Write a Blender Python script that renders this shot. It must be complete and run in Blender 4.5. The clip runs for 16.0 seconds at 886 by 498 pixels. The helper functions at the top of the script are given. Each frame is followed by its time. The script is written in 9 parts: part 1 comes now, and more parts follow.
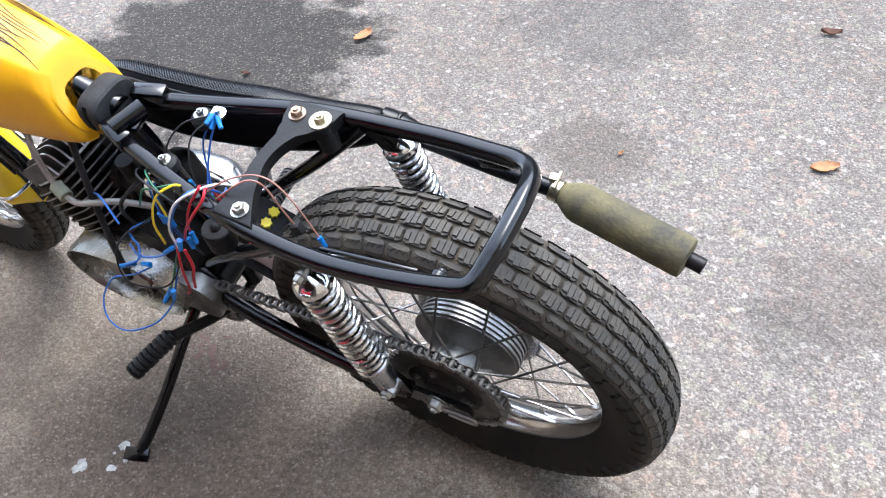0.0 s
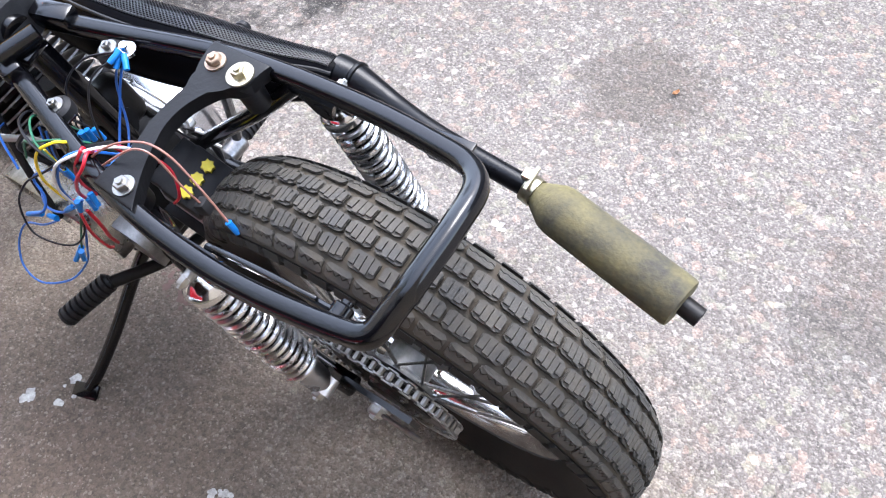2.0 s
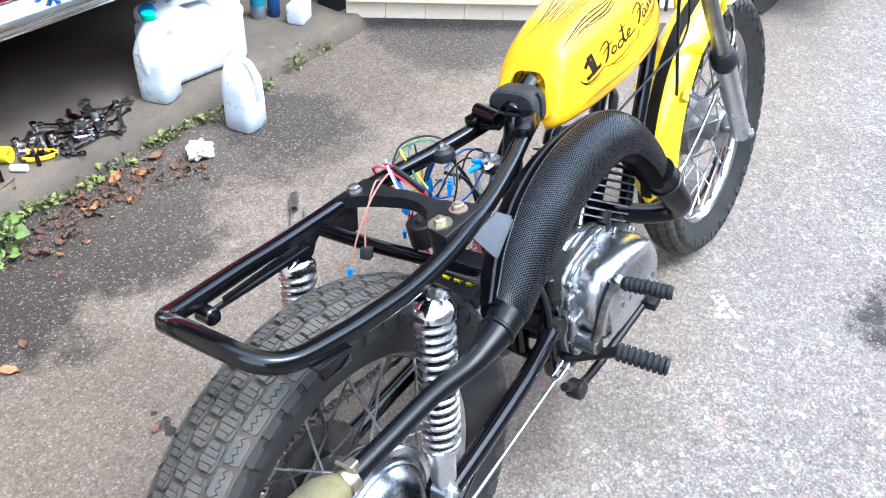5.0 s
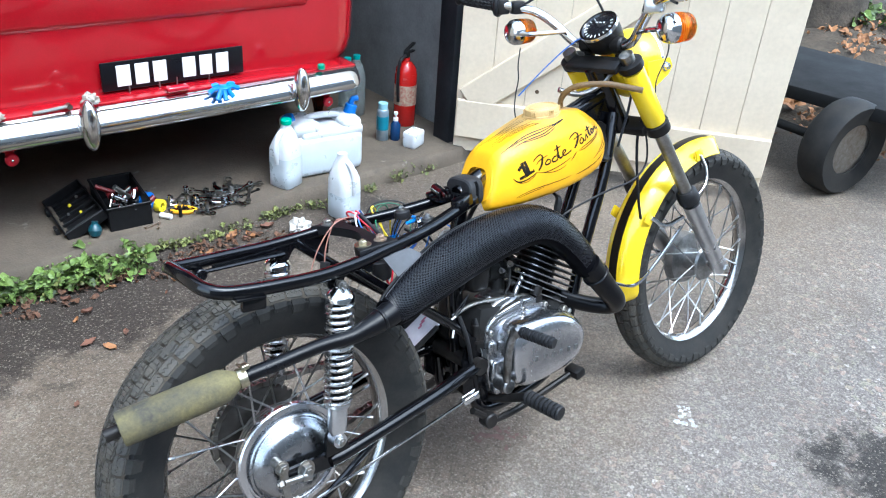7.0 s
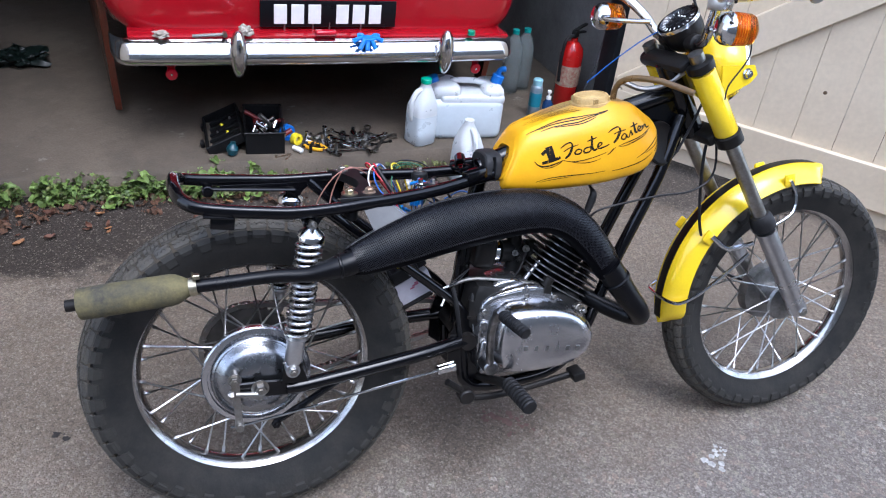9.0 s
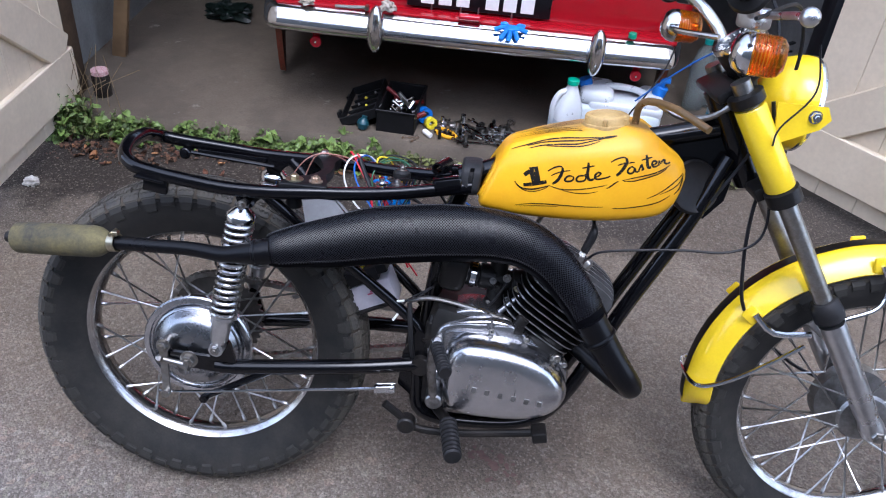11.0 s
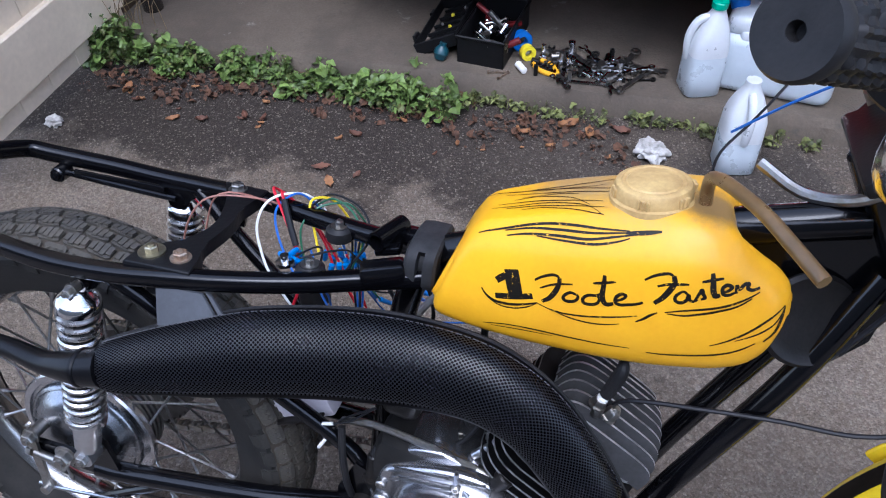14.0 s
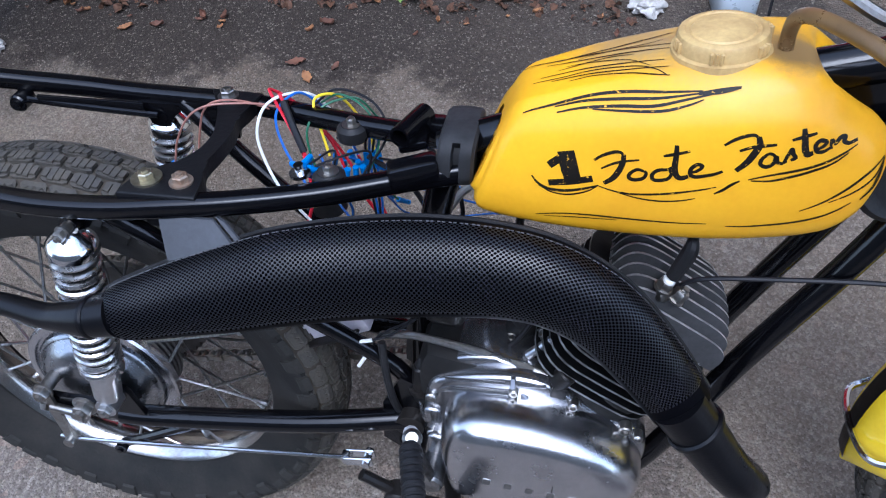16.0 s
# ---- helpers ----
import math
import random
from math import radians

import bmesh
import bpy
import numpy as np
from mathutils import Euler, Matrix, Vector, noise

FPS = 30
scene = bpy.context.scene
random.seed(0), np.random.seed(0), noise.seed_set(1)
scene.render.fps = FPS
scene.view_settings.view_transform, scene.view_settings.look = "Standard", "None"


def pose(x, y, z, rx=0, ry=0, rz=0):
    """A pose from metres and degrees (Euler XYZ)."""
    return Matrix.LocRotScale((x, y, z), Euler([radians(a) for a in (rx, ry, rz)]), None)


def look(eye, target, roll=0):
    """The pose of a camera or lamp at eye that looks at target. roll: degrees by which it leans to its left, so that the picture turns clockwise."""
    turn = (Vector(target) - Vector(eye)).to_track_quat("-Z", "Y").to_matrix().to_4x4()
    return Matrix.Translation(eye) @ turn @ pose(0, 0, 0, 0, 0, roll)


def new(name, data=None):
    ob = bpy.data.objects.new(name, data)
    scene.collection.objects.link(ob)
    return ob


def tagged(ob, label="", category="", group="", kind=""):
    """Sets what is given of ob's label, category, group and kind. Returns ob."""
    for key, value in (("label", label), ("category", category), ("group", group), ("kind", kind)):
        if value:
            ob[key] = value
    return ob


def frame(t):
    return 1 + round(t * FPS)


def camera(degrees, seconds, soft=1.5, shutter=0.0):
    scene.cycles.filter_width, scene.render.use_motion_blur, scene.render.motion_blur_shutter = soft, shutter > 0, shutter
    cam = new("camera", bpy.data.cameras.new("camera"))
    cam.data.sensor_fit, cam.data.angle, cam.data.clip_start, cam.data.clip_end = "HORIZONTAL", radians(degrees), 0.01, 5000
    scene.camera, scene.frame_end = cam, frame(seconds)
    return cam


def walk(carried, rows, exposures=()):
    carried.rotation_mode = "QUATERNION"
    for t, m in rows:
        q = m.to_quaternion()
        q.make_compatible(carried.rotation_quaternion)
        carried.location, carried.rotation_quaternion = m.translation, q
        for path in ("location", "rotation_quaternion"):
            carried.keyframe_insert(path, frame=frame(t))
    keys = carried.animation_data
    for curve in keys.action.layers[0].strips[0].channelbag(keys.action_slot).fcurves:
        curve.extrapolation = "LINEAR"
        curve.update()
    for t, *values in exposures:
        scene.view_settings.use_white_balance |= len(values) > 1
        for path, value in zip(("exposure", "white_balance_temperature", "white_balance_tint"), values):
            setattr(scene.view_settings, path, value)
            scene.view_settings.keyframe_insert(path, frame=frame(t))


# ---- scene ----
from mathutils.bvhtree import BVHTree

cam = camera(58.1, 16.0, soft=1.1)
PATH = [
    (0, (-0.373, 0.692, 1.273), (0.357, -0.55, -0.115), -5.5),
    (0.5, (-0.4, 0.57, 1.243), (0.365, -0.569, -0.212), -7.7),
    (1, (-0.409, 0.515, 1.232), (0.325, -0.611, -0.249), -8.2),
    (1.5, (-0.408, 0.492, 1.227), (0.353, -0.572, -0.286), -8.3),
    (2, (-0.376, 0.403, 1.21), (0.409, -0.536, -0.372), -6.7),
    (2.5, (-0.308, 0.267, 1.218), (0.547, -0.484, -0.426), -4.0),
    (3, (-0.273, 0.158, 1.208), (0.686, -0.248, -0.5), -8.4),
    (3.5, (-0.341, -0.015, 1.232), (0.744, 0.032, -0.447), -6.6),
    (4, (-0.355, -0.124, 1.242), (0.782, 0.294, -0.349), -6.1),
    (4.5, (-0.337, -0.218, 1.254), (0.872, 0.352, -0.234), 1.6),
    (5, (-0.448, -0.389, 1.292), (0.84, 0.421, -0.006), 3.7),
    (7.5, (-0.526, -1.059, 1.408), (0.519, 0.308, 0.388), 5.5),
    (8, (-0.429, -1.09, 1.39), (0.439, 0.347, 0.304), 6.6),
    (8.5, (-0.292, -1.124, 1.412), (0.495, 0.349, 0.312), 6.7),
    (9, (-0.144, -1.226, 1.423), (0.513, 0.314, 0.329), 6.6),
    (11.5, (0.545, -1.082, 1.396), (0.398, 0.52, 0.206), 3.6),
    (12, (0.593, -0.951, 1.376), (0.359, 0.61, 0.147), 2.0),
    (12.5, (0.604, -0.798, 1.378), (0.457, 0.762, 0.134), 0.1),
    (13, (0.609, -0.697, 1.37), (0.411, 0.813, 0.073), 0.1),
    (13.5, (0.645, -0.558, 1.35), (0.224, 0.867, 0.011), -0.7),
    (14, (0.68, -0.494, 1.32), (0.28, 0.845, -0.111), -2.2),
    (14.5, (0.639, -0.467, 1.283), (0.276, 0.758, -0.256), -7.6),
    (15, (0.601, -0.444, 1.264), (0.289, 0.736, -0.32), -7.9),
    (15.5, (0.591, -0.433, 1.256), (0.294, 0.733, -0.34), -7.4),
    (16, (0.598, -0.44, 1.259), (0.296, 0.695, -0.36), -7.7),
]
EXPOSURES = [(0, 1.66, 6000, 8), (1.0, 1.72, 6060, 12), (2.5, 1.9, 5930, 10), (3.5, 2.02, 5780, 3), (5.0, 2.0, 5540, 6), (6.2, 1.64, 5520, 3), (7.5, 1.34, 5540, 2), (9.0, 0.82, 5600, 12), (11.5, 0.7, 5560, 15), (14.5, 0.64, 5340, 14), (16.0, 0.66, 5240, 12)]
walk(cam, [(t, look(eye, target, roll)) for t, eye, target, roll in PATH], EXPOSURES)

# ---- light: an overcast day ----
SUN_ELEVATION, SUN_AZIMUTH = 66.0, 172.0
world = bpy.data.worlds.new("sky")
scene.world = world
world.use_nodes = True
wn = world.node_tree.nodes
sky = wn.new("ShaderNodeTexSky")
sky.sky_type, sky.sun_disc = "NISHITA", False
sky.sun_elevation, sky.sun_rotation = radians(SUN_ELEVATION), radians(SUN_AZIMUTH)
sky.air_density, sky.dust_density, sky.ozone_density = 1.0, 2.0, 1.5
grey = wn.new("ShaderNodeHueSaturation")
grey.inputs["Saturation"].default_value = 0.55
world.node_tree.links.new(sky.outputs[0], grey.inputs["Color"])
world.node_tree.links.new(grey.outputs[0], wn["Background"].inputs["Color"])
wn["Background"].inputs["Strength"].default_value = 0.36
sun = new("sun", bpy.data.lights.new("sun", "SUN"))
sun.data.energy, sun.data.angle, sun.data.color = 1.0, radians(30), (1.0, 0.98, 0.96)
se, sa = radians(SUN_ELEVATION), radians(SUN_AZIMUTH)
sun.matrix_world = look((math.sin(sa) * math.cos(se) * 9, math.cos(sa) * math.cos(se) * 9, math.sin(se) * 9), (0, 0, 0))


# ---- mesh helpers ----
def V(*a):
    return Vector(a[0] if len(a) == 1 else a)


def part(name, bm, material, parent, label="", smooth=True, flat_angle=0.6):
    """Links a bmesh as one mesh object under a thing or a part."""
    bmesh.ops.recalc_face_normals(bm, faces=bm.faces)
    me = bpy.data.meshes.new(name)
    if smooth:
        for f in bm.faces:
            f.smooth = True
        for e in bm.edges:
            if len(e.link_faces) == 2 and e.calc_face_angle(0) > flat_angle:
                e.smooth = False
    bm.to_mesh(me)
    bm.free()
    me.materials.append(material)
    ob = new(name, me)
    ob.parent = parent
    if label:
        tagged(ob, label)
    return ob


def thing(name, label, category, m=None, group="", kind=""):
    ob = new(name)
    ob.empty_display_size = 0.05
    ob.matrix_basis = m or Matrix()
    return tagged(ob, label, category, group, kind)


def solid(name, bm, material, label, category, m=None, group="", kind="", smooth=True):
    """A thing of one mesh."""
    ob = part(name, bm, material, None, "", smooth)
    ob.matrix_basis = m or Matrix()
    return tagged(ob, label, category, group, kind)


def spread(pts, steps):
    """Points and widths on a smooth line through the given ones."""
    a = np.array(pts, float)
    a = np.vstack([2 * a[0] - a[1], a, 2 * a[-1] - a[-2]])
    out = []
    for i in range(1, len(a) - 2):
        p0, p1, p2, p3 = a[i - 1 : i + 3]
        for k in range(steps):
            t = k / steps
            out.append(0.5 * (2 * p1 + (p2 - p0) * t + (2 * p0 - 5 * p1 + 4 * p2 - p3) * t * t + (3 * p1 - p0 - 3 * p2 + p3) * t**3))
    out.append(a[-2])
    return np.array(out)


def tube(bm, pts, r=0.01, seg=12, steps=6, cap=True, closed=False, uv=False, power=2.0):
    """A round bar along points (x, y, z) or (x, y, z, radius)."""
    a = np.array([(*p, r)[:4] for p in pts], float)
    a = spread(a, steps) if steps > 1 else a
    n = len(a)
    tan = np.gradient(a[:, :3], axis=0)
    if closed:
        tan[0] = tan[-1] = a[1, :3] - a[-2, :3]
    tan /= np.linalg.norm(tan, axis=1)[:, None] + 1e-12
    side = np.cross(tan[0], (0, 0, 1.0) if abs(tan[0][2]) < 0.9 else (0, 1.0, 0))
    side /= np.linalg.norm(side)
    rings, along, length = [], [], 0.0
    for i in range(n):
        side = side - (side @ tan[i]) * tan[i]
        side /= np.linalg.norm(side)
        up = np.cross(side, tan[i])
        turn = np.linspace(0, 2 * math.pi, seg, endpoint=False)
        flat = [(abs(math.cos(q)) ** power + abs(math.sin(q)) ** power) ** (-1 / power) for q in turn]
        rings.append([bm.verts.new(a[i, :3] + a[i, 3] * f * (math.cos(q) * side + math.sin(q) * up)) for q, f in zip(turn, flat)])
        length += np.linalg.norm(a[i, :3] - a[i - 1, :3]) if i else 0
        along.append(length)
    layer = bm.loops.layers.uv.verify() if uv else None
    for i in range(n - 1):
        for k in range(seg):
            m = (k + 1) % seg
            f = bm.faces.new((rings[i][k], rings[i][m], rings[i + 1][m], rings[i + 1][k]))
            if uv:
                for lp, (ii, kk) in zip(f.loops, ((i, k), (i, k + 1), (i + 1, k + 1), (i + 1, k))):
                    lp[layer].uv = (along[ii], kk / seg * 0.27)
    if cap and not closed:
        bm.faces.new(rings[0])
        bm.faces.new(rings[-1][::-1])
    return rings


def axes_to(d):
    d = Vector(d).normalized()
    s = d.cross(Vector((0, 0, 1)) if abs(d.z) < 0.9 else Vector((0, 1, 0))).normalized()
    return s, s.cross(d) * -1, d


def lathe(bm, profile, origin, axis, seg=32, closed=False, close_loop=False):
    """Turns (radius, height) pairs about an axis through origin."""
    s, u, d = axes_to(axis)
    o = Vector(origin)
    rings = []
    for r, h in profile:
        if r < 1e-6:
            rings.append([bm.verts.new(o + d * h)])
        else:
            rings.append([bm.verts.new(o + d * h + (s * math.cos(q) + u * math.sin(q)) * r) for q in np.linspace(0, 2 * math.pi, seg, endpoint=False)])
    pairs = list(zip(rings, rings[1:])) + ([(rings[-1], rings[0])] if close_loop else [])
    for a, b in pairs:
        for k in range(seg):
            m = (k + 1) % seg
            if len(a) == 1 and len(b) == 1:
                break
            if len(a) == 1:
                bm.faces.new((a[0], b[m], b[k]))
            elif len(b) == 1:
                bm.faces.new((a[k], a[m], b[0]))
            else:
                bm.faces.new((a[k], a[m], b[m], b[k]))
    if not close_loop:
        for ring in (rings[0], rings[-1]):
            if len(ring) > 2:
                bm.faces.new(ring)


def cyl(bm, p0, p1, r0, r1=None, seg=16, soft=0.0):
    p0, p1 = Vector(p0), Vector(p1)
    h = (p1 - p0).length
    r1 = r0 if r1 is None else r1
    prof = [(r0, 0), (r1, h)] if not soft else [(r0 - soft, 0), (r0, soft), (r1, h - soft), (r1 - soft, h)]
    lathe(bm, prof, p0, p1 - p0, seg)


def box(bm, c, s, rot=(0, 0, 0), bev=0.0, segs=2, m=None):
    made = bmesh.ops.create_cube(bm, size=1)
    vs = made["verts"]
    for v in vs:
        v.co = Vector((v.co.x * s[0], v.co.y * s[1], v.co.z * s[2]))
    if bev:
        es = {e for v in vs for e in v.link_edges}
        r = bmesh.ops.bevel(bm, geom=list(es), offset=bev, segments=segs, profile=0.5, affect="EDGES")
        vs = list({v for f in r["faces"] for v in f.verts} | {v for v in vs if v.is_valid})
    t = pose(*c, *rot)
    if m:
        t = m @ t
    for v in vs:
        v.co = t @ v.co
    return vs


def ball(bm, c, r, seg=16, squash=(1, 1, 1)):
    made = bmesh.ops.create_uvsphere(bm, u_segments=seg, v_segments=max(6, seg // 2), radius=r)
    for v in made["verts"]:
        v.co = Vector((v.co.x * squash[0], v.co.y * squash[1], v.co.z * squash[2])) + Vector(c)


def slab(bm, outline, a0, a1, place, bev=0.0):
    """A flat plate: outline of (u, v), pushed from a0 to a1; place(u, v, a) gives the point."""
    lo = [bm.verts.new(place(u, v, a0)) for u, v in outline]
    hi = [bm.verts.new(place(u, v, a1)) for u, v in outline]
    fs = [bm.faces.new(lo[::-1]), bm.faces.new(hi)]
    n = len(lo)
    for k in range(n):
        fs.append(bm.faces.new((lo[k], lo[(k + 1) % n], hi[(k + 1) % n], hi[k])))
    if bev:
        rim = [e for e in fs[1].edges]
        bmesh.ops.bevel(bm, geom=rim, offset=bev, segments=3, profile=0.5, affect="EDGES")


def xz(u, v, a):
    return (u, a, v)


def hexnut(bm, p, d, r=0.009, h=0.008, washer=0.0):
    p, d = Vector(p), Vector(d).normalized()
    if washer:
        cyl(bm, p, p + d * 0.002, washer, seg=20)
        p = p + d * 0.002
    lathe(bm, [(r, 0), (r, h * 0.8), (r * 0.86, h), (r * 0.5, h), (r * 0.45, h * 1.35)], p, d, 6)


B = bmesh.new
rnd = random.Random(7)


# ---- materials ----
def mat(name, color, rough=0.5, metal=0.0, var=0.15, scale=6.0, fine=120.0, bump=0.1, depth=0.001, color2=None, coat=0.0, trans=0.0, ior=1.45, rvar=0.12, alpha=1.0, sub=0.0):
    """A surface with stains and grain: colour, gloss and relief vary at a large and a small scale."""
    m = bpy.data.materials.new(name)
    m.use_nodes = True
    nt, n = m.node_tree, m.node_tree.nodes
    b = n["Principled BSDF"]
    tc = n.new("ShaderNodeTexCoord")
    big, small = n.new("ShaderNodeTexNoise"), n.new("ShaderNodeTexNoise")
    big.inputs["Scale"].default_value, small.inputs["Scale"].default_value = scale, fine
    big.inputs["Detail"].default_value, small.inputs["Detail"].default_value = 5, 3
    big.inputs["Roughness"].default_value = 0.65
    for t in (big, small):
        nt.links.new(tc.outputs["Object"], t.inputs["Vector"])
    ramp = n.new("ShaderNodeMapRange")
    ramp.inputs["From Min"].default_value, ramp.inputs["From Max"].default_value = 0.35, 0.7
    nt.links.new(big.outputs["Fac"], ramp.inputs["Value"])
    mix = n.new("ShaderNodeMix")
    mix.data_type = "RGBA"
    c = color
    mix.inputs["A"].default_value = (*c, 1)
    mix.inputs["B"].default_value = (*(color2 or [v * (1 - var * 2) for v in c]), 1)
    nt.links.new(ramp.outputs[0], mix.inputs["Factor"])
    grain = n.new("ShaderNodeMix")
    grain.data_type, grain.blend_type = "RGBA", "MULTIPLY"
    grain.inputs["Factor"].default_value = min(1.0, var * 1.6)
    nt.links.new(mix.outputs["Result"], grain.inputs["A"])
    nt.links.new(small.outputs["Fac"], grain.inputs["B"])
    nt.links.new(grain.outputs["Result"], b.inputs["Base Color"])
    rr = n.new("ShaderNodeMapRange")
    rr.inputs["To Min"].default_value, rr.inputs["To Max"].default_value = max(0.02, rough - rvar), min(1, rough + rvar)
    nt.links.new(big.outputs["Fac"], rr.inputs["Value"])
    nt.links.new(rr.outputs[0], b.inputs["Roughness"])
    b.inputs["Metallic"].default_value = metal
    b.inputs["Coat Weight"].default_value, b.inputs["Coat Roughness"].default_value = coat, 0.06
    b.inputs["Transmission Weight"].default_value, b.inputs["IOR"].default_value = trans, ior
    b.inputs["Alpha"].default_value = alpha
    if sub:
        b.inputs["Subsurface Weight"].default_value, b.inputs["Subsurface Radius"].default_value = sub, (0.02, 0.02, 0.02)
    if bump:
        bp = n.new("ShaderNodeBump")
        bp.inputs["Strength"].default_value, bp.inputs["Distance"].default_value = bump, depth
        nt.links.new(small.outputs["Fac"], bp.inputs["Height"])
        nt.links.new(bp.outputs[0], b.inputs["Normal"])
    if not metal and max(color) < 0.035:
        b.inputs["Specular IOR Level"].default_value = 0.5 if coat else 0.25
    m["shader"] = b.name
    return m


BLACK = mat("black gloss paint", (0.003, 0.003, 0.004), 0.16, 0, 0.25, 14, 300, 0.10, 0.0007, coat=0.15)
BLACK.node_tree.nodes["Principled BSDF"].inputs["Specular IOR Level"].default_value = 0.38
BLACK_OLD = mat("worn black paint", (0.007, 0.007, 0.007), 0.38, 0, 0.3, 18, 250, 0.3, color2=(0.02, 0.017, 0.015))
BRACKET_BLACK = mat("brushed-on black paint", (0.004, 0.004, 0.005), 0.5, 0, 0.25, 18, 200, 0.4)
BRACKET_BLACK.node_tree.nodes["Principled BSDF"].inputs["Specular IOR Level"].default_value = 0.3
SATIN = mat("satin black exhaust paint", (0.004, 0.004, 0.005), 0.3, 0, 0.2, 12, 300, 0.15)
CHROME = mat("chrome", (0.74, 0.75, 0.77), 0.14, 1, 0.06, 20, 200, 0.03, 0.0004, rvar=0.06)
SPRING_CHROME = mat("satin chrome spring wire", (0.66, 0.66, 0.67), 0.27, 1, 0.1, 30, 260, 0.05, color2=(0.52, 0.51, 0.5), rvar=0.08)
RIM_CHROME = mat("dulled chrome", (0.56, 0.56, 0.56), 0.2, 1, 0.15, 30, 260, 0.1, 0.0005, color2=(0.4, 0.37, 0.34), rvar=0.1)
SPOKE_ZINC = mat("zinc wire", (0.66, 0.66, 0.66), 0.3, 1, 0.2, 50, 200, 0.1, color2=(0.25, 0.23, 0.2))
ALU = mat("polished aluminium", (0.74, 0.75, 0.775), 0.3, 1, 0.12, 14, 160, 0.2, 0.001, color2=(0.56, 0.57, 0.59), rvar=0.14)
COVER_ALU = mat("polished cover aluminium", (0.70, 0.705, 0.73), 0.25, 1, 0.14, 22, 260, 0.12, 0.0006, color2=(0.54, 0.54, 0.56), rvar=0.1)
CAST = mat("cast aluminium", (0.42, 0.42, 0.42), 0.42, 1, 0.2, 25, 260, 0.35, color2=(0.2, 0.2, 0.19))
# near-black tone of the engine block, carburettor and small fittings
DARK_CAST = mat("near-black casting", (0.022, 0.021, 0.02), 0.45, 0, 0.25, 25, 200, 0.4, color2=(0.007, 0.007, 0.007))
STEEL = mat("dull steel", (0.42, 0.42, 0.41), 0.36, 1, 0.2, 40, 300, 0.2, color2=(0.28, 0.25, 0.21))
RUST = mat("rusty bolt steel", (0.5, 0.42, 0.34), 0.45, 0.8, 0.25, 60, 300, 0.3, color2=(0.3, 0.17, 0.09))
RUBBER = mat("tyre rubber", (0.013, 0.013, 0.0128), 0.7, 0, 0.2, 12, 220, 0.35, color2=(0.034, 0.031, 0.027))
GROOVE = mat("dusty groove rubber", (0.065, 0.05, 0.032), 0.9, 0, 0.25, 14, 200, 0.4, color2=(0.028, 0.024, 0.018))
SHOULDER = mat("dusty shoulder rubber", (0.034, 0.032, 0.028), 0.75, 0, 0.25, 10, 240, 0.4, color2=(0.026, 0.025, 0.023))
TREAD = mat("dusty tread rubber", (0.05, 0.047, 0.042), 0.75, 0, 0.3, 24, 300, 0.6, color2=(0.085, 0.073, 0.055))
SOFT_RUBBER = mat("black rubber", (0.009, 0.009, 0.010), 0.5, 0, 0.2, 25, 250, 0.25, color2=(0.022, 0.021, 0.021))
YELLOW = mat("yellow gloss paint", (0.80, 0.58, 0.012), 0.22, 0, 0.08, 9, 220, 0.05, 0.0005, color2=(0.74, 0.51, 0.01), coat=0.5)
TANK_YELLOW = mat("yellow tank plastic", (0.74, 0.385, 0.007), 0.34, 0, 0.06, 9, 200, 0.08, 0.0006, color2=(0.69, 0.33, 0.007), coat=0.08)
TANK_YELLOW.node_tree.nodes["Principled BSDF"].inputs["Specular IOR Level"].default_value = 0.3
BEIGE = mat("aged beige plastic", (0.64, 0.45, 0.18), 0.5, 0, 0.2, 30, 220, 0.25, color2=(0.42, 0.27, 0.10))
INK = mat("brushed black enamel", (0.012, 0.009, 0.006), 0.4, 0, 0.3, 60, 200, 0.1)
LETTER_INK = mat("worn brushed enamel", (0.012, 0.009, 0.006), 0.45, 0, 0.3, 60, 200, 0.1)
AMBER = mat("amber lens plastic", (1.0, 0.40, 0.015), 0.08, 0, 0.04, 30, 100, 0.05, trans=0.93, ior=1.3, rvar=0.04)
OLIVE = mat("dusty olive muffler", (0.155, 0.13, 0.052), 0.8, 0, 0.3, 22, 240, 0.6, color2=(0.045, 0.042, 0.035))
FIN_BLACK = mat("black cylinder enamel", (0.005, 0.005, 0.0055), 0.5, 0, 0.25, 30, 250, 0.4)
# pale tone painted on fin edges where they catch the light
FIN_EDGE = mat("lit cylinder fin edge", (0.34, 0.34, 0.345), 0.35, 0.6, 0.3, 40, 250, 0.3, color2=(0.03, 0.03, 0.03))
CLAMP = mat("zinc clamp", (0.62, 0.56, 0.4), 0.35, 1, 0.2, 60, 200, 0.2)
PLUGWHITE = mat("white porcelain", (0.78, 0.77, 0.73), 0.3, 0, 0.08, 40, 200, 0.05)
CREAMBOX = mat("white plastic", (0.56, 0.53, 0.57), 0.45, 0, 0.1, 14, 150, 0.1, sub=0.2)
HOSE = mat("brown fuel hose", (0.25, 0.15, 0.06), 0.3, 0, 0.15, 30, 150, 0.1, trans=0.25)
WIRES = {k: mat(k + " wire", c, 0.4, 0, 0.1, 30, 150, 0.03) for k, c in dict(red=(0.55, 0.012, 0.03), white=(0.75, 0.75, 0.72), yellow=(0.8, 0.6, 0.02), blue=(0.02, 0.12, 0.45), green=(0.02, 0.12, 0.06), brown=(0.35, 0.16, 0.12), black=(0.012, 0.012, 0.014)).items()}
TERMINAL = mat("blue terminal plastic", (0.01, 0.2, 0.62), 0.35, 0, 0.15, 40, 150, 0.05)
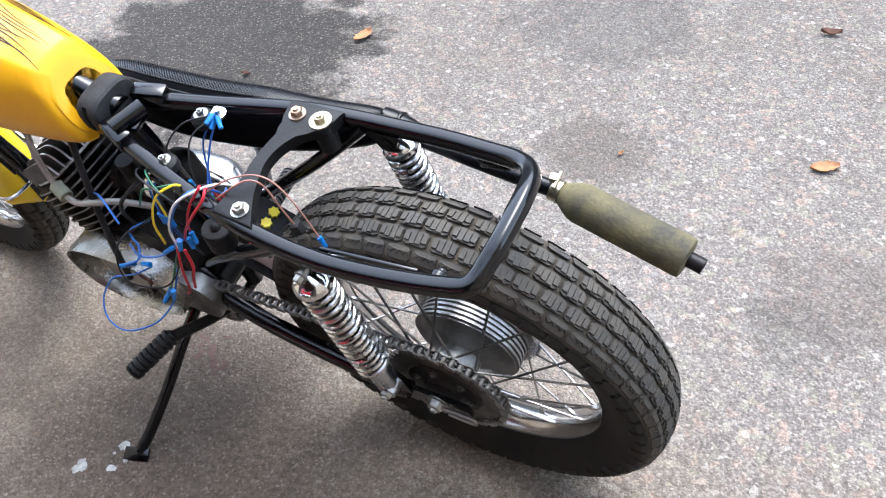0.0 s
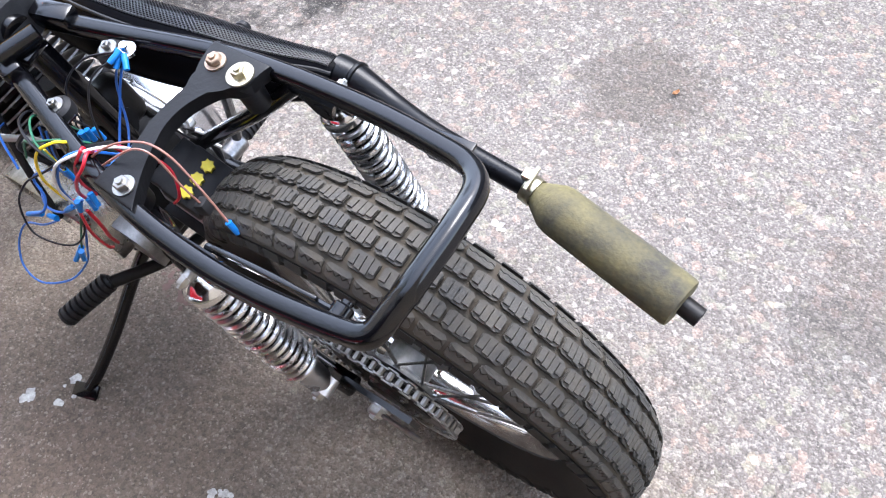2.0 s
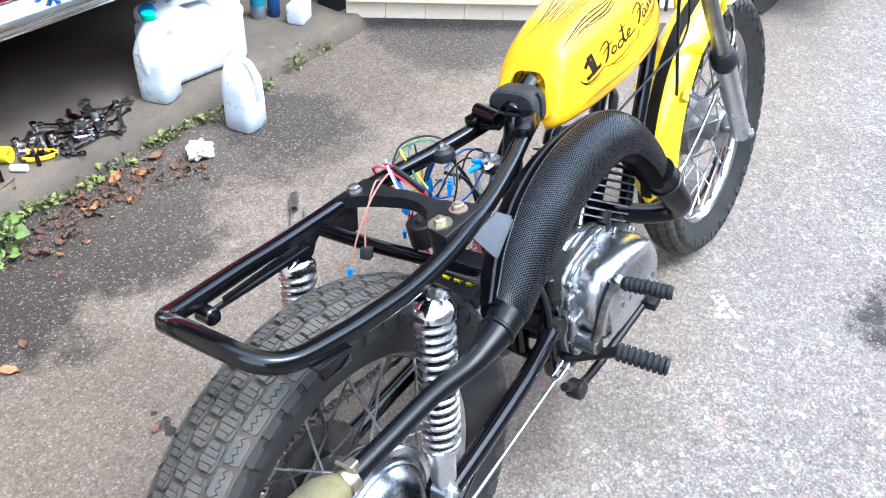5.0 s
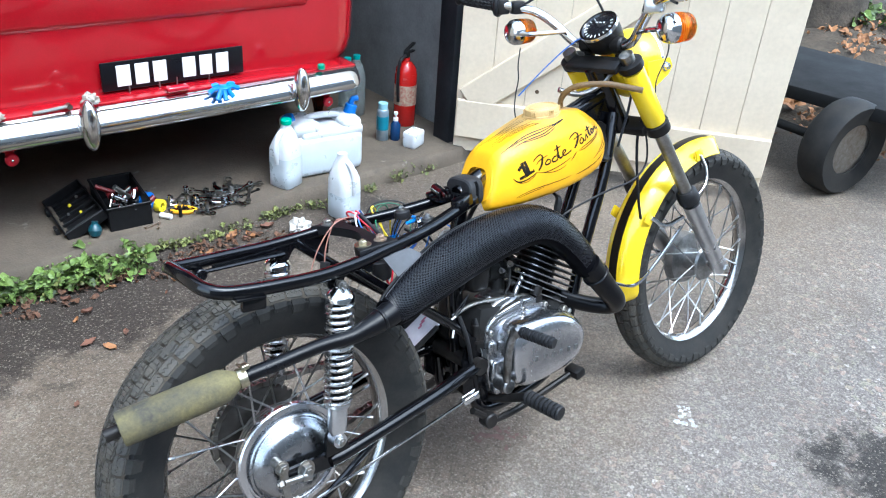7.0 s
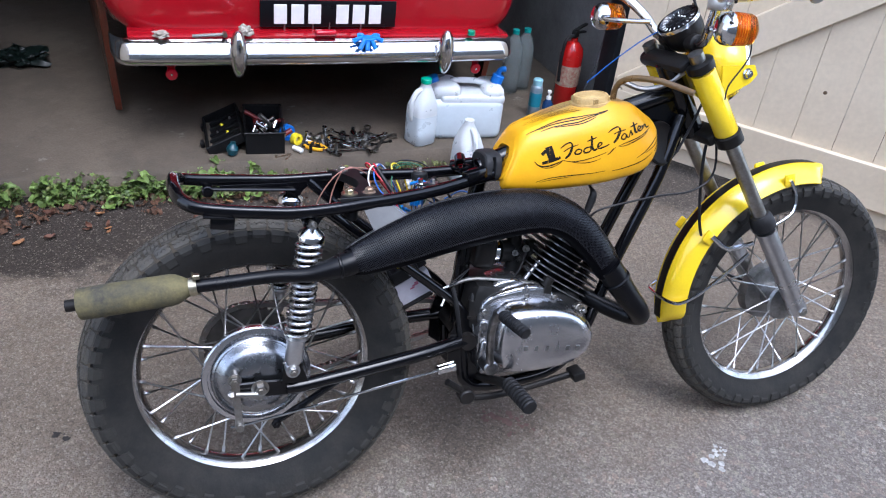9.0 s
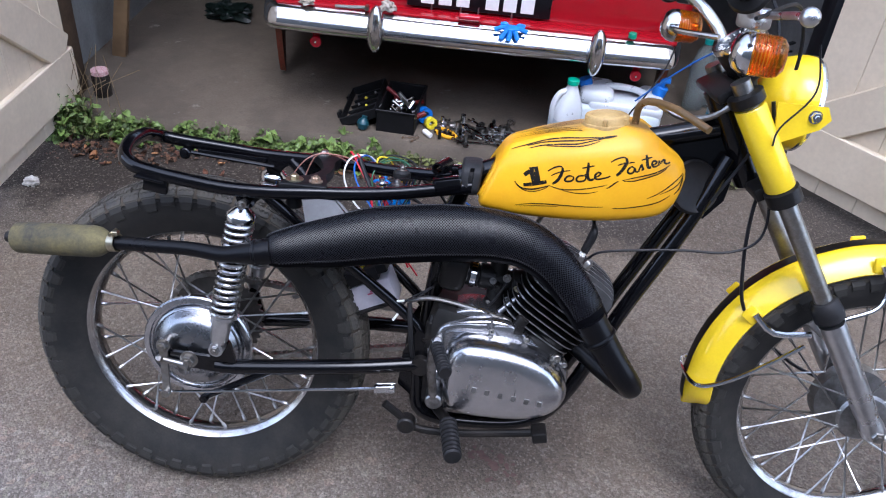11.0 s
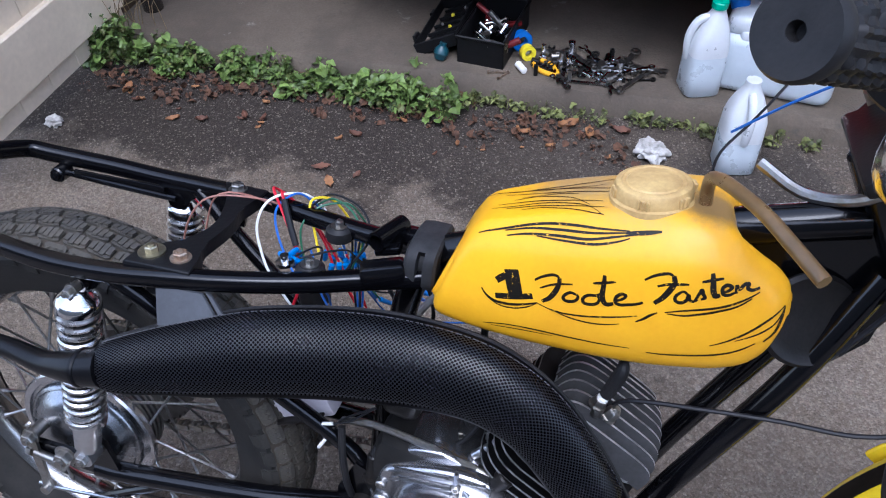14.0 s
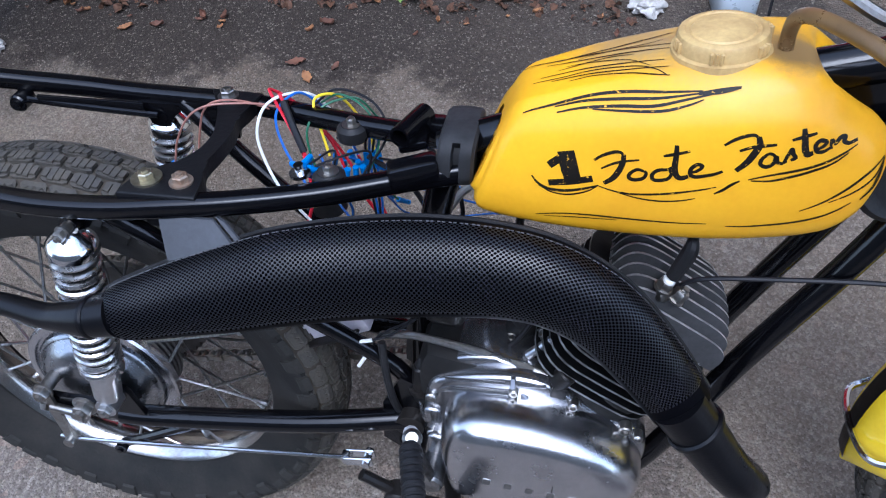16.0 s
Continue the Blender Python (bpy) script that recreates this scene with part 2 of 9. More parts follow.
YELLOWCAP = mat("yellow plastic", (0.85, 0.7, 0.02), 0.4, 0, 0.1, 40, 150, 0.05)


def perforated():
    """Black vinyl with a grid of small punched holes."""
    m = mat("perforated black vinyl", (0.010, 0.010, 0.013), 0.30, 0, 0.2, 20, 300, 0.1)
    nt, n = m.node_tree, m.node_tree.nodes
    b = n["Principled BSDF"]
    uv = n.new("ShaderNodeUVMap")
    sep = n.new("ShaderNodeSeparateXYZ")
    nt.links.new(uv.outputs[0], sep.inputs[0])

    def calc(op, a, c=None):
        k = n.new("ShaderNodeMath")
        k.operation = op
        for i, v in enumerate((a, c)):
            if v is None:
                continue
            if isinstance(v, (int, float)):
                k.inputs[i].default_value = v
            else:
                nt.links.new(v, k.inputs[i])
        return k.outputs[0]

    def dots(du, dv):
        u = calc("SUBTRACT", calc("FRACT", calc("ADD", calc("MULTIPLY", sep.outputs[0], 1 / 0.0047), du)), 0.5)
        v = calc("SUBTRACT", calc("FRACT", calc("ADD", calc("MULTIPLY", sep.outputs[1], 1 / 0.0047), dv)), 0.5)
        return calc("LESS_THAN", calc("ADD", calc("MULTIPLY", u, u), calc("MULTIPLY", v, v)), 0.075)

    hole = calc("MAXIMUM", dots(0, 0), dots(0.5, 0.5))
    bp = n.new("ShaderNodeBump")
    bp.inputs["Strength"].default_value, bp.inputs["Distance"].default_value, bp.invert = 0.18, 0.0006, True
    nt.links.new(hole, bp.inputs["Height"])
    nt.links.new(bp.outputs[0], b.inputs["Normal"])
    src = b.inputs["Base Color"].links[0].from_socket
    mx = n.new("ShaderNodeMix")
    mx.data_type = "RGBA"
    nt.links.new(hole, mx.inputs["Factor"])
    nt.links.new(src, mx.inputs["A"])
    mx.inputs["B"].default_value = (0.0005, 0.0005, 0.0005, 1)
    nt.links.new(mx.outputs["Result"], b.inputs["Base Color"])
    inv = calc("MULTIPLY", calc("SUBTRACT", 1.0, hole), 0.38)
    nt.links.new(inv, b.inputs["Specular IOR Level"])
    return m


VINYL = perforated()


def grubby_top(m, centre, reach, tone, most=0.75):
    """Old fuel dirt round a filler neck, with ragged edge."""
    nt, n = m.node_tree, m.node_tree.nodes
    b = n["Principled BSDF"]
    tc = n["Texture Coordinate"]
    gap = n.new("ShaderNodeVectorMath")
    gap.operation = "DISTANCE"
    nt.links.new(tc.outputs["Object"], gap.inputs[0])
    gap.inputs[1].default_value = centre
    rag = n.new("ShaderNodeTexNoise")
    rag.inputs["Scale"].default_value, rag.inputs["Detail"].default_value, rag.inputs["Roughness"].default_value = 40, 9, 0.8
    nt.links.new(tc.outputs["Object"], rag.inputs["Vector"])
    add = n.new("ShaderNodeMath")
    add.operation = "MULTIPLY_ADD"
    nt.links.new(rag.outputs["Fac"], add.inputs[0])
    add.inputs[1].default_value = reach
    nt.links.new(gap.outputs["Value"], add.inputs[2])
    rng = n.new("ShaderNodeMapRange")
    rng.inputs["From Min"].default_value, rng.inputs["From Max"].default_value = reach * 1.5, reach * 0.95
    rng.inputs["To Max"].default_value = most
    nt.links.new(add.outputs[0], rng.inputs["Value"])
    mx = n.new("ShaderNodeMix")
    mx.data_type = "RGBA"
    nt.links.new(rng.outputs[0], mx.inputs["Factor"])
    nt.links.new(b.inputs["Base Color"].links[0].from_socket, mx.inputs["A"])
    mx.inputs["B"].default_value = (*tone, 1)
    nt.links.new(mx.outputs["Result"], b.inputs["Base Color"])


grubby_top(TANK_YELLOW, (0.70, 0.012, 0.845), 0.085, (0.36, 0.24, 0.10), 0.62)
grubby_top(TANK_YELLOW, (0.635, 0.022, 0.825), 0.06, (0.26, 0.19, 0.10), 0.7)
grubby_top(TANK_YELLOW, (0.765, -0.018, 0.832), 0.036, (0.16, 0.11, 0.06), 0.8)


def flaked(m, tone, scale, lo, hi):
    """Small flakes of paint gone, with the ground showing."""
    nt, n = m.node_tree, m.node_tree.nodes
    b = n["Principled BSDF"]
    k = n.new("ShaderNodeTexNoise")
    k.inputs["Scale"].default_value, k.inputs["Detail"].default_value, k.inputs["Roughness"].default_value = scale, 4, 0.6
    nt.links.new(n["Texture Coordinate"].outputs["Object"], k.inputs["Vector"])
    r = n.new("ShaderNodeMapRange")
    r.inputs["From Min"].default_value, r.inputs["From Max"].default_value = lo, hi
    nt.links.new(k.outputs["Fac"], r.inputs["Value"])
    mx = n.new("ShaderNodeMix")
    mx.data_type = "RGBA"
    nt.links.new(r.outputs[0], mx.inputs["Factor"])
    nt.links.new(b.inputs["Base Color"].links[0].from_socket, mx.inputs["A"])
    mx.inputs["B"].default_value = (*tone, 1)
    nt.links.new(mx.outputs["Result"], b.inputs["Base Color"])


flaked(LETTER_INK, (0.62, 0.34, 0.02), 330, 0.63, 0.68)


# ---- the place: drive, garage, doors ----
def asphalt():
    m = mat("weathered asphalt", (0.158, 0.138, 0.122), 0.88, 0, 0.2, 2.2, 420, 0.5, 0.002, color2=(0.112, 0.096, 0.083))
    nt, n = m.node_tree, m.node_tree.nodes
    b = n["Principled BSDF"]
    tc = n["Texture Coordinate"]

    def tex(kind, scale, **more):
        k = n.new(kind)
        k.inputs["Scale"].default_value = scale
        for key, v in more.items():
            k.inputs[key].default_value = v
        nt.links.new(tc.outputs["Object"], k.inputs["Vector"])
        return k

    def mixed(fac, a, colour, blend="MIX"):
        k = n.new("ShaderNodeMix")
        k.data_type, k.blend_type = "RGBA", blend
        nt.links.new(fac, k.inputs["Factor"])
        nt.links.new(a, k.inputs["A"])
        if isinstance(colour, tuple):
            k.inputs["B"].default_value = (*colour, 1)
        else:
            nt.links.new(colour, k.inputs["B"])
        return k.outputs["Result"]

    def ranged(src, a, c, lo=0.0, hi=1.0):
        k = n.new("ShaderNodeMapRange")
        k.inputs["From Min"].default_value, k.inputs["From Max"].default_value = a, c
        k.inputs["To Min"].default_value, k.inputs["To Max"].default_value = lo, hi
        nt.links.new(src, k.inputs["Value"])
        return k.outputs[0]

    col = b.inputs["Base Color"].links[0].from_socket
    # stones of the mix, each of its own tone
    stone = tex("ShaderNodeTexVoronoi", 230, Randomness=1.0)
    tone = n.new("ShaderNodeSeparateColor")
    nt.links.new(stone.outputs["Color"], tone.inputs[0])
    col = mixed(ranged(tone.outputs[0], 0.6, 1.0, 0, 0.3), col, (0.34, 0.305, 0.265))
    col = mixed(ranged(tone.outputs[1], 0.6, 1.0, 0, 0.35), col, (0.06, 0.055, 0.05))
    fine = n.new("ShaderNodeSeparateColor")
    nt.links.new(tex("ShaderNodeTexVoronoi", 430, Randomness=1.0).outputs["Color"], fine.inputs[0])
    col = mixed(ranged(fine.outputs[0], 0.7, 1.0, 0, 0.15), col, (0.40, 0.365, 0.32))
    col = mixed(ranged(fine.outputs[1], 0.7, 1.0, 0, 0.2), col, (0.055, 0.05, 0.045))
    chips = tex("ShaderNodeTexVoronoi", 105, Randomness=1.0)
    ctone = n.new("ShaderNodeSeparateColor")
    nt.links.new(chips.outputs["Color"], ctone.inputs[0])
    cface = n.new("ShaderNodeMath")
    cface.operation = "MULTIPLY"
    nt.links.new(ranged(chips.outputs["Distance"], 0.5, 0.3), cface.inputs[0])
    nt.links.new(ranged(ctone.outputs[0], 0.7, 0.95, 0, 0.4), cface.inputs[1])
    col = mixed(cface.outputs[0], col, (0.41, 0.365, 0.315))
    pits = n.new("ShaderNodeMath")
    pits.operation = "MULTIPLY"
    nt.links.new(ranged(chips.outputs["Distance"], 0.5, 0.3), pits.inputs[0])
    nt.links.new(ranged(ctone.outputs[1], 0.7, 0.92, 0, 0.55), pits.inputs[1])
    col = mixed(pits.outputs[0], col, (0.05, 0.046, 0.04))
    tint = n.new("ShaderNodeSeparateColor")
    nt.links.new(tex("ShaderNodeTexVoronoi", 62, Randomness=1.0).outputs["Color"], tint.inputs[0])
    col = mixed(ranged(tint.outputs[0], 0.8, 0.95, 0, 0.4), col, (0.30, 0.2, 0.155))
    col = mixed(ranged(tint.outputs[1], 0.85, 0.97, 0, 0.35), col, (0.22, 0.21, 0.14))
    blotch = tex("ShaderNodeTexNoise", 15, Detail=6.0, Roughness=0.7)
    col = mixed(ranged(blotch.outputs["Fac"], 0.52, 0.68, 0, 0.28), col, (0.09, 0.078, 0.066))
    col = mixed(ranged(blotch.outputs["Fac"], 0.44, 0.34, 0, 0.3), col, (0.27, 0.248, 0.222))
    stone2 = tex("ShaderNodeTexVoronoi", 85, Randomness=1.0)
    tone2 = n.new("ShaderNodeSeparateColor")
    nt.links.new(stone2.outputs["Color"], tone2.inputs[0])
    col = mixed(ranged(tone2.outputs[0], 0.965, 0.985, 0, 0.45), col, (0.42, 0.39, 0.35))
    # oil and damp stains
    stain = tex("ShaderNodeTexNoise", 3.2, Detail=8.0, Roughness=0.75)
    col = mixed(ranged(stain.outputs["Fac"], 0.54, 0.7, 0, 0.5), col, (0.055, 0.05, 0.045))
    pale = tex("ShaderNodeTexNoise", 1.1, Detail=7.0, Roughness=0.75)
    col = mixed(ranged(pale.outputs["Fac"], 0.46, 0.66, 0, 0.2), col, (0.28, 0.258, 0.235))
    # browner towards the garage, paler away from it
    side_pos = n.new("ShaderNodeSeparateXYZ")
    nt.links.new(tc.outputs["Object"], side_pos.inputs[0])
    wave = n.new("ShaderNodeMath")
    wave.operation = "MULTIPLY_ADD"
    nt.links.new(tex("ShaderNodeTexNoise", 1.6, Detail=5.0, Roughness=0.6).outputs["Fac"], wave.inputs[0])
    wave.inputs[1].default_value = 0.8
    nt.links.new(side_pos.outputs[1], wave.inputs[2])
    col = mixed(ranged(wave.outputs[0], 0.1, 0.6, 0, 0.45), col, (0.17, 0.136, 0.104))
    brown_side = n.new("ShaderNodeMath")
    brown_side.operation = "MULTIPLY"
    nt.links.new(ranged(wave.outputs[0], 0.1, 0.6), brown_side.inputs[0])
    nt.links.new(ranged(tex("ShaderNodeTexNoise", 6.0, Detail=7.0, Roughness=0.75).outputs["Fac"], 0.35, 0.6, 0.35, 0.8), brown_side.inputs[1])
    col = mixed(brown_side.outputs[0], col, (0.135, 0.107, 0.079))
    mottle = tex("ShaderNodeTexNoise", 2.1, Detail=6.0, Roughness=0.65)
    col = mixed(ranged(mottle.outputs["Fac"], 0.47, 0.62, 0, 0.3), col, (0.095, 0.079, 0.063))
    crumbs = tex("ShaderNodeTexNoise", 42, Detail=8.0, Roughness=0.8)
    col = mixed(ranged(crumbs.outputs["Fac"], 0.55, 0.66, 0, 0.35), col, (0.07, 0.06, 0.05))
    col = mixed(ranged(crumbs.outputs["Fac"], 0.42, 0.33, 0, 0.25), col, (0.36, 0.32, 0.265))
    # old damp and oil patches, and broader darker brown areas near the bike
    for px, py, pr, amount, tone_ in ((-0.05, 0.66, 0.40, 0.5, (0.085, 0.066, 0.048)), (0.26, 0.80, 0.34, 0.35, (0.095, 0.076, 0.058)), (0.07, 0.548, 0.022, 0.75, (0.03, 0.027, 0.024)), (0.52, 0.40, 0.16, 0.35, (0.10, 0.066, 0.05)), (0.62, -0.18, 0.13, 0.4, (0.10, 0.085, 0.07)), (1.2, -0.45, 0.5, 0.3, (0.12, 0.1, 0.085)), (-0.4, 0.45, 0.36, 0.3, (0.08, 0.066, 0.05)), (1.38, -1.0, 0.66, 0.88, (0.02, 0.018, 0.016)), (0.10, -0.92, 0.2, 0.6, (0.075, 0.063, 0.053)), (-0.51, -0.63, 0.19, 0.5, (0.08, 0.066, 0.056)), (1.03, 1.12, 0.27, 0.7, (0.045, 0.04, 0.036)), (1.86, 1.05, 0.42, 0.65, (0.045, 0.04, 0.036)), (-0.87, 0.95, 0.36, 0.4, (0.04, 0.036, 0.032)), (-0.46, -0.5, 0.14, 0.4, (0.07, 0.063, 0.056)), (0.55, 0.22, 0.46, 0.6, (0.075, 0.06, 0.048)), (0.02, 0.09, 0.3, 0.45, (0.085, 0.07, 0.056)), (0.3, -1.6, 0.4, 0.45, (0.06, 0.055, 0.05))):
        gap = n.new("ShaderNodeVectorMath")
        gap.operation = "DISTANCE"
        nt.links.new(tc.outputs["Object"], gap.inputs[0])
        gap.inputs[1].default_value = (px, py, 0)
        edge = n.new("ShaderNodeMath")
        edge.operation = "MULTIPLY_ADD"
        nt.links.new(tex("ShaderNodeTexNoise", max(5.0, 2.0 / pr), Detail=8.0, Roughness=0.75).outputs["Fac"], edge.inputs[0])
        edge.inputs[1].default_value = 1.6 * pr
        nt.links.new(gap.outputs["Value"], edge.inputs[2])
        col = mixed(ranged(edge.outputs[0], 1.6 * pr, 1.4 * pr, 0, amount), col, tone_)
    # damp strip at the foot of the kerb, with ragged edge
    pos = n.new("ShaderNodeSeparateXYZ")
    nt.links.new(tc.outputs["Object"], pos.inputs[0])
    ragged = n.new("ShaderNodeMath")
    ragged.operation = "MULTIPLY_ADD"
    nt.links.new(tex("ShaderNodeTexNoise", 3.5, Detail=6.0, Roughness=0.7).outputs["Fac"], ragged.inputs[0])
    ragged.inputs[1].default_value = 0.9
    nt.links.new(pos.outputs[1], ragged.inputs[2])
    damp = ranged(ragged.outputs[0], 1.27, 1.40)
    west = ranged(pos.outputs[0], 1.5, 0.1, 0.35, 1.0)
    both = n.new("ShaderNodeMath")
    both.operation = "MULTIPLY"
    nt.links.new(damp, both.inputs[0])
    nt.links.new(west, both.inputs[1])
    wet = n.new("ShaderNodeMath")
    wet.operation = "MULTIPLY"
    nt.links.new(both.outputs[0], wet.inputs[0])
    wet.inputs[1].default_value = 0.9
    col = mixed(wet.outputs[0], col, (0.024, 0.019, 0.016))
    # every stone keeps its own tone under the stains
    whole = n.new("ShaderNodeValue")
    whole.outputs[0].default_value = 1.0
    chunk = n.new("ShaderNodeSeparateColor")
    nt.links.new(tex("ShaderNodeTexVoronoi", 150, Randomness=1.0).outputs["Color"], chunk.inputs[0])
    for src, lo, hi in ((chunk.outputs[0], 0.82, 1.16), (tone.outputs[0], 0.84, 1.18), (fine.outputs[0], 0.9, 1.1)):
        col = mixed(whole.outputs[0], col, ranged(src, 0.0, 1.0, lo, hi), "MULTIPLY")
    # grit that stays pale on the damp ground
    col = mixed(ranged(tone.outputs[2], 0.93, 0.98, 0, 0.45), col, (0.25, 0.22, 0.18))
    col = mixed(ranged(fine.outputs[2], 0.95, 0.99, 0, 0.4), col, (0.30, 0.265, 0.22))
    nt.links.new(col, b.inputs["Base Color"])
    b.inputs["Specular IOR Level"].default_value = 0.2
    bp = n.new("ShaderNodeBump")
    bp.inputs["Strength"].default_value, bp.inputs["Distance"].default_value = 0.8, 0.003
    nt.links.new(stone.outputs["Distance"], bp.inputs["Height"])
    bp.invert = True
    bp3 = n.new("ShaderNodeBump")
    bp3.inputs["Strength"].default_value, bp3.inputs["Distance"].default_value, bp3.invert = 0.3, 0.003, True
    nt.links.new(chips.outputs["Distance"], bp3.inputs["Height"])
    nt.links.new(bp3.outputs[0], bp.inputs["Normal"])
    bp2 = n.new("ShaderNodeBump")
    bp2.inputs["Strength"].default_value, bp2.inputs["Distance"].default_value = 0.5, 0.006
    nt.links.new(tex("ShaderNodeTexNoise", 30, Detail=4.0).outputs["Fac"], bp2.inputs["Height"])
    nt.links.new(bp.outputs[0], bp2.inputs["Normal"])
    nt.links.new(bp2.outputs[0], b.inputs["Normal"])
    return m


def stained(m):
    """Old oil and dirt stains on a concrete floor."""
    nt, n = m.node_tree, m.node_tree.nodes
    b, tc = n["Principled BSDF"], n["Texture Coordinate"]
    for scale, lo, hi, amount, tone in ((1.3, 0.46, 0.60, 0.75, (0.055, 0.044, 0.033)), (5.5, 0.48, 0.60, 0.7, (0.07, 0.056, 0.042)), (24, 0.6, 0.7, 0.5, (0.05, 0.044, 0.038)), (9, 0.36, 0.3, 0.35, (0.36, 0.33, 0.29))):
        k = n.new("ShaderNodeTexNoise")
        k.inputs["Scale"].default_value, k.inputs["Detail"].default_value, k.inputs["Roughness"].default_value = scale, 7, 0.7
        nt.links.new(tc.outputs["Object"], k.inputs["Vector"])
        r = n.new("ShaderNodeMapRange")
        r.inputs["From Min"].default_value, r.inputs["From Max"].default_value, r.inputs["To Max"].default_value = lo, hi, amount
        nt.links.new(k.outputs["Fac"], r.inputs["Value"])
        mx = n.new("ShaderNodeMix")
        mx.data_type = "RGBA"
        nt.links.new(r.outputs[0], mx.inputs["Factor"])
        nt.links.new(b.inputs["Base Color"].links[0].from_socket, mx.inputs["A"])
        mx.inputs["B"].default_value = (*tone, 1)
        nt.links.new(mx.outputs["Result"], b.inputs["Base Color"])
    return m


ASPHALT = asphalt()
CONCRETE = stained(mat("garage concrete", (0.145, 0.116, 0.085), 0.85, 0, 0.25, 1.7, 150, 0.6, 0.003, color2=(0.095, 0.074, 0.055)))
WALLGREY = mat("grey rendered wall", (0.24, 0.245, 0.235), 0.9, 0, 0.2, 3, 90, 0.4, color2=(0.14, 0.14, 0.135))
OUTWALL = mat("pale render", (0.5, 0.48, 0.43), 0.9, 0, 0.15, 2, 60, 0.4)
CREAM = mat("cream gloss timber paint", (0.72, 0.615, 0.46), 0.42, 0, 0.12, 3.0, 60, 0.2, color2=(0.62, 0.52, 0.38))
# cream made paler and warmer to offset the shade on this door
CREAM_LEFT = mat("cream timber paint raised against shade", (0.80, 0.685, 0.52), 0.5, 0, 0.12, 3.0, 60, 0.25, color2=(0.66, 0.56, 0.42))
TIMBER = mat("dark bare timber", (0.12, 0.075, 0.04), 0.8, 0, 0.3, 8, 90, 0.6, color2=(0.06, 0.04, 0.025))
TARRED = mat("tarred timber post", (0.018, 0.02, 0.024), 0.6, 0, 0.25, 6, 100, 0.4)

bm = B()
R = 400.0
vs = [bm.verts.new(p) for p in ((-R, -R, 0), (R, -R, 0), (R, R, 0), (-R, R, 0))]
bm.faces.new(vs)
solid("ground", bm, ASPHALT, "weathered grey asphalt drive with pale stones and damp stains", "drive", kind="structure")

KERB_Y, SLAB_Z = 1.345, 0.06
bm = B()
n = 220
rows = []
for i in range(n + 1):
    x = -3.0 + 6.6 * i / n
    j = 0.012 * noise.noise((x * 3, 0, 0)) + 0.006 * noise.noise((x * 17, 4, 0))
    rows.append([bm.verts.new(p) for p in ((x, KERB_Y + j - 0.012, -0.02), (x, KERB_Y + j, SLAB_Z - 0.018 + 0.004 * noise.noise((x * 20, 8, 0))), (x, KERB_Y + 0.016 + 1.4 * j, SLAB_Z), (x, KERB_Y + 0.1, SLAB_Z + 0.002), (x, 6.6, SLAB_Z + 0.02))])
for a, c in zip(rows, rows[1:]):
    for k in range(4):
        bm.faces.new((a[k], a[k + 1], c[k + 1], c[k]))
solid("floor", bm, CONCRETE, "stained grey concrete garage floor with a worn front edge", "floor", kind="structure")

GX0, GX1 = -1.02, 1.72


def wall(name, c, s, material, label):
    bm = B()
    box(bm, c, s, bev=0.006)
    return solid(name, bm, material, label, "wall", kind="structure", smooth=False)


wall("wall_west", (GX0 - 0.06, 4.0, 1.2), (0.12, 5.0, 2.4), WALLGREY, "dark grey rendered garage side wall")
wall("wall_east", (GX1 + 0.06, 4.0, 1.2), (0.12, 5.0, 2.4), WALLGREY, "grey rendered garage side wall behind bottles")
# unseen wall, added to cut the low sky and darken reflections
wall("sky_blocking_wall", (0.5, -5.2, 2.1), (16.0, 0.25, 4.2), mat("plain grey sky blocker", (0.22, 0.215, 0.20), 0.9, 0, 0.25, 2, 60, 0.5, color2=(0.12, 0.12, 0.11)), "unseen plain grey wall added to block low sky light")
wall("wall_north", (0.35, 6.55, 1.2), (3.1, 0.1, 2.4), WALLGREY, "dark grey garage back wall")
# front walls and beam are out of view, added to keep the garage dark
wall("wall_south_west", (-2.05, 1.46, 1.3), (1.9, 0.14, 2.6), OUTWALL, "unseen plain front wall added beside the garage opening")
wall("wall_south_east", (2.78, 1.46, 1.3), (1.9, 0.14, 2.6), OUTWALL, "unseen plain front wall added beside the garage opening")
wall("lintel", (0.35, 1.46, 2.4), (2.9, 0.14, 0.4), OUTWALL, "unseen plain beam added over the garage opening")
bm = B()
box(bm, (0.35, 4.0, 2.66), (5.4, 5.3, 0.1))
solid("ceiling", bm, TIMBER, "dark timber garage ceiling", "ceiling", kind="structure")
bm = B()
box(bm, (GX1 - 0.06, 1.47, 1.1), (0.075, 0.1, 2.1), bev=0.006)
solid("trim_east", bm, TARRED, "black tarred timber door post", "door post", kind="structure")
bm = B()
box(bm, (GX0 + 0.05, 1.5, 1.1), (0.1, 0.1, 2.1), bev=0.008)
solid("trim_west", bm, TIMBER, "dark bare timber door post", "door post", kind="structure")
bm = B()
box(bm, (-0.825, 1.86, 0.57), (0.055, 0.03, 1.04), (0, 11, 0), bev=0.004)
solid("timber_offcut", bm, mat("pale bare timber", (0.24, 0.15, 0.075), 0.7, 0, 0.2, 10, 80, 0.4), "bare timber board leaning inside the garage", "board", pose(0, 0, 0))


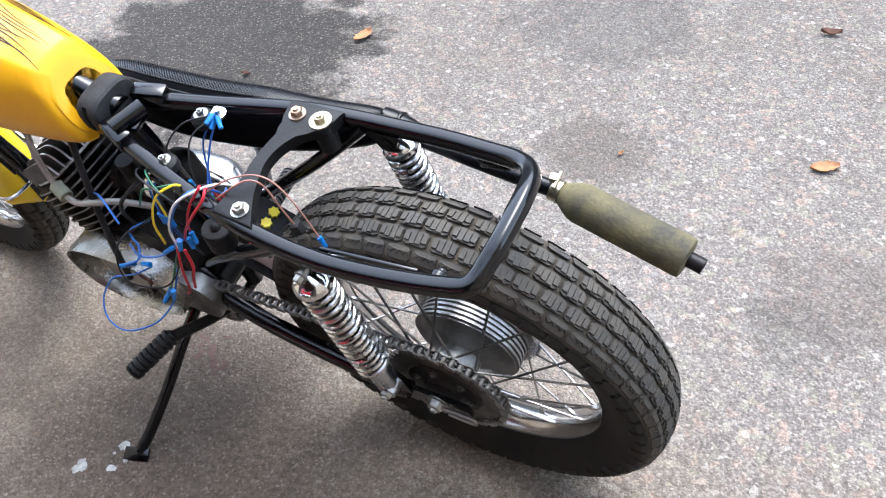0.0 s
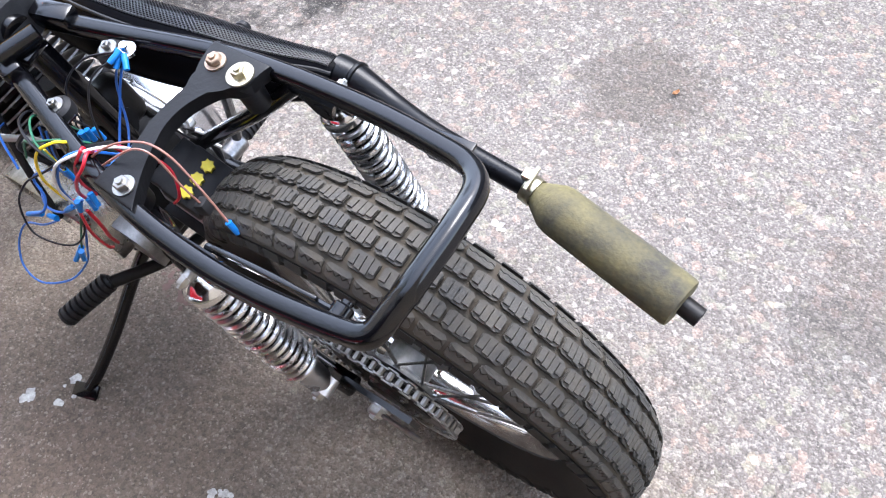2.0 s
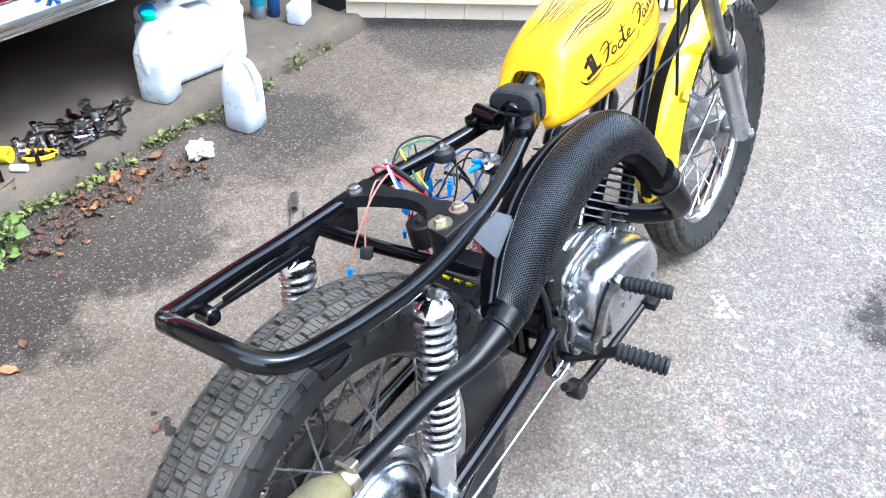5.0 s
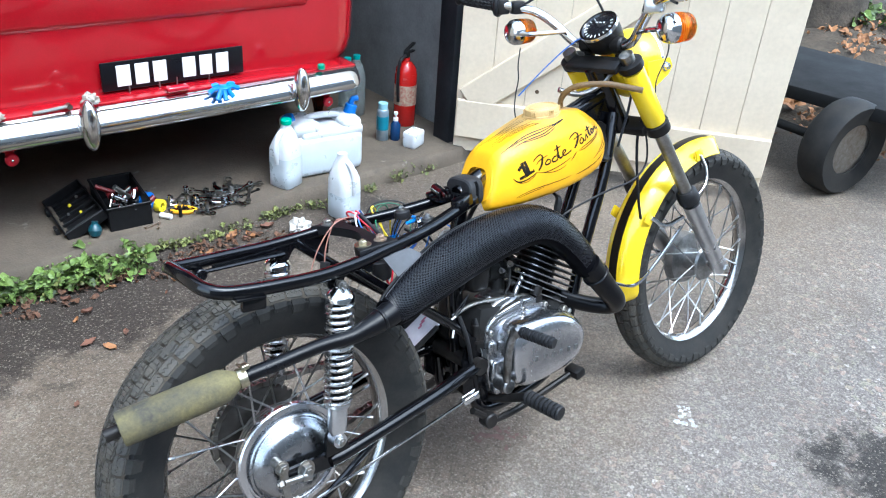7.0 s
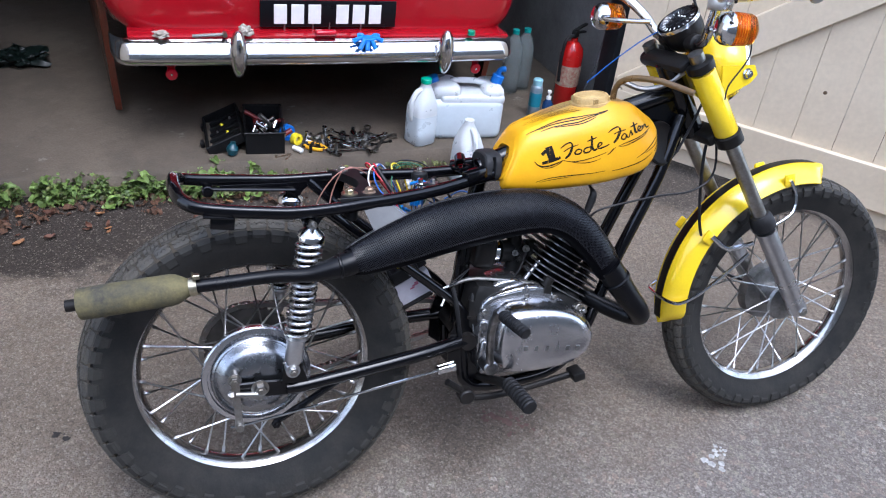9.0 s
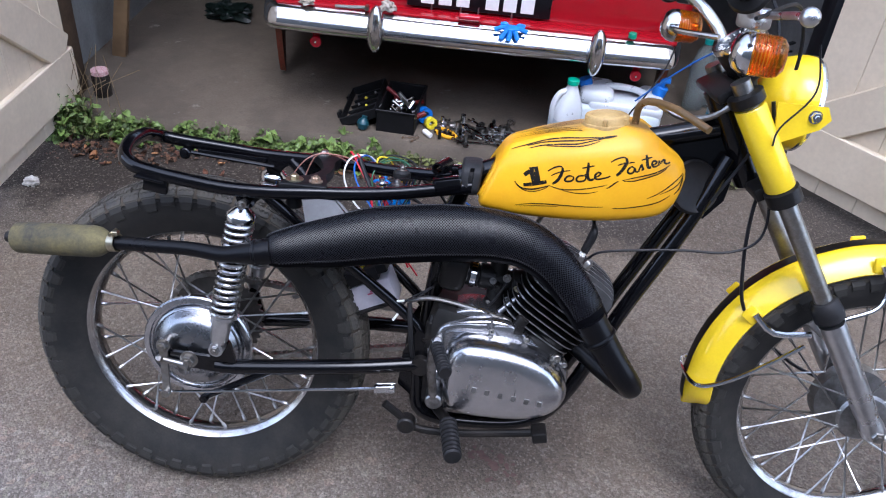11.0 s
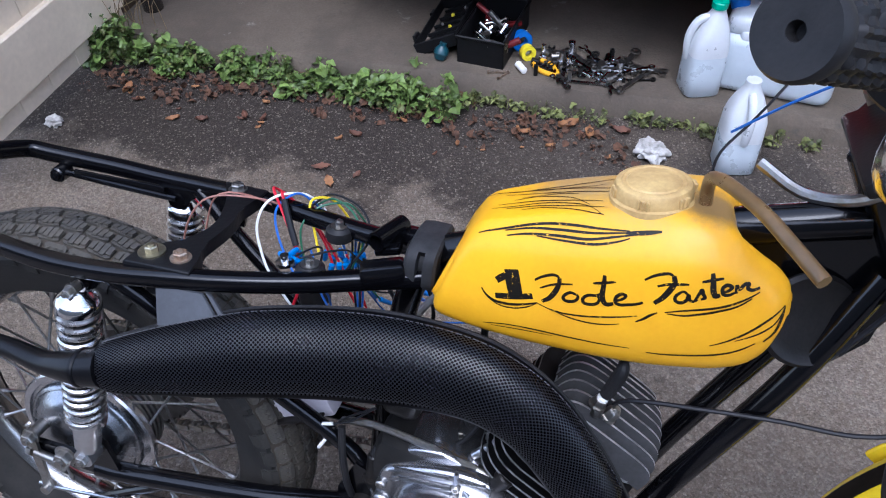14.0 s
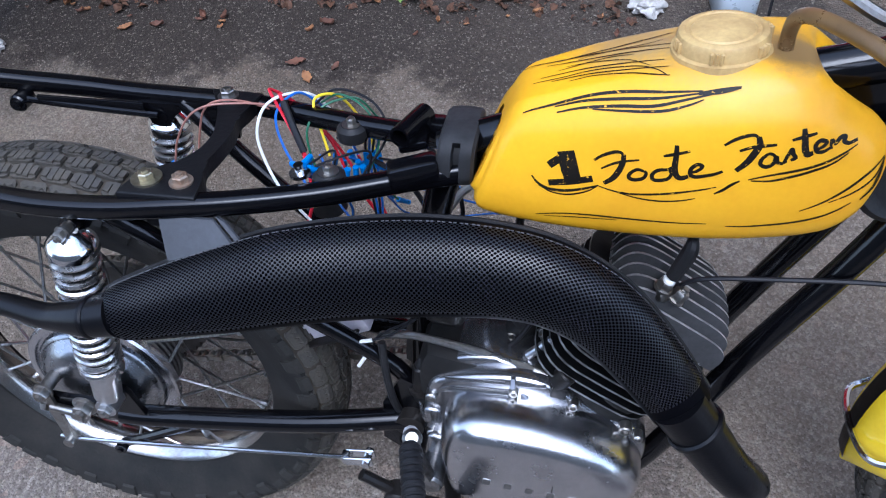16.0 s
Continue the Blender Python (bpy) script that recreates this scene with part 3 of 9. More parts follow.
def boarded_door(name, hinge, along, length, face, material, label, boards, width):
    """A ledged door of upright boards; its ledges and brace are on the seen face."""
    u, f = Vector((*along, 0)).normalized(), Vector((*face, 0)).normalized()
    m = Matrix(((u.x, f.x, 0, hinge[0]), (u.y, f.y, 0, hinge[1]), (0, 0, 1, 0.045), (0, 0, 0, 1)))
    door = thing(name, label, "door", m, kind="structure")
    mesh = None
    for k in range(boards):
        if mesh is None:
            bm = B()
            box(bm, (0, 0, 1.02), (width - 0.0014, 0.022, 2.04), bev=0.0016, segs=1)
            ob = part("plank", bm, material, door, smooth=False)
            mesh = ob.data
        else:
            ob = new("plank", mesh)
            ob.parent = door
        ob.location = (width * (k + 0.5), 0, 0)
    for z0, h, nm in ((0.066, 0.165, "ledge"), (1.28, 0.16, "ledge")):
        bm = B()
        box(bm, (length / 2, 0.022, z0 + h / 2), (length - 0.012, 0.024, h), bev=0.004, segs=1)
        part(nm, bm, material, door, smooth=False)
    bm = B()
    a, c = Vector((0.01, 0, 0.19)), Vector((length - 0.05, 0, 1.155))
    box(bm, ((a.x + c.x) / 2, 0.0215, (a.z + c.z) / 2), ((c - a).length * 0.93, 0.022, 0.13), (0, -math.degrees(math.atan2(c.z - a.z, c.x - a.x)), 0), bev=0.004, segs=1)
    part("brace", bm, material, door, smooth=False)
    kr = random.Random(boards)
    for k in range(10):
        bm = B()
        lathe(bm, [(0.0, 0.0), (kr.uniform(0.005, 0.010), 0.0), (0.004, 0.0012), (0.0, 0.0012)], (width * (kr.randint(0, boards - 1) + kr.uniform(0.25, 0.75)), 0.0112, kr.uniform(0.25, 1.2)), (0, 1, 0), 10)
        part("knot", bm, KNOT, door, smooth=False)
    return door


KNOT = mat("brown timber knot", (0.16, 0.1, 0.05), 0.7, 0, 0.3, 60, 200, 0.2)
boarded_door("door_1", (1.64, 1.40), (0.62, -0.785), 1.28, (-0.785, -0.62), CREAM, "open cream painted ledged timber garage door", 9, 0.142)
boarded_door("door_2", (-0.92, 1.43), (0.0, -1.0), 1.28, (1.0, 0.0), CREAM_LEFT, "open pale cream ledged timber garage door", 10, 0.128)


# ---- the motorcycle, leaning on its side stand; x ahead, y to its left, z up ----
bike = thing("motorcycle", "stripped yellow trail motorcycle with black frame, leaning on its side stand", "motorcycle", pose(0, -0.062, 0, 0, 0, -1.2) @ pose(0, 0, 0, -13, 0, 0))


def tyre_profile(R, w, bead):
    """Half of a tyre's section, from crown to bead: (radius, side)."""
    h = R - bead
    return [(R - 0.0, 0.0), (R - 0.003, w * 0.22), (R - 0.010, w * 0.38), (R - 0.022, w * 0.47), (R - 0.35 * h, w * 0.5), (R - 0.6 * h, w * 0.475), (R - 0.85 * h, w * 0.38), (bead - 0.003, w * 0.30)]


def at_profile(prof, s):
    """Radius and side at arc length s from the crown."""
    left = abs(s)
    for (r0, y0), (r1, y1) in zip(prof, prof[1:]):
        d = math.hypot(r1 - r0, y1 - y0)
        if left <= d:
            t = left / d
            return r0 + (r1 - r0) * t, math.copysign(y0 + (y1 - y0) * t, s)
        left -= d
    return prof[-1][0], math.copysign(prof[-1][1], s)


def wheel(name, c, R, w, rim_r, label, hub_builder, rows, cols):
    cx, cy, cz = c
    bm = B()
    hub_builder(bm)
    hub = part(name, bm, CAST, bike, label)
    base = [(r - 0.007 if i < 4 else r, y) for i, (r, y) in enumerate(tyre_profile(R, w, rim_r))]
    full = [(r, -y) for r, y in base[::-1]] + base[1:]
    bm = B()
    lathe(bm, full + [(rim_r - 0.012, w * 0.26), (rim_r - 0.012, -w * 0.26)], c, (0, 1, 0), 96, close_loop=True)
    part("tyre", bm, RUBBER, hub, "worn black rubber tyre carcass", flat_angle=0.9)
    # tread: blocks across the crown, each cut by fine grooves
    prof = tyre_profile(R, w, rim_r)
    bm = B()
    pitch = 2 * math.pi / rows
    rr = random.Random(3)

    def block(a0, a1, s0, s1, lift0, lift1, cut=0.0, out=0.0):
        lo, hi = [], []
        ca, cs = cut * (a1 - a0), cut * (s1 - s0)
        corners = [(a0 + ca, s0), (a1 - ca, s0), (a1, s0 + cs), (a1, s1 - cs), (a1 - ca, s1), (a0 + ca, s1), (a0, s1 - cs), (a0, s0 + cs)] if cut else [(a0, s0), (a1, s0), (a1, s1), (a0, s1)]
        for aa, s in corners:
            r, y = at_profile(prof, s)
            for lst, lift in ((lo, lift0), (hi, lift1)):
                q = r + lift
                yy = y + (math.copysign(out, y) if lst is hi else 0)
                lst.append(bm.verts.new((cx + q * math.cos(aa), cy + yy, cz + q * math.sin(aa))))
        bm.faces.new(hi)
        n = len(lo)
        for k in range(n):
            bm.faces.new((lo[k], lo[(k + 1) % n], hi[(k + 1) % n], hi[k]))

    def plate_of(line, lift0, lift1):
        lo, hi = [], []
        for aa, v in line:
            r, y = at_profile(prof, v)
            lo.append(bm.verts.new((cx + (r + lift0) * math.cos(aa), cy + y, cz + (r + lift0) * math.sin(aa))))
            hi.append(bm.verts.new((cx + (r + lift1) * math.cos(aa), cy + y, cz + (r + lift1) * math.sin(aa))))
        bm.faces.new(hi)
        for i in range(len(lo)):
            m_ = (i + 1) % len(lo)
            bm.faces.new((lo[i], lo[m_], hi[m_], hi[i]))

    half = w * 0.53
    cw = 2 * half / cols
    for k in range(rows):
        for j in range(cols):
            s0 = -half + j * cw + 0.0022
            s1 = s0 + cw - 0.0044
            off = (0.5 if j % 2 else 0.0) * pitch
            a0 = k * pitch + off + rr.uniform(-0.03, 0.03) * pitch
            a1 = a0 + pitch * 0.87
            block(a0, a1, s0, s1, -0.009, -0.0016, 0.13)
            q0, q1 = s0 + 0.0007, s1 - 0.0007
            if j in (0, cols - 1):
                # outer blocks: two halves parted by a zigzag slit
                mid, amp, slit, teeth = (q0 + q1) / 2, 0.0022, 0.0009, 7
                zig = [(a0 + (a1 - a0) * i / teeth, mid + (amp if i % 2 else -amp)) for i in range(teeth + 1)]
                ca = 0.10 * (a1 - a0)
                plate_of([(a0 + ca, q0), (a1 - ca, q0), (a1, q0 + 0.003)] + [(aa, v - slit) for aa, v in zig[::-1]] + [(a0, q0 + 0.003)], -0.002, 0.0008)
                plate_of([(a0, q1 - 0.003)] + [(aa, v + slit) for aa, v in zig] + [(a1, q1 - 0.003), (a1 - ca, q1), (a0 + ca, q1)], -0.002, 0.0008)
                continue
            n_ = 4
            for q in range(n_):
                b0 = a0 + (a1 - a0) * (q + 0.075) / n_
                b1 = a0 + (a1 - a0) * (q + 0.925) / n_
                cut = 0.0034 if q in (0, n_ - 1) else 0.0014 * ((k + q) % 2)
                block(b0, b1, q0 + cut, q1 - cut, -0.002, 0.0008)
    tagged(part("tread", bm, TREAD, hub, "dusty worn tread blocks with fine grooves", smooth=False), kind="stuff")
    bm = B()
    for k in range(rows):
        for sgn in (-1, 1):
            a0 = (k + (0.45 if sgn > 0 else 0.0)) * pitch
            block(a0, a0 + pitch * 0.72, sgn * (half - 0.001), sgn * (half + 0.009), -0.011, -0.0004, 0.0, 0.0030)
            deep = 0.024 if k % 2 == 0 else 0.016
            block(a0 + 0.06 * pitch, a0 + pitch * 0.66, sgn * (half + 0.0095), sgn * (half + deep), -0.004, 0.0, 0.0, 0.0032)
    tagged(part("shoulder_tread", bm, SHOULDER, hub, "black shoulder lugs of the tyre", smooth=False), kind="stuff")
    bm = B()
    lathe(bm, [(R - 0.0235, -w * 0.468), (R - 0.0135, -w * 0.39), (R - 0.0085, -w * 0.22), (R - 0.0062, 0), (R - 0.0085, w * 0.22), (R - 0.0135, w * 0.39), (R - 0.0235, w * 0.468), (R - 0.035, 0)], c, (0, 1, 0), 72, close_loop=True)
    part("tread_base", bm, GROOVE, hub, "tread grooves filled with brown dust")
    bm = B()
    lathe(bm, [(rim_r, w * 0.30), (rim_r + 0.002, w * 0.27), (rim_r - 0.006, w * 0.25), (rim_r - 0.014, w * 0.16), (rim_r - 0.020, w * 0.10), (rim_r - 0.022, 0), (rim_r - 0.020, -w * 0.10), (rim_r - 0.014, -w * 0.16), (rim_r - 0.006, -w * 0.25), (rim_r + 0.002, -w * 0.27), (rim_r, -w * 0.30), (rim_r - 0.008, -w * 0.27), (rim_r - 0.02, -w * 0.17), (rim_r - 0.026, -w * 0.08), (rim_r - 0.027, 0), (rim_r - 0.026, w * 0.08), (rim_r - 0.02, w * 0.17), (rim_r - 0.008, w * 0.27)], c, (0, 1, 0), 96, close_loop=True)
    part("rim", bm, RIM_CHROME, hub, "chromed steel rim with light rust specks", flat_angle=1.2)
    return hub


def spokes(hub, c, rim_r, flanges, n=36):
    mesh = None
    for k in range(n):
        side = 1 if k % 2 else -1
        y, fr = flanges[0 if side > 0 else 1]
        a = 2 * math.pi * k / n
        swing = (0.62 if (k // 2) % 2 else -0.62)
        p = Vector((c[0] + fr * math.cos(a + swing), c[1] + y, c[2] + fr * math.sin(a + swing)))
        q = Vector((c[0] + (rim_r - 0.024) * math.cos(a), c[1] + 0.008 * side, c[2] + (rim_r - 0.024) * math.sin(a)))
        d = q - p
        if mesh is None:
            bm = B()
            lathe(bm, [(0.0020, 0), (0.0020, 0.92), (0.0036, 0.925), (0.0036, 1.0)], (0, 0, 0), (0, 0, 1), 6)
            ob = part("spoke", bm, SPOKE_ZINC, hub)
            mesh = ob.data
        else:
            ob = new("spoke", mesh)
            ob.parent = hub
        ob.matrix_basis = Matrix.LocRotScale(p, d.to_track_quat("Z", "Y"), Vector((1, 1, d.length)))


RW, FW = (0.0, 0.0, 0.325), (1.281, 0.0, 0.318)


def rear_hub(bm):
    prof = [(0.025, -0.06), (0.084, -0.052), (0.088, -0.04)]
    for k in range(5):
        y = -0.035 + 0.008 * k
        prof += [(0.088, y), (0.088, y + 0.004), (0.083, y + 0.0045), (0.083, y + 0.0075)]
    prof += [(0.05, 0.012), (0.034, 0.02), (0.034, 0.045), (0.052, 0.05), (0.052, 0.056), (0.02, 0.06)]
    lathe(bm, prof, RW, (0, 1, 0), 48)


def front_hub(bm):
    lathe(bm, [(0.02, -0.05), (0.045, -0.046), (0.05, -0.04), (0.03, -0.034), (0.03, 0.01), (0.07, 0.016), (0.074, 0.04), (0.02, 0.05)], FW, (0, 1, 0), 48)


rear = wheel("rear_wheel", RW, 0.325, 0.112, 0.240, "spoked rear wheel with polished hub and block-tread tyre", rear_hub, 56, 5)
front = wheel("front_wheel", FW, 0.311, 0.086, 0.242, "spoked front wheel with chromed rim and block-tread tyre", front_hub, 58, 4)
spokes(rear, RW, 0.240, ((0.053, 0.05), (-0.048, 0.082)))
spokes(front, FW, 0.242, ((0.038, 0.068), (-0.042, 0.046)))

# brake plate on the right of the rear hub: bright rim, dark polished dome
bm = B()
lathe(bm, [(0.100, -0.036), (0.1055, -0.041), (0.1055, -0.050), (0.103, -0.053), (0.094, -0.054), (0.0925, -0.049), (0.088, -0.049)], RW, (0, 1, 0), 56)
bp_ = part("brake_plate", bm, COVER_ALU, rear, "polished aluminium brake drum rim")
bm = B()
lathe(bm, [(0.089, -0.046), (0.088, -0.055), (0.0865, -0.058), (0.083, -0.060), (0.081, -0.0585), (0.079, -0.060), (0.074, -0.069), (0.062, -0.0765), (0.044, -0.081), (0.026, -0.0825), (0.0, -0.083)], RW, (0, 1, 0), 48)
part("brake_dome", bm, mat("dark polished aluminium", (0.42, 0.43, 0.45), 0.26, 1, 0.15, 20, 160, 0.2, color2=(0.3, 0.31, 0.33)), bp_, "dark polished domed cover")
bm = B()
cyl(bm, (-0.046, -0.078, 0.352), (-0.046, -0.112, 0.352), 0.009, seg=12)
hexnut(bm, (-0.046, -0.104, 0.352), (0.0, -1, 0), 0.0105, 0.010, 0.013)
slab(bm, [(-0.054, 0.358), (-0.038, 0.358), (-0.037, 0.27), (-0.034, 0.25), (-0.052, 0.25), (-0.05, 0.27)], -0.108, -0.103, xz)
cyl(bm, (-0.043, -0.098, 0.252), (-0.043, -0.116, 0.252), 0.0075, seg=12)
part("brake_arm", bm, STEEL, rear, "steel brake arm with nut")
bm = B()
cyl(bm, (-0.046, -0.106, 0.322), (0.0, -0.108, 0.316), 0.006, seg=12)
hexnut(bm, (-0.05, -0.106, 0.3225), (-1, 0, 0.1), 0.008, 0.008)
cyl(bm, (-0.012, -0.106, 0.318), (0.004, -0.108, 0.315), 0.0105, seg=14)
part("chain_tensioner", bm, STEEL, rear, "steel wheel adjuster bolt")

# sprocket and chain on the left
CY = 0.073
bm = B()
teeth = 40
ring = []
for k in range(teeth * 4):
    a = 2 * math.pi * k / (teeth * 4)
    r = (0.090, 0.0955, 0.0955, 0.090)[k % 4]
    ring.append((r * math.cos(a), 0.325 + r * math.sin(a)))
slab(bm, ring, CY - 0.003, CY + 0.003, xz)
for k in range(6):
    a = k * math.pi / 3 + 0.3
    hexnut(bm, (0.045 * math.cos(a), CY + 0.003, 0.325 + 0.045 * math.sin(a)), (0, 1, 0), 0.007, 0.006)
sprk = part("sprocket", bm, mat("oily grey sprocket steel", (0.17, 0.16, 0.15), 0.42, 0.8, 0.25, 25, 200, 0.3, color2=(0.06, 0.055, 0.05)), rear, "oily grey chain sprocket", smooth=False)
bm = B()
lathe(bm, [(0.062, CY + 0.0035), (0.060, CY + 0.0055), (0.034, CY + 0.0065), (0.030, CY + 0.012), (0.0, CY + 0.012)], RW, (0, 1, 0), 36)
part("sprocket_hub", bm, DARK_CAST, sprk)


def chain_path(c0, r0, c1, r1):
    d = Vector((c1[0] - c0[0], c1[1] - c0[1]))
    L = d.length
    b = math.atan2(d.y, d.x)
    al = math.acos((r0 - r1) / L)
    pts = []
    for k in range(41):
        a = b + al + (2 * math.pi - 2 * al) * k / 40
        pts.append((c0[0] + r0 * math.cos(a), c0[1] + r0 * math.sin(a)))
    for k in range(13):
        a = b - al + 2 * al * k / 12
        pts.append((c1[0] + r1 * math.cos(a), c1[1] + r1 * math.sin(a)))
    return pts + [pts[0]]


path2 = chain_path((0, 0.325), 0.098, (0.44, 0.345), 0.034)
dist = [0.0]
for p, q in zip(path2, path2[1:]):
    dist.append(dist[-1] + math.dist(p, q))
bm = B()
links = 104
for k in range(links):
    s = dist[-1] * k / links
    i = max(j for j in range(len(dist) - 1) if dist[j] <= s)
    t = (s - dist[i]) / (dist[i + 1] - dist[i])
    x, z = (path2[i][0] + (path2[i + 1][0] - path2[i][0]) * t, path2[i][1] + (path2[i + 1][1] - path2[i][1]) * t)
    a = math.degrees(math.atan2(path2[i + 1][1] - path2[i][1], path2[i + 1][0] - path2[i][0]))
    off = 0.0075 if k % 2 else 0.0055
    for sgn in (-1, 1):
        box(bm, (x, CY + sgn * off, z), (0.0155, 0.0018, 0.0098), (0, -a, 0), bev=0.0)
    cyl(bm, (x, CY - 0.0055, z), (x, CY + 0.0055, z), 0.0042, seg=6)
part("drive_chain", bm, STEEL, bike, "oily steel roller chain", smooth=False)

# ---- frame ----
half_rail = [(0.50, 0.025, 0.694), (0.44, 0.039, 0.687), (0.36, 0.062, 0.679), (0.28, 0.083, 0.676), (0.215, 0.096, 0.675), (0.15, 0.104, 0.672), (0.08, 0.107, 0.672), (0.02, 0.105, 0.677), (-0.04, 0.099, 0.683), (-0.085, 0.091, 0.690), (-0.110, 0.071, 0.700), (-0.119, 0.03, 0.710)]
bm = B()
left_rail = half_rail[:9] + [(-0.082, 0.0930, 0.6885), (-0.101, 0.0885, 0.6925), (-0.110, 0.0775, 0.6965), (-0.115, 0.055, 0.704), (-0.119, 0.03, 0.710)]
tube(bm, left_rail + [(x, -y, z) for x, y, z in half_rail[::-1]], 0.0108, 20, 5, power=3.6)
frame_ob = part("frame", bm, BLACK, bike, "black gloss tubular frame with rear hoop")


def fpart(name, bm, material=None, label=""):
    return part(name, bm, material or BLACK, frame_ob, label)


bm = B()
tube(bm, [(0.47, 0, 0.700), (0.56, 0, 0.735), (0.70, 0, 0.78), (0.90, 0, 0.835)], 0.019, 16, 4)
fpart("backbone", bm)
bm = B()
tube(bm, [(0.478, 0, 0.695), (0.455, 0, 0.6), (0.435, 0, 0.42), (0.43, 0, 0.28)], 0.016, 14, 4)
fpart("seat_tube", bm)
for s in (-1, 1):
    bm = B()
    tube(bm, [(0.925, 0.02 * s, 0.79), (0.87, 0.038 * s, 0.66), (0.785, 0.042 * s, 0.48), (0.72, 0.045 * s, 0.32), (0.66, 0.05 * s, 0.245), (0.56, 0.055 * s, 0.225), (0.44, 0.06 * s, 0.24), (0.425, 0.06 * s, 0.33)], 0.0135, 14, 5)
    fpart("down_tube", bm)
    bm = B()
    tube(bm, [(0.140, 0.100 * s, 0.668), (0.217, 0.085 * s, 0.597), (0.30, 0.070 * s, 0.527), (0.40, 0.058 * s, 0.44), (0.43, 0.055 * s, 0.40)], 0.0105, 12, 4)
    fpart("stay", bm)
    # lug for the shock absorber, with its strut plates
    bm = B()
    slab(bm, [(0.085, 0.668), (0.15, 0.668), (0.128, 0.652), (0.12, 0.640), (0.108, 0.634), (0.096, 0.640), (0.092, 0.652)], 0.093 * s, 0.099 * s, xz)
    cyl(bm, (0.108, 0.092 * s, 0.65), (0.108, 0.112 * s, 0.65), 0.010)
    fpart("shock_lug", bm)
# gusset under the left rail
bm = B()
slab(bm, [(0.215, 0.672), (0.14, 0.672), (0.16, 0.655), (0.19, 0.630), (0.205, 0.628)], 0.092, 0.097, xz)
fpart("gusset", bm)
# curved cross bracket with three bolts
up_edge = spread([(0.243, 0.098, 0), (0.238, 0.063, 0), (0.234, 0.043, 0), (0.238, 0.018, 0), (0.237, -0.011, 0), (0.233, -0.045, 0), (0.241, -0.067, 0), (0.246, -0.098, 0)], 4)
lo_edge = spread([(0.180, 0.102, 0), (0.203, 0.062, 0), (0.2145, 0.03, 0), (0.2195, 0.007, 0), (0.2155, -0.02, 0), (0.199, -0.048, 0), (0.174, -0.064, 0), (0.164, -0.098, 0)], 4)
bm = B()
slab(bm, [(p[0], p[1]) for p in up_edge] + [(p[0], p[1]) for p in lo_edge[::-1]], 0.672, 0.689, lambda u, v, a: (u, v, a), bev=0.003)
fpart("cross_bracket", bm, BRACKET_BLACK, "satin black curved cross bracket")
for nm, p, d, r, w, m_ in (("bolt", (0.207, 0.085, 0.689), (0, 0, 1), 0.0085, 0.012, STEEL), ("bolt", (0.223, -0.075, 0.689), (0, 0, 1), 0.0085, 0.012, RUST), ("bolt", (0.186, -0.074, 0.689), (0, 0, 1), 0.008, 0.0155, CLAMP)):
    bm = B()
    hexnut(bm, p, d, r, 0.007, w)
    fpart(nm, bm, m_, "hex bolt with washer")
bm = B()
cyl(bm, (0.186, -0.074, 0.64), (0.186, -0.074, 0.684), 0.014, 0.016, 18)
fpart("rubber_mount", bm, SOFT_RUBBER, "black rubber mount")
# rubber mounts for the tank and seat on tabs
for s, y in ((1, 0.05), (-1, -0.036)):
    bm = B()
    box(bm, (0.36, y + 0.008 * s, 0.672), (0.034, 0.03, 0.004), bev=0.001, segs=1)
    fpart("tab", bm)
    bm = B()
    lathe(bm, [(0.008, 0.668), (0.0165, 0.670), (0.0175, 0.676), (0.0165, 0.683), (0.012, 0.687), (0.0, 0.687)], (0.36, y, 0), (0, 0, 1), 20)
    fpart("rubber_mount", bm, SOFT_RUBBER, "black rubber mount")
    bm = B()
    hexnut(bm, (0.36, y, 0.686), (0, 0, 1), 0.0055, 0.006, 0.0105)
    fpart("bolt", bm, STEEL)
# lugs at the rear of the hoop
bm = B()
box(bm, (-0.045, -0.103, 0.664), (0.042, 0.012, 0.026), (0, 8, 0), bev=0.003)
box(bm, (-0.052, -0.108, 0.676), (0.05, 0.02, 0.004), (0, 8, 0), bev=0.001)
fpart("seat_lug", bm)
bm = B()
cyl(bm, (-0.058, 0.070, 0.668), (-0.058, 0.094, 0.668), 0.011, soft=0.002)
cyl(bm, (-0.058, 0.066, 0.668), (-0.058, 0.072, 0.668), 0.006)
fpart("seat_lug", bm)
bm = B()
box(bm, (0.03, 0.084, 0.668), (0.13, 0.004, 0.012), (0, 3, 4), bev=0.001)
tube(bm, [(-0.05, 0.08, 0.67), (0.03, 0.082, 0.663), (0.11, 0.088, 0.655)], 0.004, 8, 3)
fpart("strip", bm)
# gusset and head tube
hb, ht = Vector((0.975, 0, 0.745)), Vector((0.885, 0, 0.905))
bm = B()
cyl(bm, hb, ht, 0.026, soft=0.003, seg=20)
fpart("head_tube", bm)
bm = B()
slab(bm, [(0.80, 0.79), (0.90, 0.835), (0.945, 0.79), (0.935, 0.71), (0.905, 0.672), (0.87, 0.715)], -0.012, 0.012, xz, 0.003)
fpart("gusset", bm)
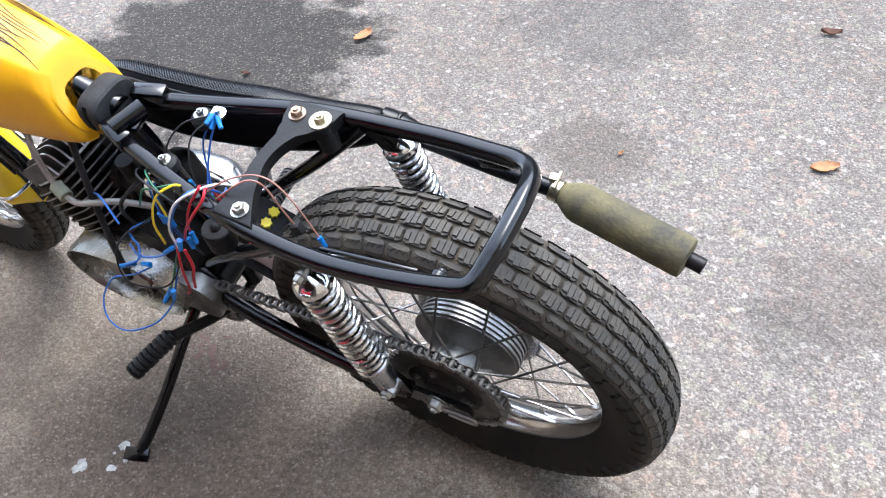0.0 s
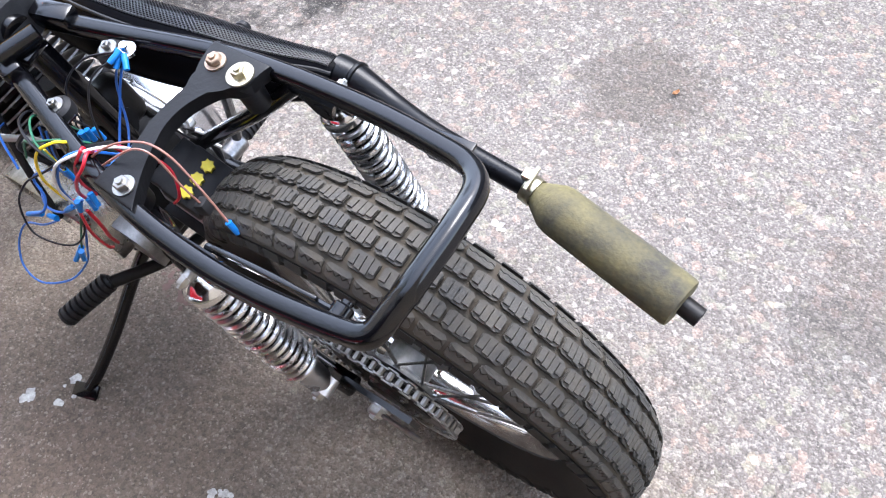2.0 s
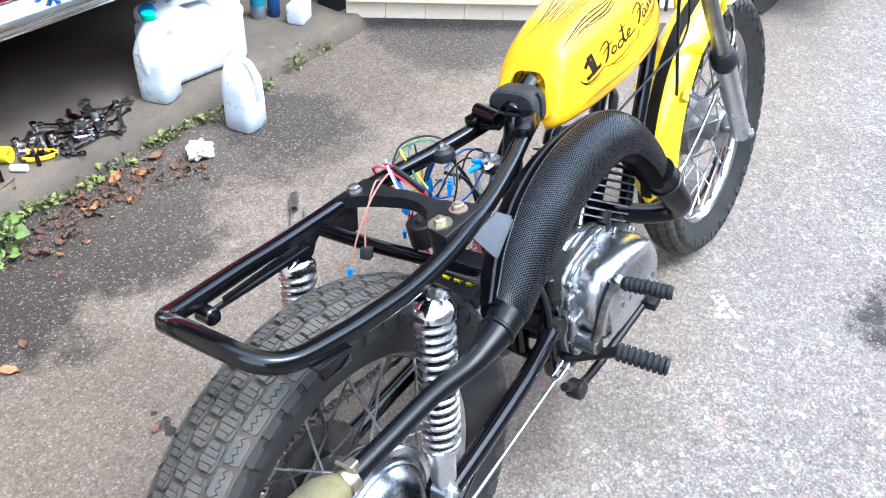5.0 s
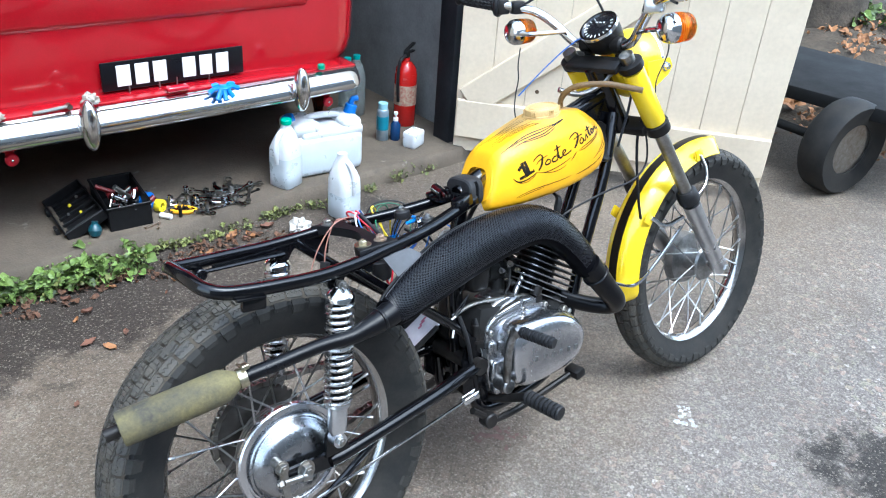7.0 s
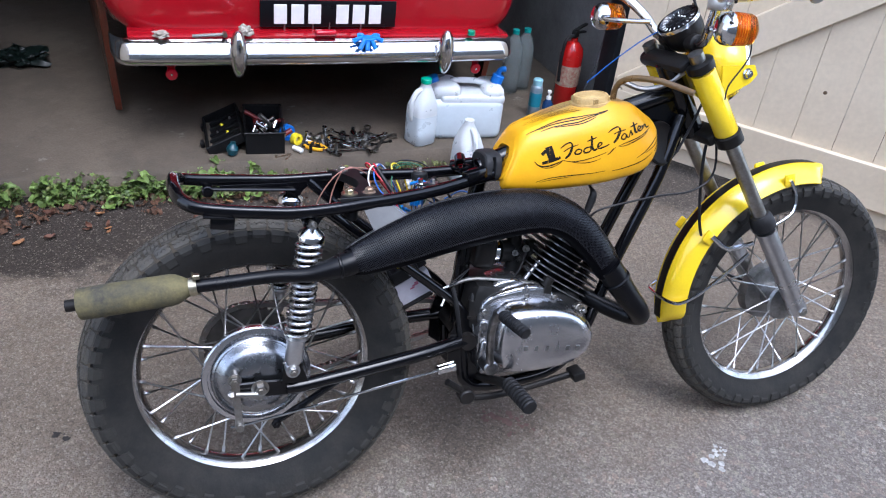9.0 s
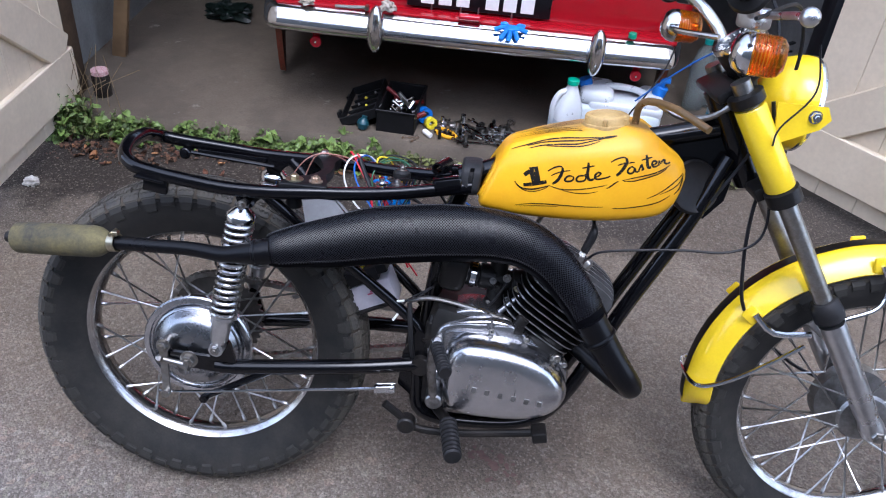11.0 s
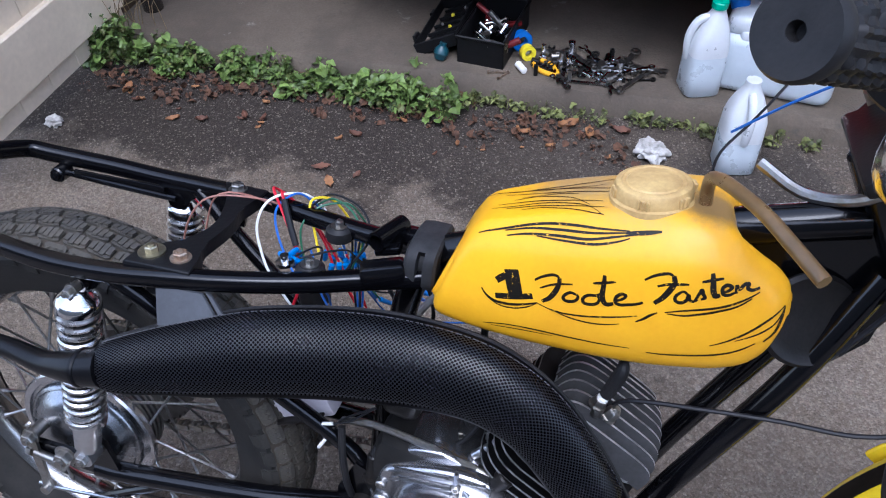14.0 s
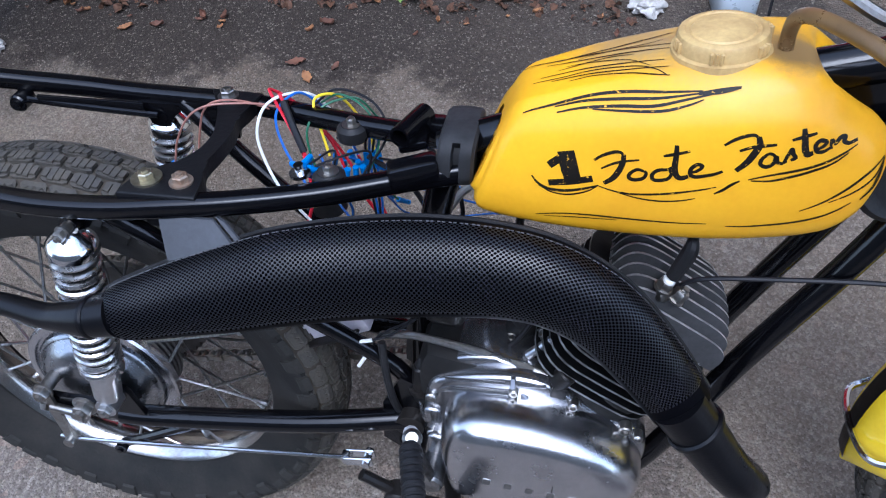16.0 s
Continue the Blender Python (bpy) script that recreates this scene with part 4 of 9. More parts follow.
# swing arm, pivot plates and stays
for s in (-1, 1):
    bm = B()
    tube(bm, [(0.43, 0.07 * s, 0.35), (0.30, 0.088 * s, 0.338), (0.10, 0.096 * s, 0.318), (0.05, 0.096 * s, 0.316)], 0.0145, 14, 4)
    slab(bm, [(0.06, 0.333), (-0.05, 0.338), (-0.055, 0.312), (0.06, 0.302)], 0.092 * s, 0.100 * s, xz)
    slab(bm, [(0.04, 0.33), (0.09, 0.33), (0.078, 0.372), (0.062, 0.385), (0.046, 0.372)], 0.098 * s, 0.106 * s, xz)
    sw = part("swing_arm", bm, BLACK, bike, "black gloss swing arm leg")
    bm = B()
    hexnut(bm, (0.0, 0.10 * s, 0.325), (0, s, 0), 0.0125, 0.012, 0.017)
    part("axle_nut", bm, STEEL, sw, "steel axle nut")
    bm = B()
    slab(bm, [(0.39, 0.30), (0.45, 0.25), (0.47, 0.30), (0.455, 0.40), (0.42, 0.42), (0.395, 0.37)], 0.062 * s, 0.068 * s, xz)
    fpart("pivot_plate", bm)
bm = B()
cyl(bm, (0.43, -0.085, 0.35), (0.43, 0.085, 0.35), 0.018, seg=18)
part("pivot", bm, BLACK_OLD, bike)
# chain adjuster on the left
bm = B()
tube(bm, [(0.0, 0.108, 0.325), (-0.03, 0.108, 0.33), (-0.062, 0.108, 0.33), (-0.066, 0.108, 0.32), (-0.06, 0.108, 0.314), (-0.02, 0.108, 0.313)], 0.003, 8, 3)
part("chain_adjuster", bm, STEEL, bike)
# torque arm and brake rod on the right
bm = B()
tube(bm, [(0.026, -0.094, 0.242), (0.08, -0.099, 0.275), (0.155, -0.1, 0.319)], 0.0068, 10, 2)
hexnut(bm, (0.026, -0.098, 0.242), (0, -1, 0), 0.009, 0.009)
part("torque_arm", bm, BLACK, bike)
bm = B()
tube(bm, [(-0.06, -0.104, 0.252), (-0.02, -0.106, 0.255), (0.15, -0.110, 0.281), (0.352, -0.114, 0.313)], 0.0028, 8, 2)
rod = part("brake_rod", bm, CHROME, bike, "thin bright brake rod")
bm = B()
for o in (-0.006, 0.006):
    box(bm, (0.372, -0.114 + o, 0.3165), (0.036, 0.003, 0.014), (0, -9, 0), bev=0.001, segs=1)
box(bm, (0.355, -0.114, 0.3135), (0.01, 0.013, 0.014), (0, -9, 0), bev=0.002)
cyl(bm, (0.382, -0.126, 0.318), (0.382, -0.102, 0.318), 0.005, seg=10)
part("clevis", bm, CHROME, rod, "bright forked rod end")


# ---- shock absorbers ----
def shock(s):
    top, bot = Vector((0.108, 0.114 * s, 0.645)), Vector((0.060, 0.118 * s, 0.368))
    d = (bot - top).normalized()
    at = lambda h: top + d * h
    L = (bot - top).length
    bm = B()
    lathe(bm, [(0.007, -0.002), (0.012, 0.001), (0.0215, 0.009), (0.0256, 0.014), (0.0262, 0.018), (0.0262, 0.024), (0.0225, 0.027), (0.014, 0.028)], top, d, 24)
    sh = part("shock_absorber", bm, CHROME, bike, "chromed coil-over rear shock absorber")
    bm = B()
    n = 340
    turns = 15
    h0, h1 = 0.029, 0.215
    sx, ux, _ = axes_to(d)
    pts = []
    for k in range(n + 1):
        t = k / n
        a = 2 * math.pi * turns * t
        r = 0.0218
        pts.append((*(at(h0 + (h1 - h0) * t) + (sx * math.cos(a) + ux * math.sin(a)) * r), 0.0040))
    tube(bm, pts, 0.0040, 8, 1)
    part("spring", bm, SPRING_CHROME, sh, "bright chromed coil spring")
    bm = B()
    cyl(bm, at(0.03), at(0.22), 0.0125, seg=16)
    part("damper_rod", bm, BLACK_OLD, sh, "dark damper rod")
    bm = B()
    lathe(bm, [(0.014, 0.208), (0.0215, 0.211), (0.022, 0.217), (0.0175, 0.221), (0.0168, 0.262), (0.012, 0.272), (0.010, L)], top, d, 22)
    cyl(bm, bot - V(0, 0.012, 0), bot + V(0, 0.012, 0), 0.0135, seg=18)
    part("lower_body", bm, ALU, sh, "bare aluminium lower body")
    for p in (top, bot):
        bm = B()
        r_ = 0.0062 if p is top else 0.009
        hexnut(bm, p + V(0, 0.008 * s, 0.006 if p is top else 0), (0, s, 0), r_, 0.009, r_ * 1.3)
        cyl(bm, p - V(0, 0.02 * s, -0.006 if p is top else 0), p + V(0, 0.01 * s, 0.006 if p is top else 0), r_ * 0.95)
        part("bolt", bm, STEEL, sh)


shock(-1)
shock(1)

# ---- exhaust ----
exhaust_line = [(0.165, -0.170, 0.592, 0.024), (0.185, -0.166, 0.595, 0.030), (0.23, -0.150, 0.601, 0.037), (0.28, -0.136, 0.608, 0.043), (0.33, -0.124, 0.617, 0.0465), (0.40, -0.110, 0.624, 0.0475), (0.47, -0.103, 0.630, 0.0465), (0.54, -0.102, 0.632, 0.043), (0.592, -0.105, 0.624, 0.040), (0.640, -0.110, 0.598, 0.037), (0.688, -0.118, 0.547, 0.034), (0.724, -0.123, 0.497, 0.031)]
SEG = 48


def chamber_rings(bm, lift=0.0):
    """Rings of the chamber: a tube flattened on its outer shoulder."""
    rings = tube(bm, exhaust_line, 0.03, SEG, 7, uv=True)
    for ring in rings:
        c = sum((v.co for v in ring), Vector()) / SEG
        out = (ring[3].co - c).normalized()  # towards the outer side
        for v in ring:
            d = v.co - c
            reach = d.dot(out)
            if reach > 0:
                d -= out * (0.40 * reach)
            if d.y > 0:
                d.y *= 1.4
            v.co = c + d * (1 + lift / d.length)
    return rings


bm = B()
chamber_rings(bm)
SMOOTH_VINYL = mat("smooth black vinyl", (0.003, 0.003, 0.004), 0.36, 0, 0.2, 20, 300, 0.12)
SMOOTH_VINYL.node_tree.nodes["Principled BSDF"].inputs["Specular IOR Level"].default_value = 0.03
wrap = part("expansion_chamber", bm, SMOOTH_VINYL, bike, "exhaust chamber wrapped in stitched perforated black vinyl")
# perforated panel on the outer shoulder, a little proud, with a folded hem
bm = B()
rings = chamber_rings(bm, 0.0016)
n = len(rings)
K0, K1 = -3, 14
keep = set()
for i, ring in enumerate(rings):
    if 2 <= i <= n - 4:
        taper = 3 if i < 3 else (1 if i < 5 else 0)
        keep |= {ring[k % SEG] for k in range(K0 + taper, K1 + 1)}
drop = [f for f in bm.faces if not all(v in keep for v in f.verts)]
bmesh.ops.delete(bm, geom=drop, context="FACES")
hem = [e for e in bm.edges if len(e.link_faces) == 1]
pushed = bmesh.ops.extrude_edge_only(bm, edges=hem)
for v in [g for g in pushed["geom"] if isinstance(g, bmesh.types.BMVert)]:
    v.co.z -= 0.002
part("perforated_panel", bm, VINYL, wrap, "perforated black vinyl panel")
bm = B()
base = chamber_rings(bm)
edge_top = [tuple(r[16].co) for r in base]
edge_side = [tuple(r[K1].co) for r in base]
edge_low = [tuple(r[K0 % SEG].co) for r in base[3 : n - 4]]
bm.free()
bm = B()
tube(bm, edge_top, 0.0026, 7, 1)
part("seam", bm, SOFT_RUBBER, wrap, "raised black stitched seam")
bm = B()
tube(bm, edge_low, 0.0016, 6, 1)
part("seam", bm, SOFT_RUBBER, wrap, "raised black stitched seam")
bm = B()
for p_, q_ in zip(edge_side[3 : n - 4], edge_side[4 : n - 3]):
    for j in (0.1, 0.5):
        p = Vector(p_).lerp(Vector(q_), j)
        q = (Vector(q_) - Vector(p_)).normalized()
        tube(bm, [p + V(0, -0.001, 0.002), p + V(0, -0.001, 0.0021) + q * 0.0028], 0.0007, 5, 1)
part("stitches", bm, mat("grey thread", (0.08, 0.08, 0.085), 0.8), wrap, "grey stitches")
bm = B()
tube(bm, [(-0.115, -0.149, 0.569, 0.0118), (-0.05, -0.153, 0.572, 0.0118), (0.03, -0.159, 0.577, 0.012), (0.085, -0.168, 0.577, 0.0135), (0.115, -0.171, 0.582, 0.0165), (0.145, -0.172, 0.588, 0.0205), (0.17, -0.169, 0.593, 0.023)], 0.012, 18, 5)
lathe(bm, [(0.0205, 0), (0.0225, 0.001), (0.0225, 0.004), (0.021, 0.006)], (0.142, -0.172, 0.588), (1, 0, 0.15), 20)
part("stinger", bm, SATIN, bike, "satin black exhaust tail pipe")
bm = B()
tube(bm, [(0.718, -0.122, 0.505, 0.029), (0.745, -0.126, 0.468, 0.027), (0.772, -0.130, 0.431, 0.025), (0.797, -0.131, 0.400, 0.023), (0.812, -0.118, 0.377, 0.0215), (0.803, -0.095, 0.368, 0.02), (0.775, -0.068, 0.374, 0.0195), (0.74, -0.04, 0.39, 0.019), (0.71, -0.02, 0.405, 0.019)], 0.02, 20, 6)
lathe(bm, [(0.0285, 0), (0.031, 0.002), (0.031, 0.006), (0.0285, 0.008)], (0.738, -0.125, 0.477), (0.62, -0.06, -0.78), 22)
part("header_pipe", bm, SATIN, bike, "satin black exhaust header pipe")
bm = B()
m0, m1 = Vector((-0.098, -0.150, 0.570)), Vector((-0.288, -0.118, 0.546))
lathe(bm, [(0.0135, 0), (0.0145, 0.012), (0.019, 0.02), (0.0255, 0.032), (0.0275, 0.042), (0.0275, 0.188), (0.0265, 0.192), (0.0235, 0.193), (0.011, 0.1935)], m0, m1 - m0, 28)
muf = part("muffler", bm, OLIVE, bike, "dusty olive muffler sleeve")
bm = B()
dm = (m1 - m0).normalized()
lathe(bm, [(0.0105, 0.18), (0.0105, 0.214), (0.0085, 0.214), (0.0085, 0.19), (0.0, 0.19)], m0, dm, 18)
part("tip", bm, BLACK_OLD, muf, "dark outlet stub")
bm = B()
lathe(bm, [(0.0150, -0.002), (0.0162, -0.002), (0.0162, 0.011), (0.0150, 0.011)], m0, dm, 24, close_loop=True)
box(bm, (m0 + V(0.0, -0.004, 0.019)), (0.012, 0.012, 0.008), bev=0.001, segs=1)
cyl(bm, m0 + V(-0.005, -0.016, 0.019), m0 + V(-0.005, 0.012, 0.019), 0.0025, seg=8)
part("hose_clamp", bm, CLAMP, muf, "bright worm-drive hose clamp")
# hanger between rail and chamber
bm = B()
slab(bm, [(0.205, 0.668), (0.262, 0.668), (0.296, 0.640), (0.222, 0.622)], 0, 0.003, lambda u, v, a: (u, -0.100 - (0.668 - v) * 0.75 - a, v))
slab(bm, [(0.262, 0.668), (0.272, 0.664), (0.305, 0.638), (0.296, 0.640)], 0, 0.003, lambda u, v, a: (u, -0.094 - (0.668 - v) * 0.75 - a, v))
# colour lifted towards blue-grey for the sky sheen on the bracket
part("exhaust_bracket", bm, mat("sky-lit bracket grey", (0.05, 0.053, 0.06), 0.42, 0, 0.2, 20, 200, 0.2), bike, "dark grey folded exhaust bracket", smooth=False)

# ---- tank: a saddle of two lobes, open below for the backbone and notched at the front ----
# stations of the tank: x, underside, top, half width, half width of the top, tunnel roof, crest, lean of the section
TANK = [
    (0.5125, 0.678, 0.763, 0.049, 0.028, 0.750, 0.764, 0.36),
    (0.5165, 0.669, 0.773, 0.056, 0.035, 0.757, 0.775, 0.36),
    (0.527, 0.662, 0.781, 0.061, 0.040, 0.758, 0.784, 0.34),
    (0.56, 0.658, 0.790, 0.067, 0.043, 0.757, 0.794, 0.22),
    (0.60, 0.657, 0.800, 0.073, 0.045, 0.750, 0.804, 0.08),
    (0.65, 0.659, 0.812, 0.079, 0.047, 0.745, 0.816, 0.0),
    (0.70, 0.662, 0.823, 0.083, 0.050, 0.745, 0.827, 0.0),
    (0.74, 0.667, 0.829, 0.085, 0.052, 0.750, 0.832, 0.0),
    (0.772, 0.673, 0.829, 0.085, 0.054, 0.755, 0.831, 0.0),
    (0.787, 0.676, 0.823, 0.084, 0.055, 0.760, 0.818, 0.0),
    (0.795, 0.678, 0.818, 0.083, 0.055, 0.760, 0.778, 0.0),
    (0.812, 0.684, 0.806, 0.080, 0.053, 0.755, 0.768, 0.0),
    (0.826, 0.694, 0.797, 0.076, 0.051, 0.750, 0.762, 0.0),
    (0.836, 0.707, 0.788, 0.071, 0.050, 0.750, 0.760, 0.0),
    (0.843, 0.728, 0.779, 0.064, 0.048, 0.750, 0.757, 0.0),
    (0.846, 0.746, 0.770, 0.057, 0.047, 0.752, 0.756, 0.0),
]


def tank_ring(x, zb, zt, w, wt, tun, zc, lean):
    """One section: over the right side, the top and the left side, back through the tunnel."""
    h = zt - zb
    half = [(0.032, zb + 0.003), (0.62 * w, zb), (0.90 * w, zb + 0.09 * h), (w, zb + 0.30 * h), (0.975 * w, zb + 0.55 * h), (0.885 * w, zb + 0.77 * h), (wt + 0.30 * (w - wt), zb + 0.90 * h), (wt * 0.86, zt), (min(0.026, wt * 0.62), zt - 0.55 * (zt - zc))]
    tunnel = [(0.018, tun - 0.004), (0.028, tun - 0.02), (0.031, zb + 0.35 * (tun - zb))]
    loop = [(-y, z) for y, z in half] + [(0.0, zc)] + half[::-1] + tunnel[::-1] + [(0.0, tun)] + [(-y, z) for y, z in tunnel]
    n, out = len(loop), []
    for i in range(n):
        p0, p1, p2, p3 = (np.array(loop[(i + k) % n]) for k in (-1, 0, 1, 2))
        for t in (0, 0.25, 0.5, 0.75):
            y, z = 0.5 * (2 * p1 + (p2 - p0) * t + (2 * p0 - 5 * p1 + 4 * p2 - p3) * t * t + (3 * p1 - p0 - 3 * p2 + p3) * t**3)
            out.append((x + lean * (z - 0.70), float(y), float(z)))
    return out


bm = B()
rings = [[bm.verts.new(p) for p in tank_ring(*row)] for row in spread(TANK, 4)]
seg = len(rings[0])
for a, c in zip(rings, rings[1:]):
    for k in range(seg):
        bm.faces.new((a[k], a[(k + 1) % seg], c[(k + 1) % seg], c[k]))
for end, push, zm in ((rings[0], -0.0035, 0.715), (rings[-1], 0.0015, 0.76)):
    inner = [bm.verts.new(p.co.lerp(Vector((p.co.x, math.copysign(0.045, p.co.y), zm)), 0.14) + Vector((push, 0, 0))) for p in end]
    for k in range(seg):
        bm.faces.new((end[k], end[(k + 1) % seg], inner[(k + 1) % seg], inner[k]))
    bm.faces.new(inner)
bmesh.ops.recalc_face_normals(bm, faces=bm.faces)
skin_tree = BVHTree.FromBMesh(bm)
tank = part("fuel_tank", bm, TANK_YELLOW, bike, "yellow moulded fuel tank with hand-painted black lettering", flat_angle=1.1)
bm = B()
cap_o = Vector((0.709, -0.006, 0.8265))
prof = [(0.0415, -0.006), (0.041, 0.001), (0.0375, 0.002), (0.037, 0.0115), (0.0355, 0.0145), (0.033, 0.0158), (0.0305, 0.0158), (0.0295, 0.0145), (0.0265, 0.0142), (0.025, 0.0155), (0.012, 0.0166), (0.0, 0.0168)]
lathe(bm, prof, cap_o, (-0.10, 0, 1), 56)
fcap = part("filler_cap", bm, BEIGE, tank, "grubby beige plastic filler cap")
for k in range(24):
    if k % 4 < 3:
        a = 2 * math.pi * (k // 4) / 6 + 0.11 * (k % 4 - 1) + 0.32
        bm = B()
        box(bm, (cap_o.x + 0.0378 * math.cos(a), cap_o.y + 0.0378 * math.sin(a), cap_o.z + 0.0068 + 0.10 * 0.038 * math.cos(a)), (0.0042, 0.0026, 0.0100), (0, 0, math.degrees(a)), bev=0.0008, segs=1)
        part("grip_rib", bm, BEIGE, fcap, smooth=False)
bm = B()
tube(bm, [(0.757, -0.014, 0.826), (0.755, -0.020, 0.850), (0.755, -0.040, 0.870), (0.764, -0.070, 0.882), (0.790, -0.114, 0.884), (0.812, -0.146, 0.877), (0.834, -0.176, 0.868)], 0.0062, 12, 5)
part("breather_hose", bm, HOSE, tank, "brown translucent breather hose")


# hand-brushed lettering and stripes: lines of (x, z) on the tank's right side or (x, y) on its top
def on_skin(kind, p):
    if kind == "side":
        hit, normal, _, _ = skin_tree.ray_cast(Vector((p[0], -0.3, p[1])), Vector((0, 1, 0)))
    else:
        hit, normal, _, _ = skin_tree.ray_cast(Vector((p[0], p[1], 1.2)), Vector((0, 0, -1)))
    return hit, normal


def brush(bm, kind, width, line, taper):
    """A brush stroke that swells and thins along its line and follows the skin."""
    P = spread([(*p, 0) for p in line], 6)
    n = len(P)
    rims = []
    for i in range(n):
        t = (P[min(i + 1, n - 1)] - P[max(i - 1, 0)])[:2]
        t = t / (np.linalg.norm(t) + 1e-9)
        across = np.array((-t[1], t[0]))
        k = width * 0.5 * (1 - taper + taper * math.sin(math.pi * (0.06 + 0.88 * i / (n - 1))))
        row = []
        for e in (1, 0, -1):
            hit, normal = on_skin(kind, P[i][:2] + across * (k * e))
            if hit is None:
                break
            row.append(bm.verts.new(hit + normal * 0.0006))
        if len(row) == 3:
            rims.append(row)
    for u, v in zip(rims, rims[1:]):
        bm.faces.new((u[0], v[0], v[1], u[1]))
        bm.faces.new((u[1], v[1], v[2], u[2]))


def letter(*strokes):
    bm = B()
    for width, line in strokes:
        brush(bm, "side", width * (1.0 if width > 0.006 else 1.2), line, 0.08 if width > 0.006 else 0.4)
    return part("letter", bm, LETTER_INK, tank, "brushed black enamel letter", smooth=False)


def stripe(kind, width, line):
    bm = B()
    brush(bm, kind, width * 1.35, line, 0.65)
    return part("pinstripe", bm, LETTER_INK, tank, smooth=False)


letter(
    (0.0157, ((0.59, 0.7521), (0.5934, 0.7405), (0.5977, 0.7278))),
    (0.0069, ((0.5766, 0.7365), (0.5816, 0.7413), (0.5871, 0.746))),
    (0.0064, ((0.5771, 0.7197), (0.5965, 0.7248), (0.6148, 0.7311))),
)
letter(
    (0.0024, ((0.6146, 0.7487), (0.6211, 0.754), (0.6299, 0.7586), (0.6358, 0.7591), (0.6385, 0.756))),
    (0.0044, ((0.6383, 0.758), (0.6382, 0.7504), (0.6354, 0.7415), (0.6311, 0.7342), (0.6246, 0.7285))),
    (0.0019, ((0.6209, 0.742), (0.6288, 0.7472), (0.6376, 0.7513), (0.6514, 0.7551))),
)
letter(
    (0.0029, ((0.6576, 0.7452), (0.6506, 0.7462), (0.6452, 0.7416), (0.6447, 0.7377), (0.649, 0.7363), (0.6557, 0.7385), (0.6583, 0.7432), (0.6566, 0.7461))),
)
letter(
    (0.0029, ((0.6783, 0.7525), (0.6742, 0.7498), (0.6676, 0.7483), (0.6632, 0.744), (0.6643, 0.7393), (0.6702, 0.7391), (0.6762, 0.7417), (0.6782, 0.7468), (0.6754, 0.7505))),
)
letter(
    (0.0043, ((0.6791, 0.7719), (0.6799, 0.7629), (0.68, 0.7528), (0.6819, 0.7463), (0.6858, 0.7436), (0.6917, 0.7461))),
    (0.0024, ((0.6699, 0.7614), (0.6788, 0.7642), (0.6901, 0.7682))),
)
letter(
    (0.0029, ((0.693, 0.7495), (0.6983, 0.7523), (0.7015, 0.7568), (0.697, 0.7577), (0.6929, 0.753), (0.6932, 0.7479), (0.6979, 0.7465), (0.7046, 0.7485), (0.7117, 0.751), (0.7176, 0.7544))),
)
letter(
    (0.0024, ((0.7151, 0.7766), (0.7215, 0.7816), (0.7293, 0.7855), (0.7361, 0.7871), (0.7403, 0.7849))),
    (0.0048, ((0.7396, 0.7862), (0.7412, 0.78), (0.7387, 0.7728), (0.734, 0.764), (0.7273, 0.7562))),
    (0.0024, ((0.7272, 0.7734), (0.737, 0.7778), (0.745, 0.7795), (0.7539, 0.7812))),
)
letter(
    (0.0029, ((0.755, 0.7715), (0.7504, 0.7735), (0.7453, 0.7691), (0.7446, 0.7642), (0.7493, 0.7622), (0.7541, 0.7656), (0.7554, 0.7715), (0.7572, 0.7669), (0.7607, 0.7662), (0.7635, 0.7688))),
)
letter(
    (0.0029, ((0.7615, 0.7667), (0.764, 0.7746), (0.7657, 0.7784), (0.7673, 0.7748), (0.7697, 0.7717), (0.7663, 0.7695))),
)
letter(
    (0.0044, ((0.7716, 0.7949), (0.7736, 0.787), (0.7753, 0.779), (0.7778, 0.7749), (0.7817, 0.7763))),
    (0.0024, ((0.7643, 0.7856), (0.7736, 0.7891), (0.7818, 0.7917))),
)
letter(
    (0.0029, ((0.7833, 0.779), (0.7879, 0.7811), (0.7902, 0.7845), (0.7856, 0.786), (0.7825, 0.7826), (0.784, 0.7776), (0.7888, 0.777), (0.7938, 0.7799))),
)
letter(
    (0.003, ((0.7948, 0.7789), (0.7937, 0.7859), (0.797, 0.783), (0.8004, 0.7872), (0.804, 0.7872), (0.8038, 0.784), (0.8081, 0.7822), (0.8144, 0.7841))),
)
stripe("side", 0.0022, ((0.5619, 0.7237), (0.5683, 0.7172), (0.5785, 0.7136), (0.5933, 0.7149), (0.6076, 0.7196), (0.6206, 0.7255)))
stripe("side", 0.0012, ((0.5684, 0.7155), (0.5812, 0.7106), (0.596, 0.7113), (0.6102, 0.7172), (0.6192, 0.7241)))
stripe("side", 0.0015, ((0.6206, 0.7249), (0.6337, 0.7223), (0.6479, 0.722), (0.6662, 0.7246), (0.6861, 0.7295), (0.7033, 0.7348), (0.715, 0.7393)))
stripe("side", 0.0012, ((0.6362, 0.7216), (0.6553, 0.7186), (0.6739, 0.7188), (0.6895, 0.7219), (0.7003, 0.7259)))
stripe("side", 0.002, ((0.7144, 0.7326), (0.7206, 0.7373), (0.7262, 0.743), (0.7319, 0.7474)))
stripe("side", 0.0017, ((0.7381, 0.7492), (0.7521, 0.7544), (0.7681, 0.7593), (0.784, 0.7645), (0.7957, 0.7693), (0.8074, 0.7756), (0.8151, 0.7805)))
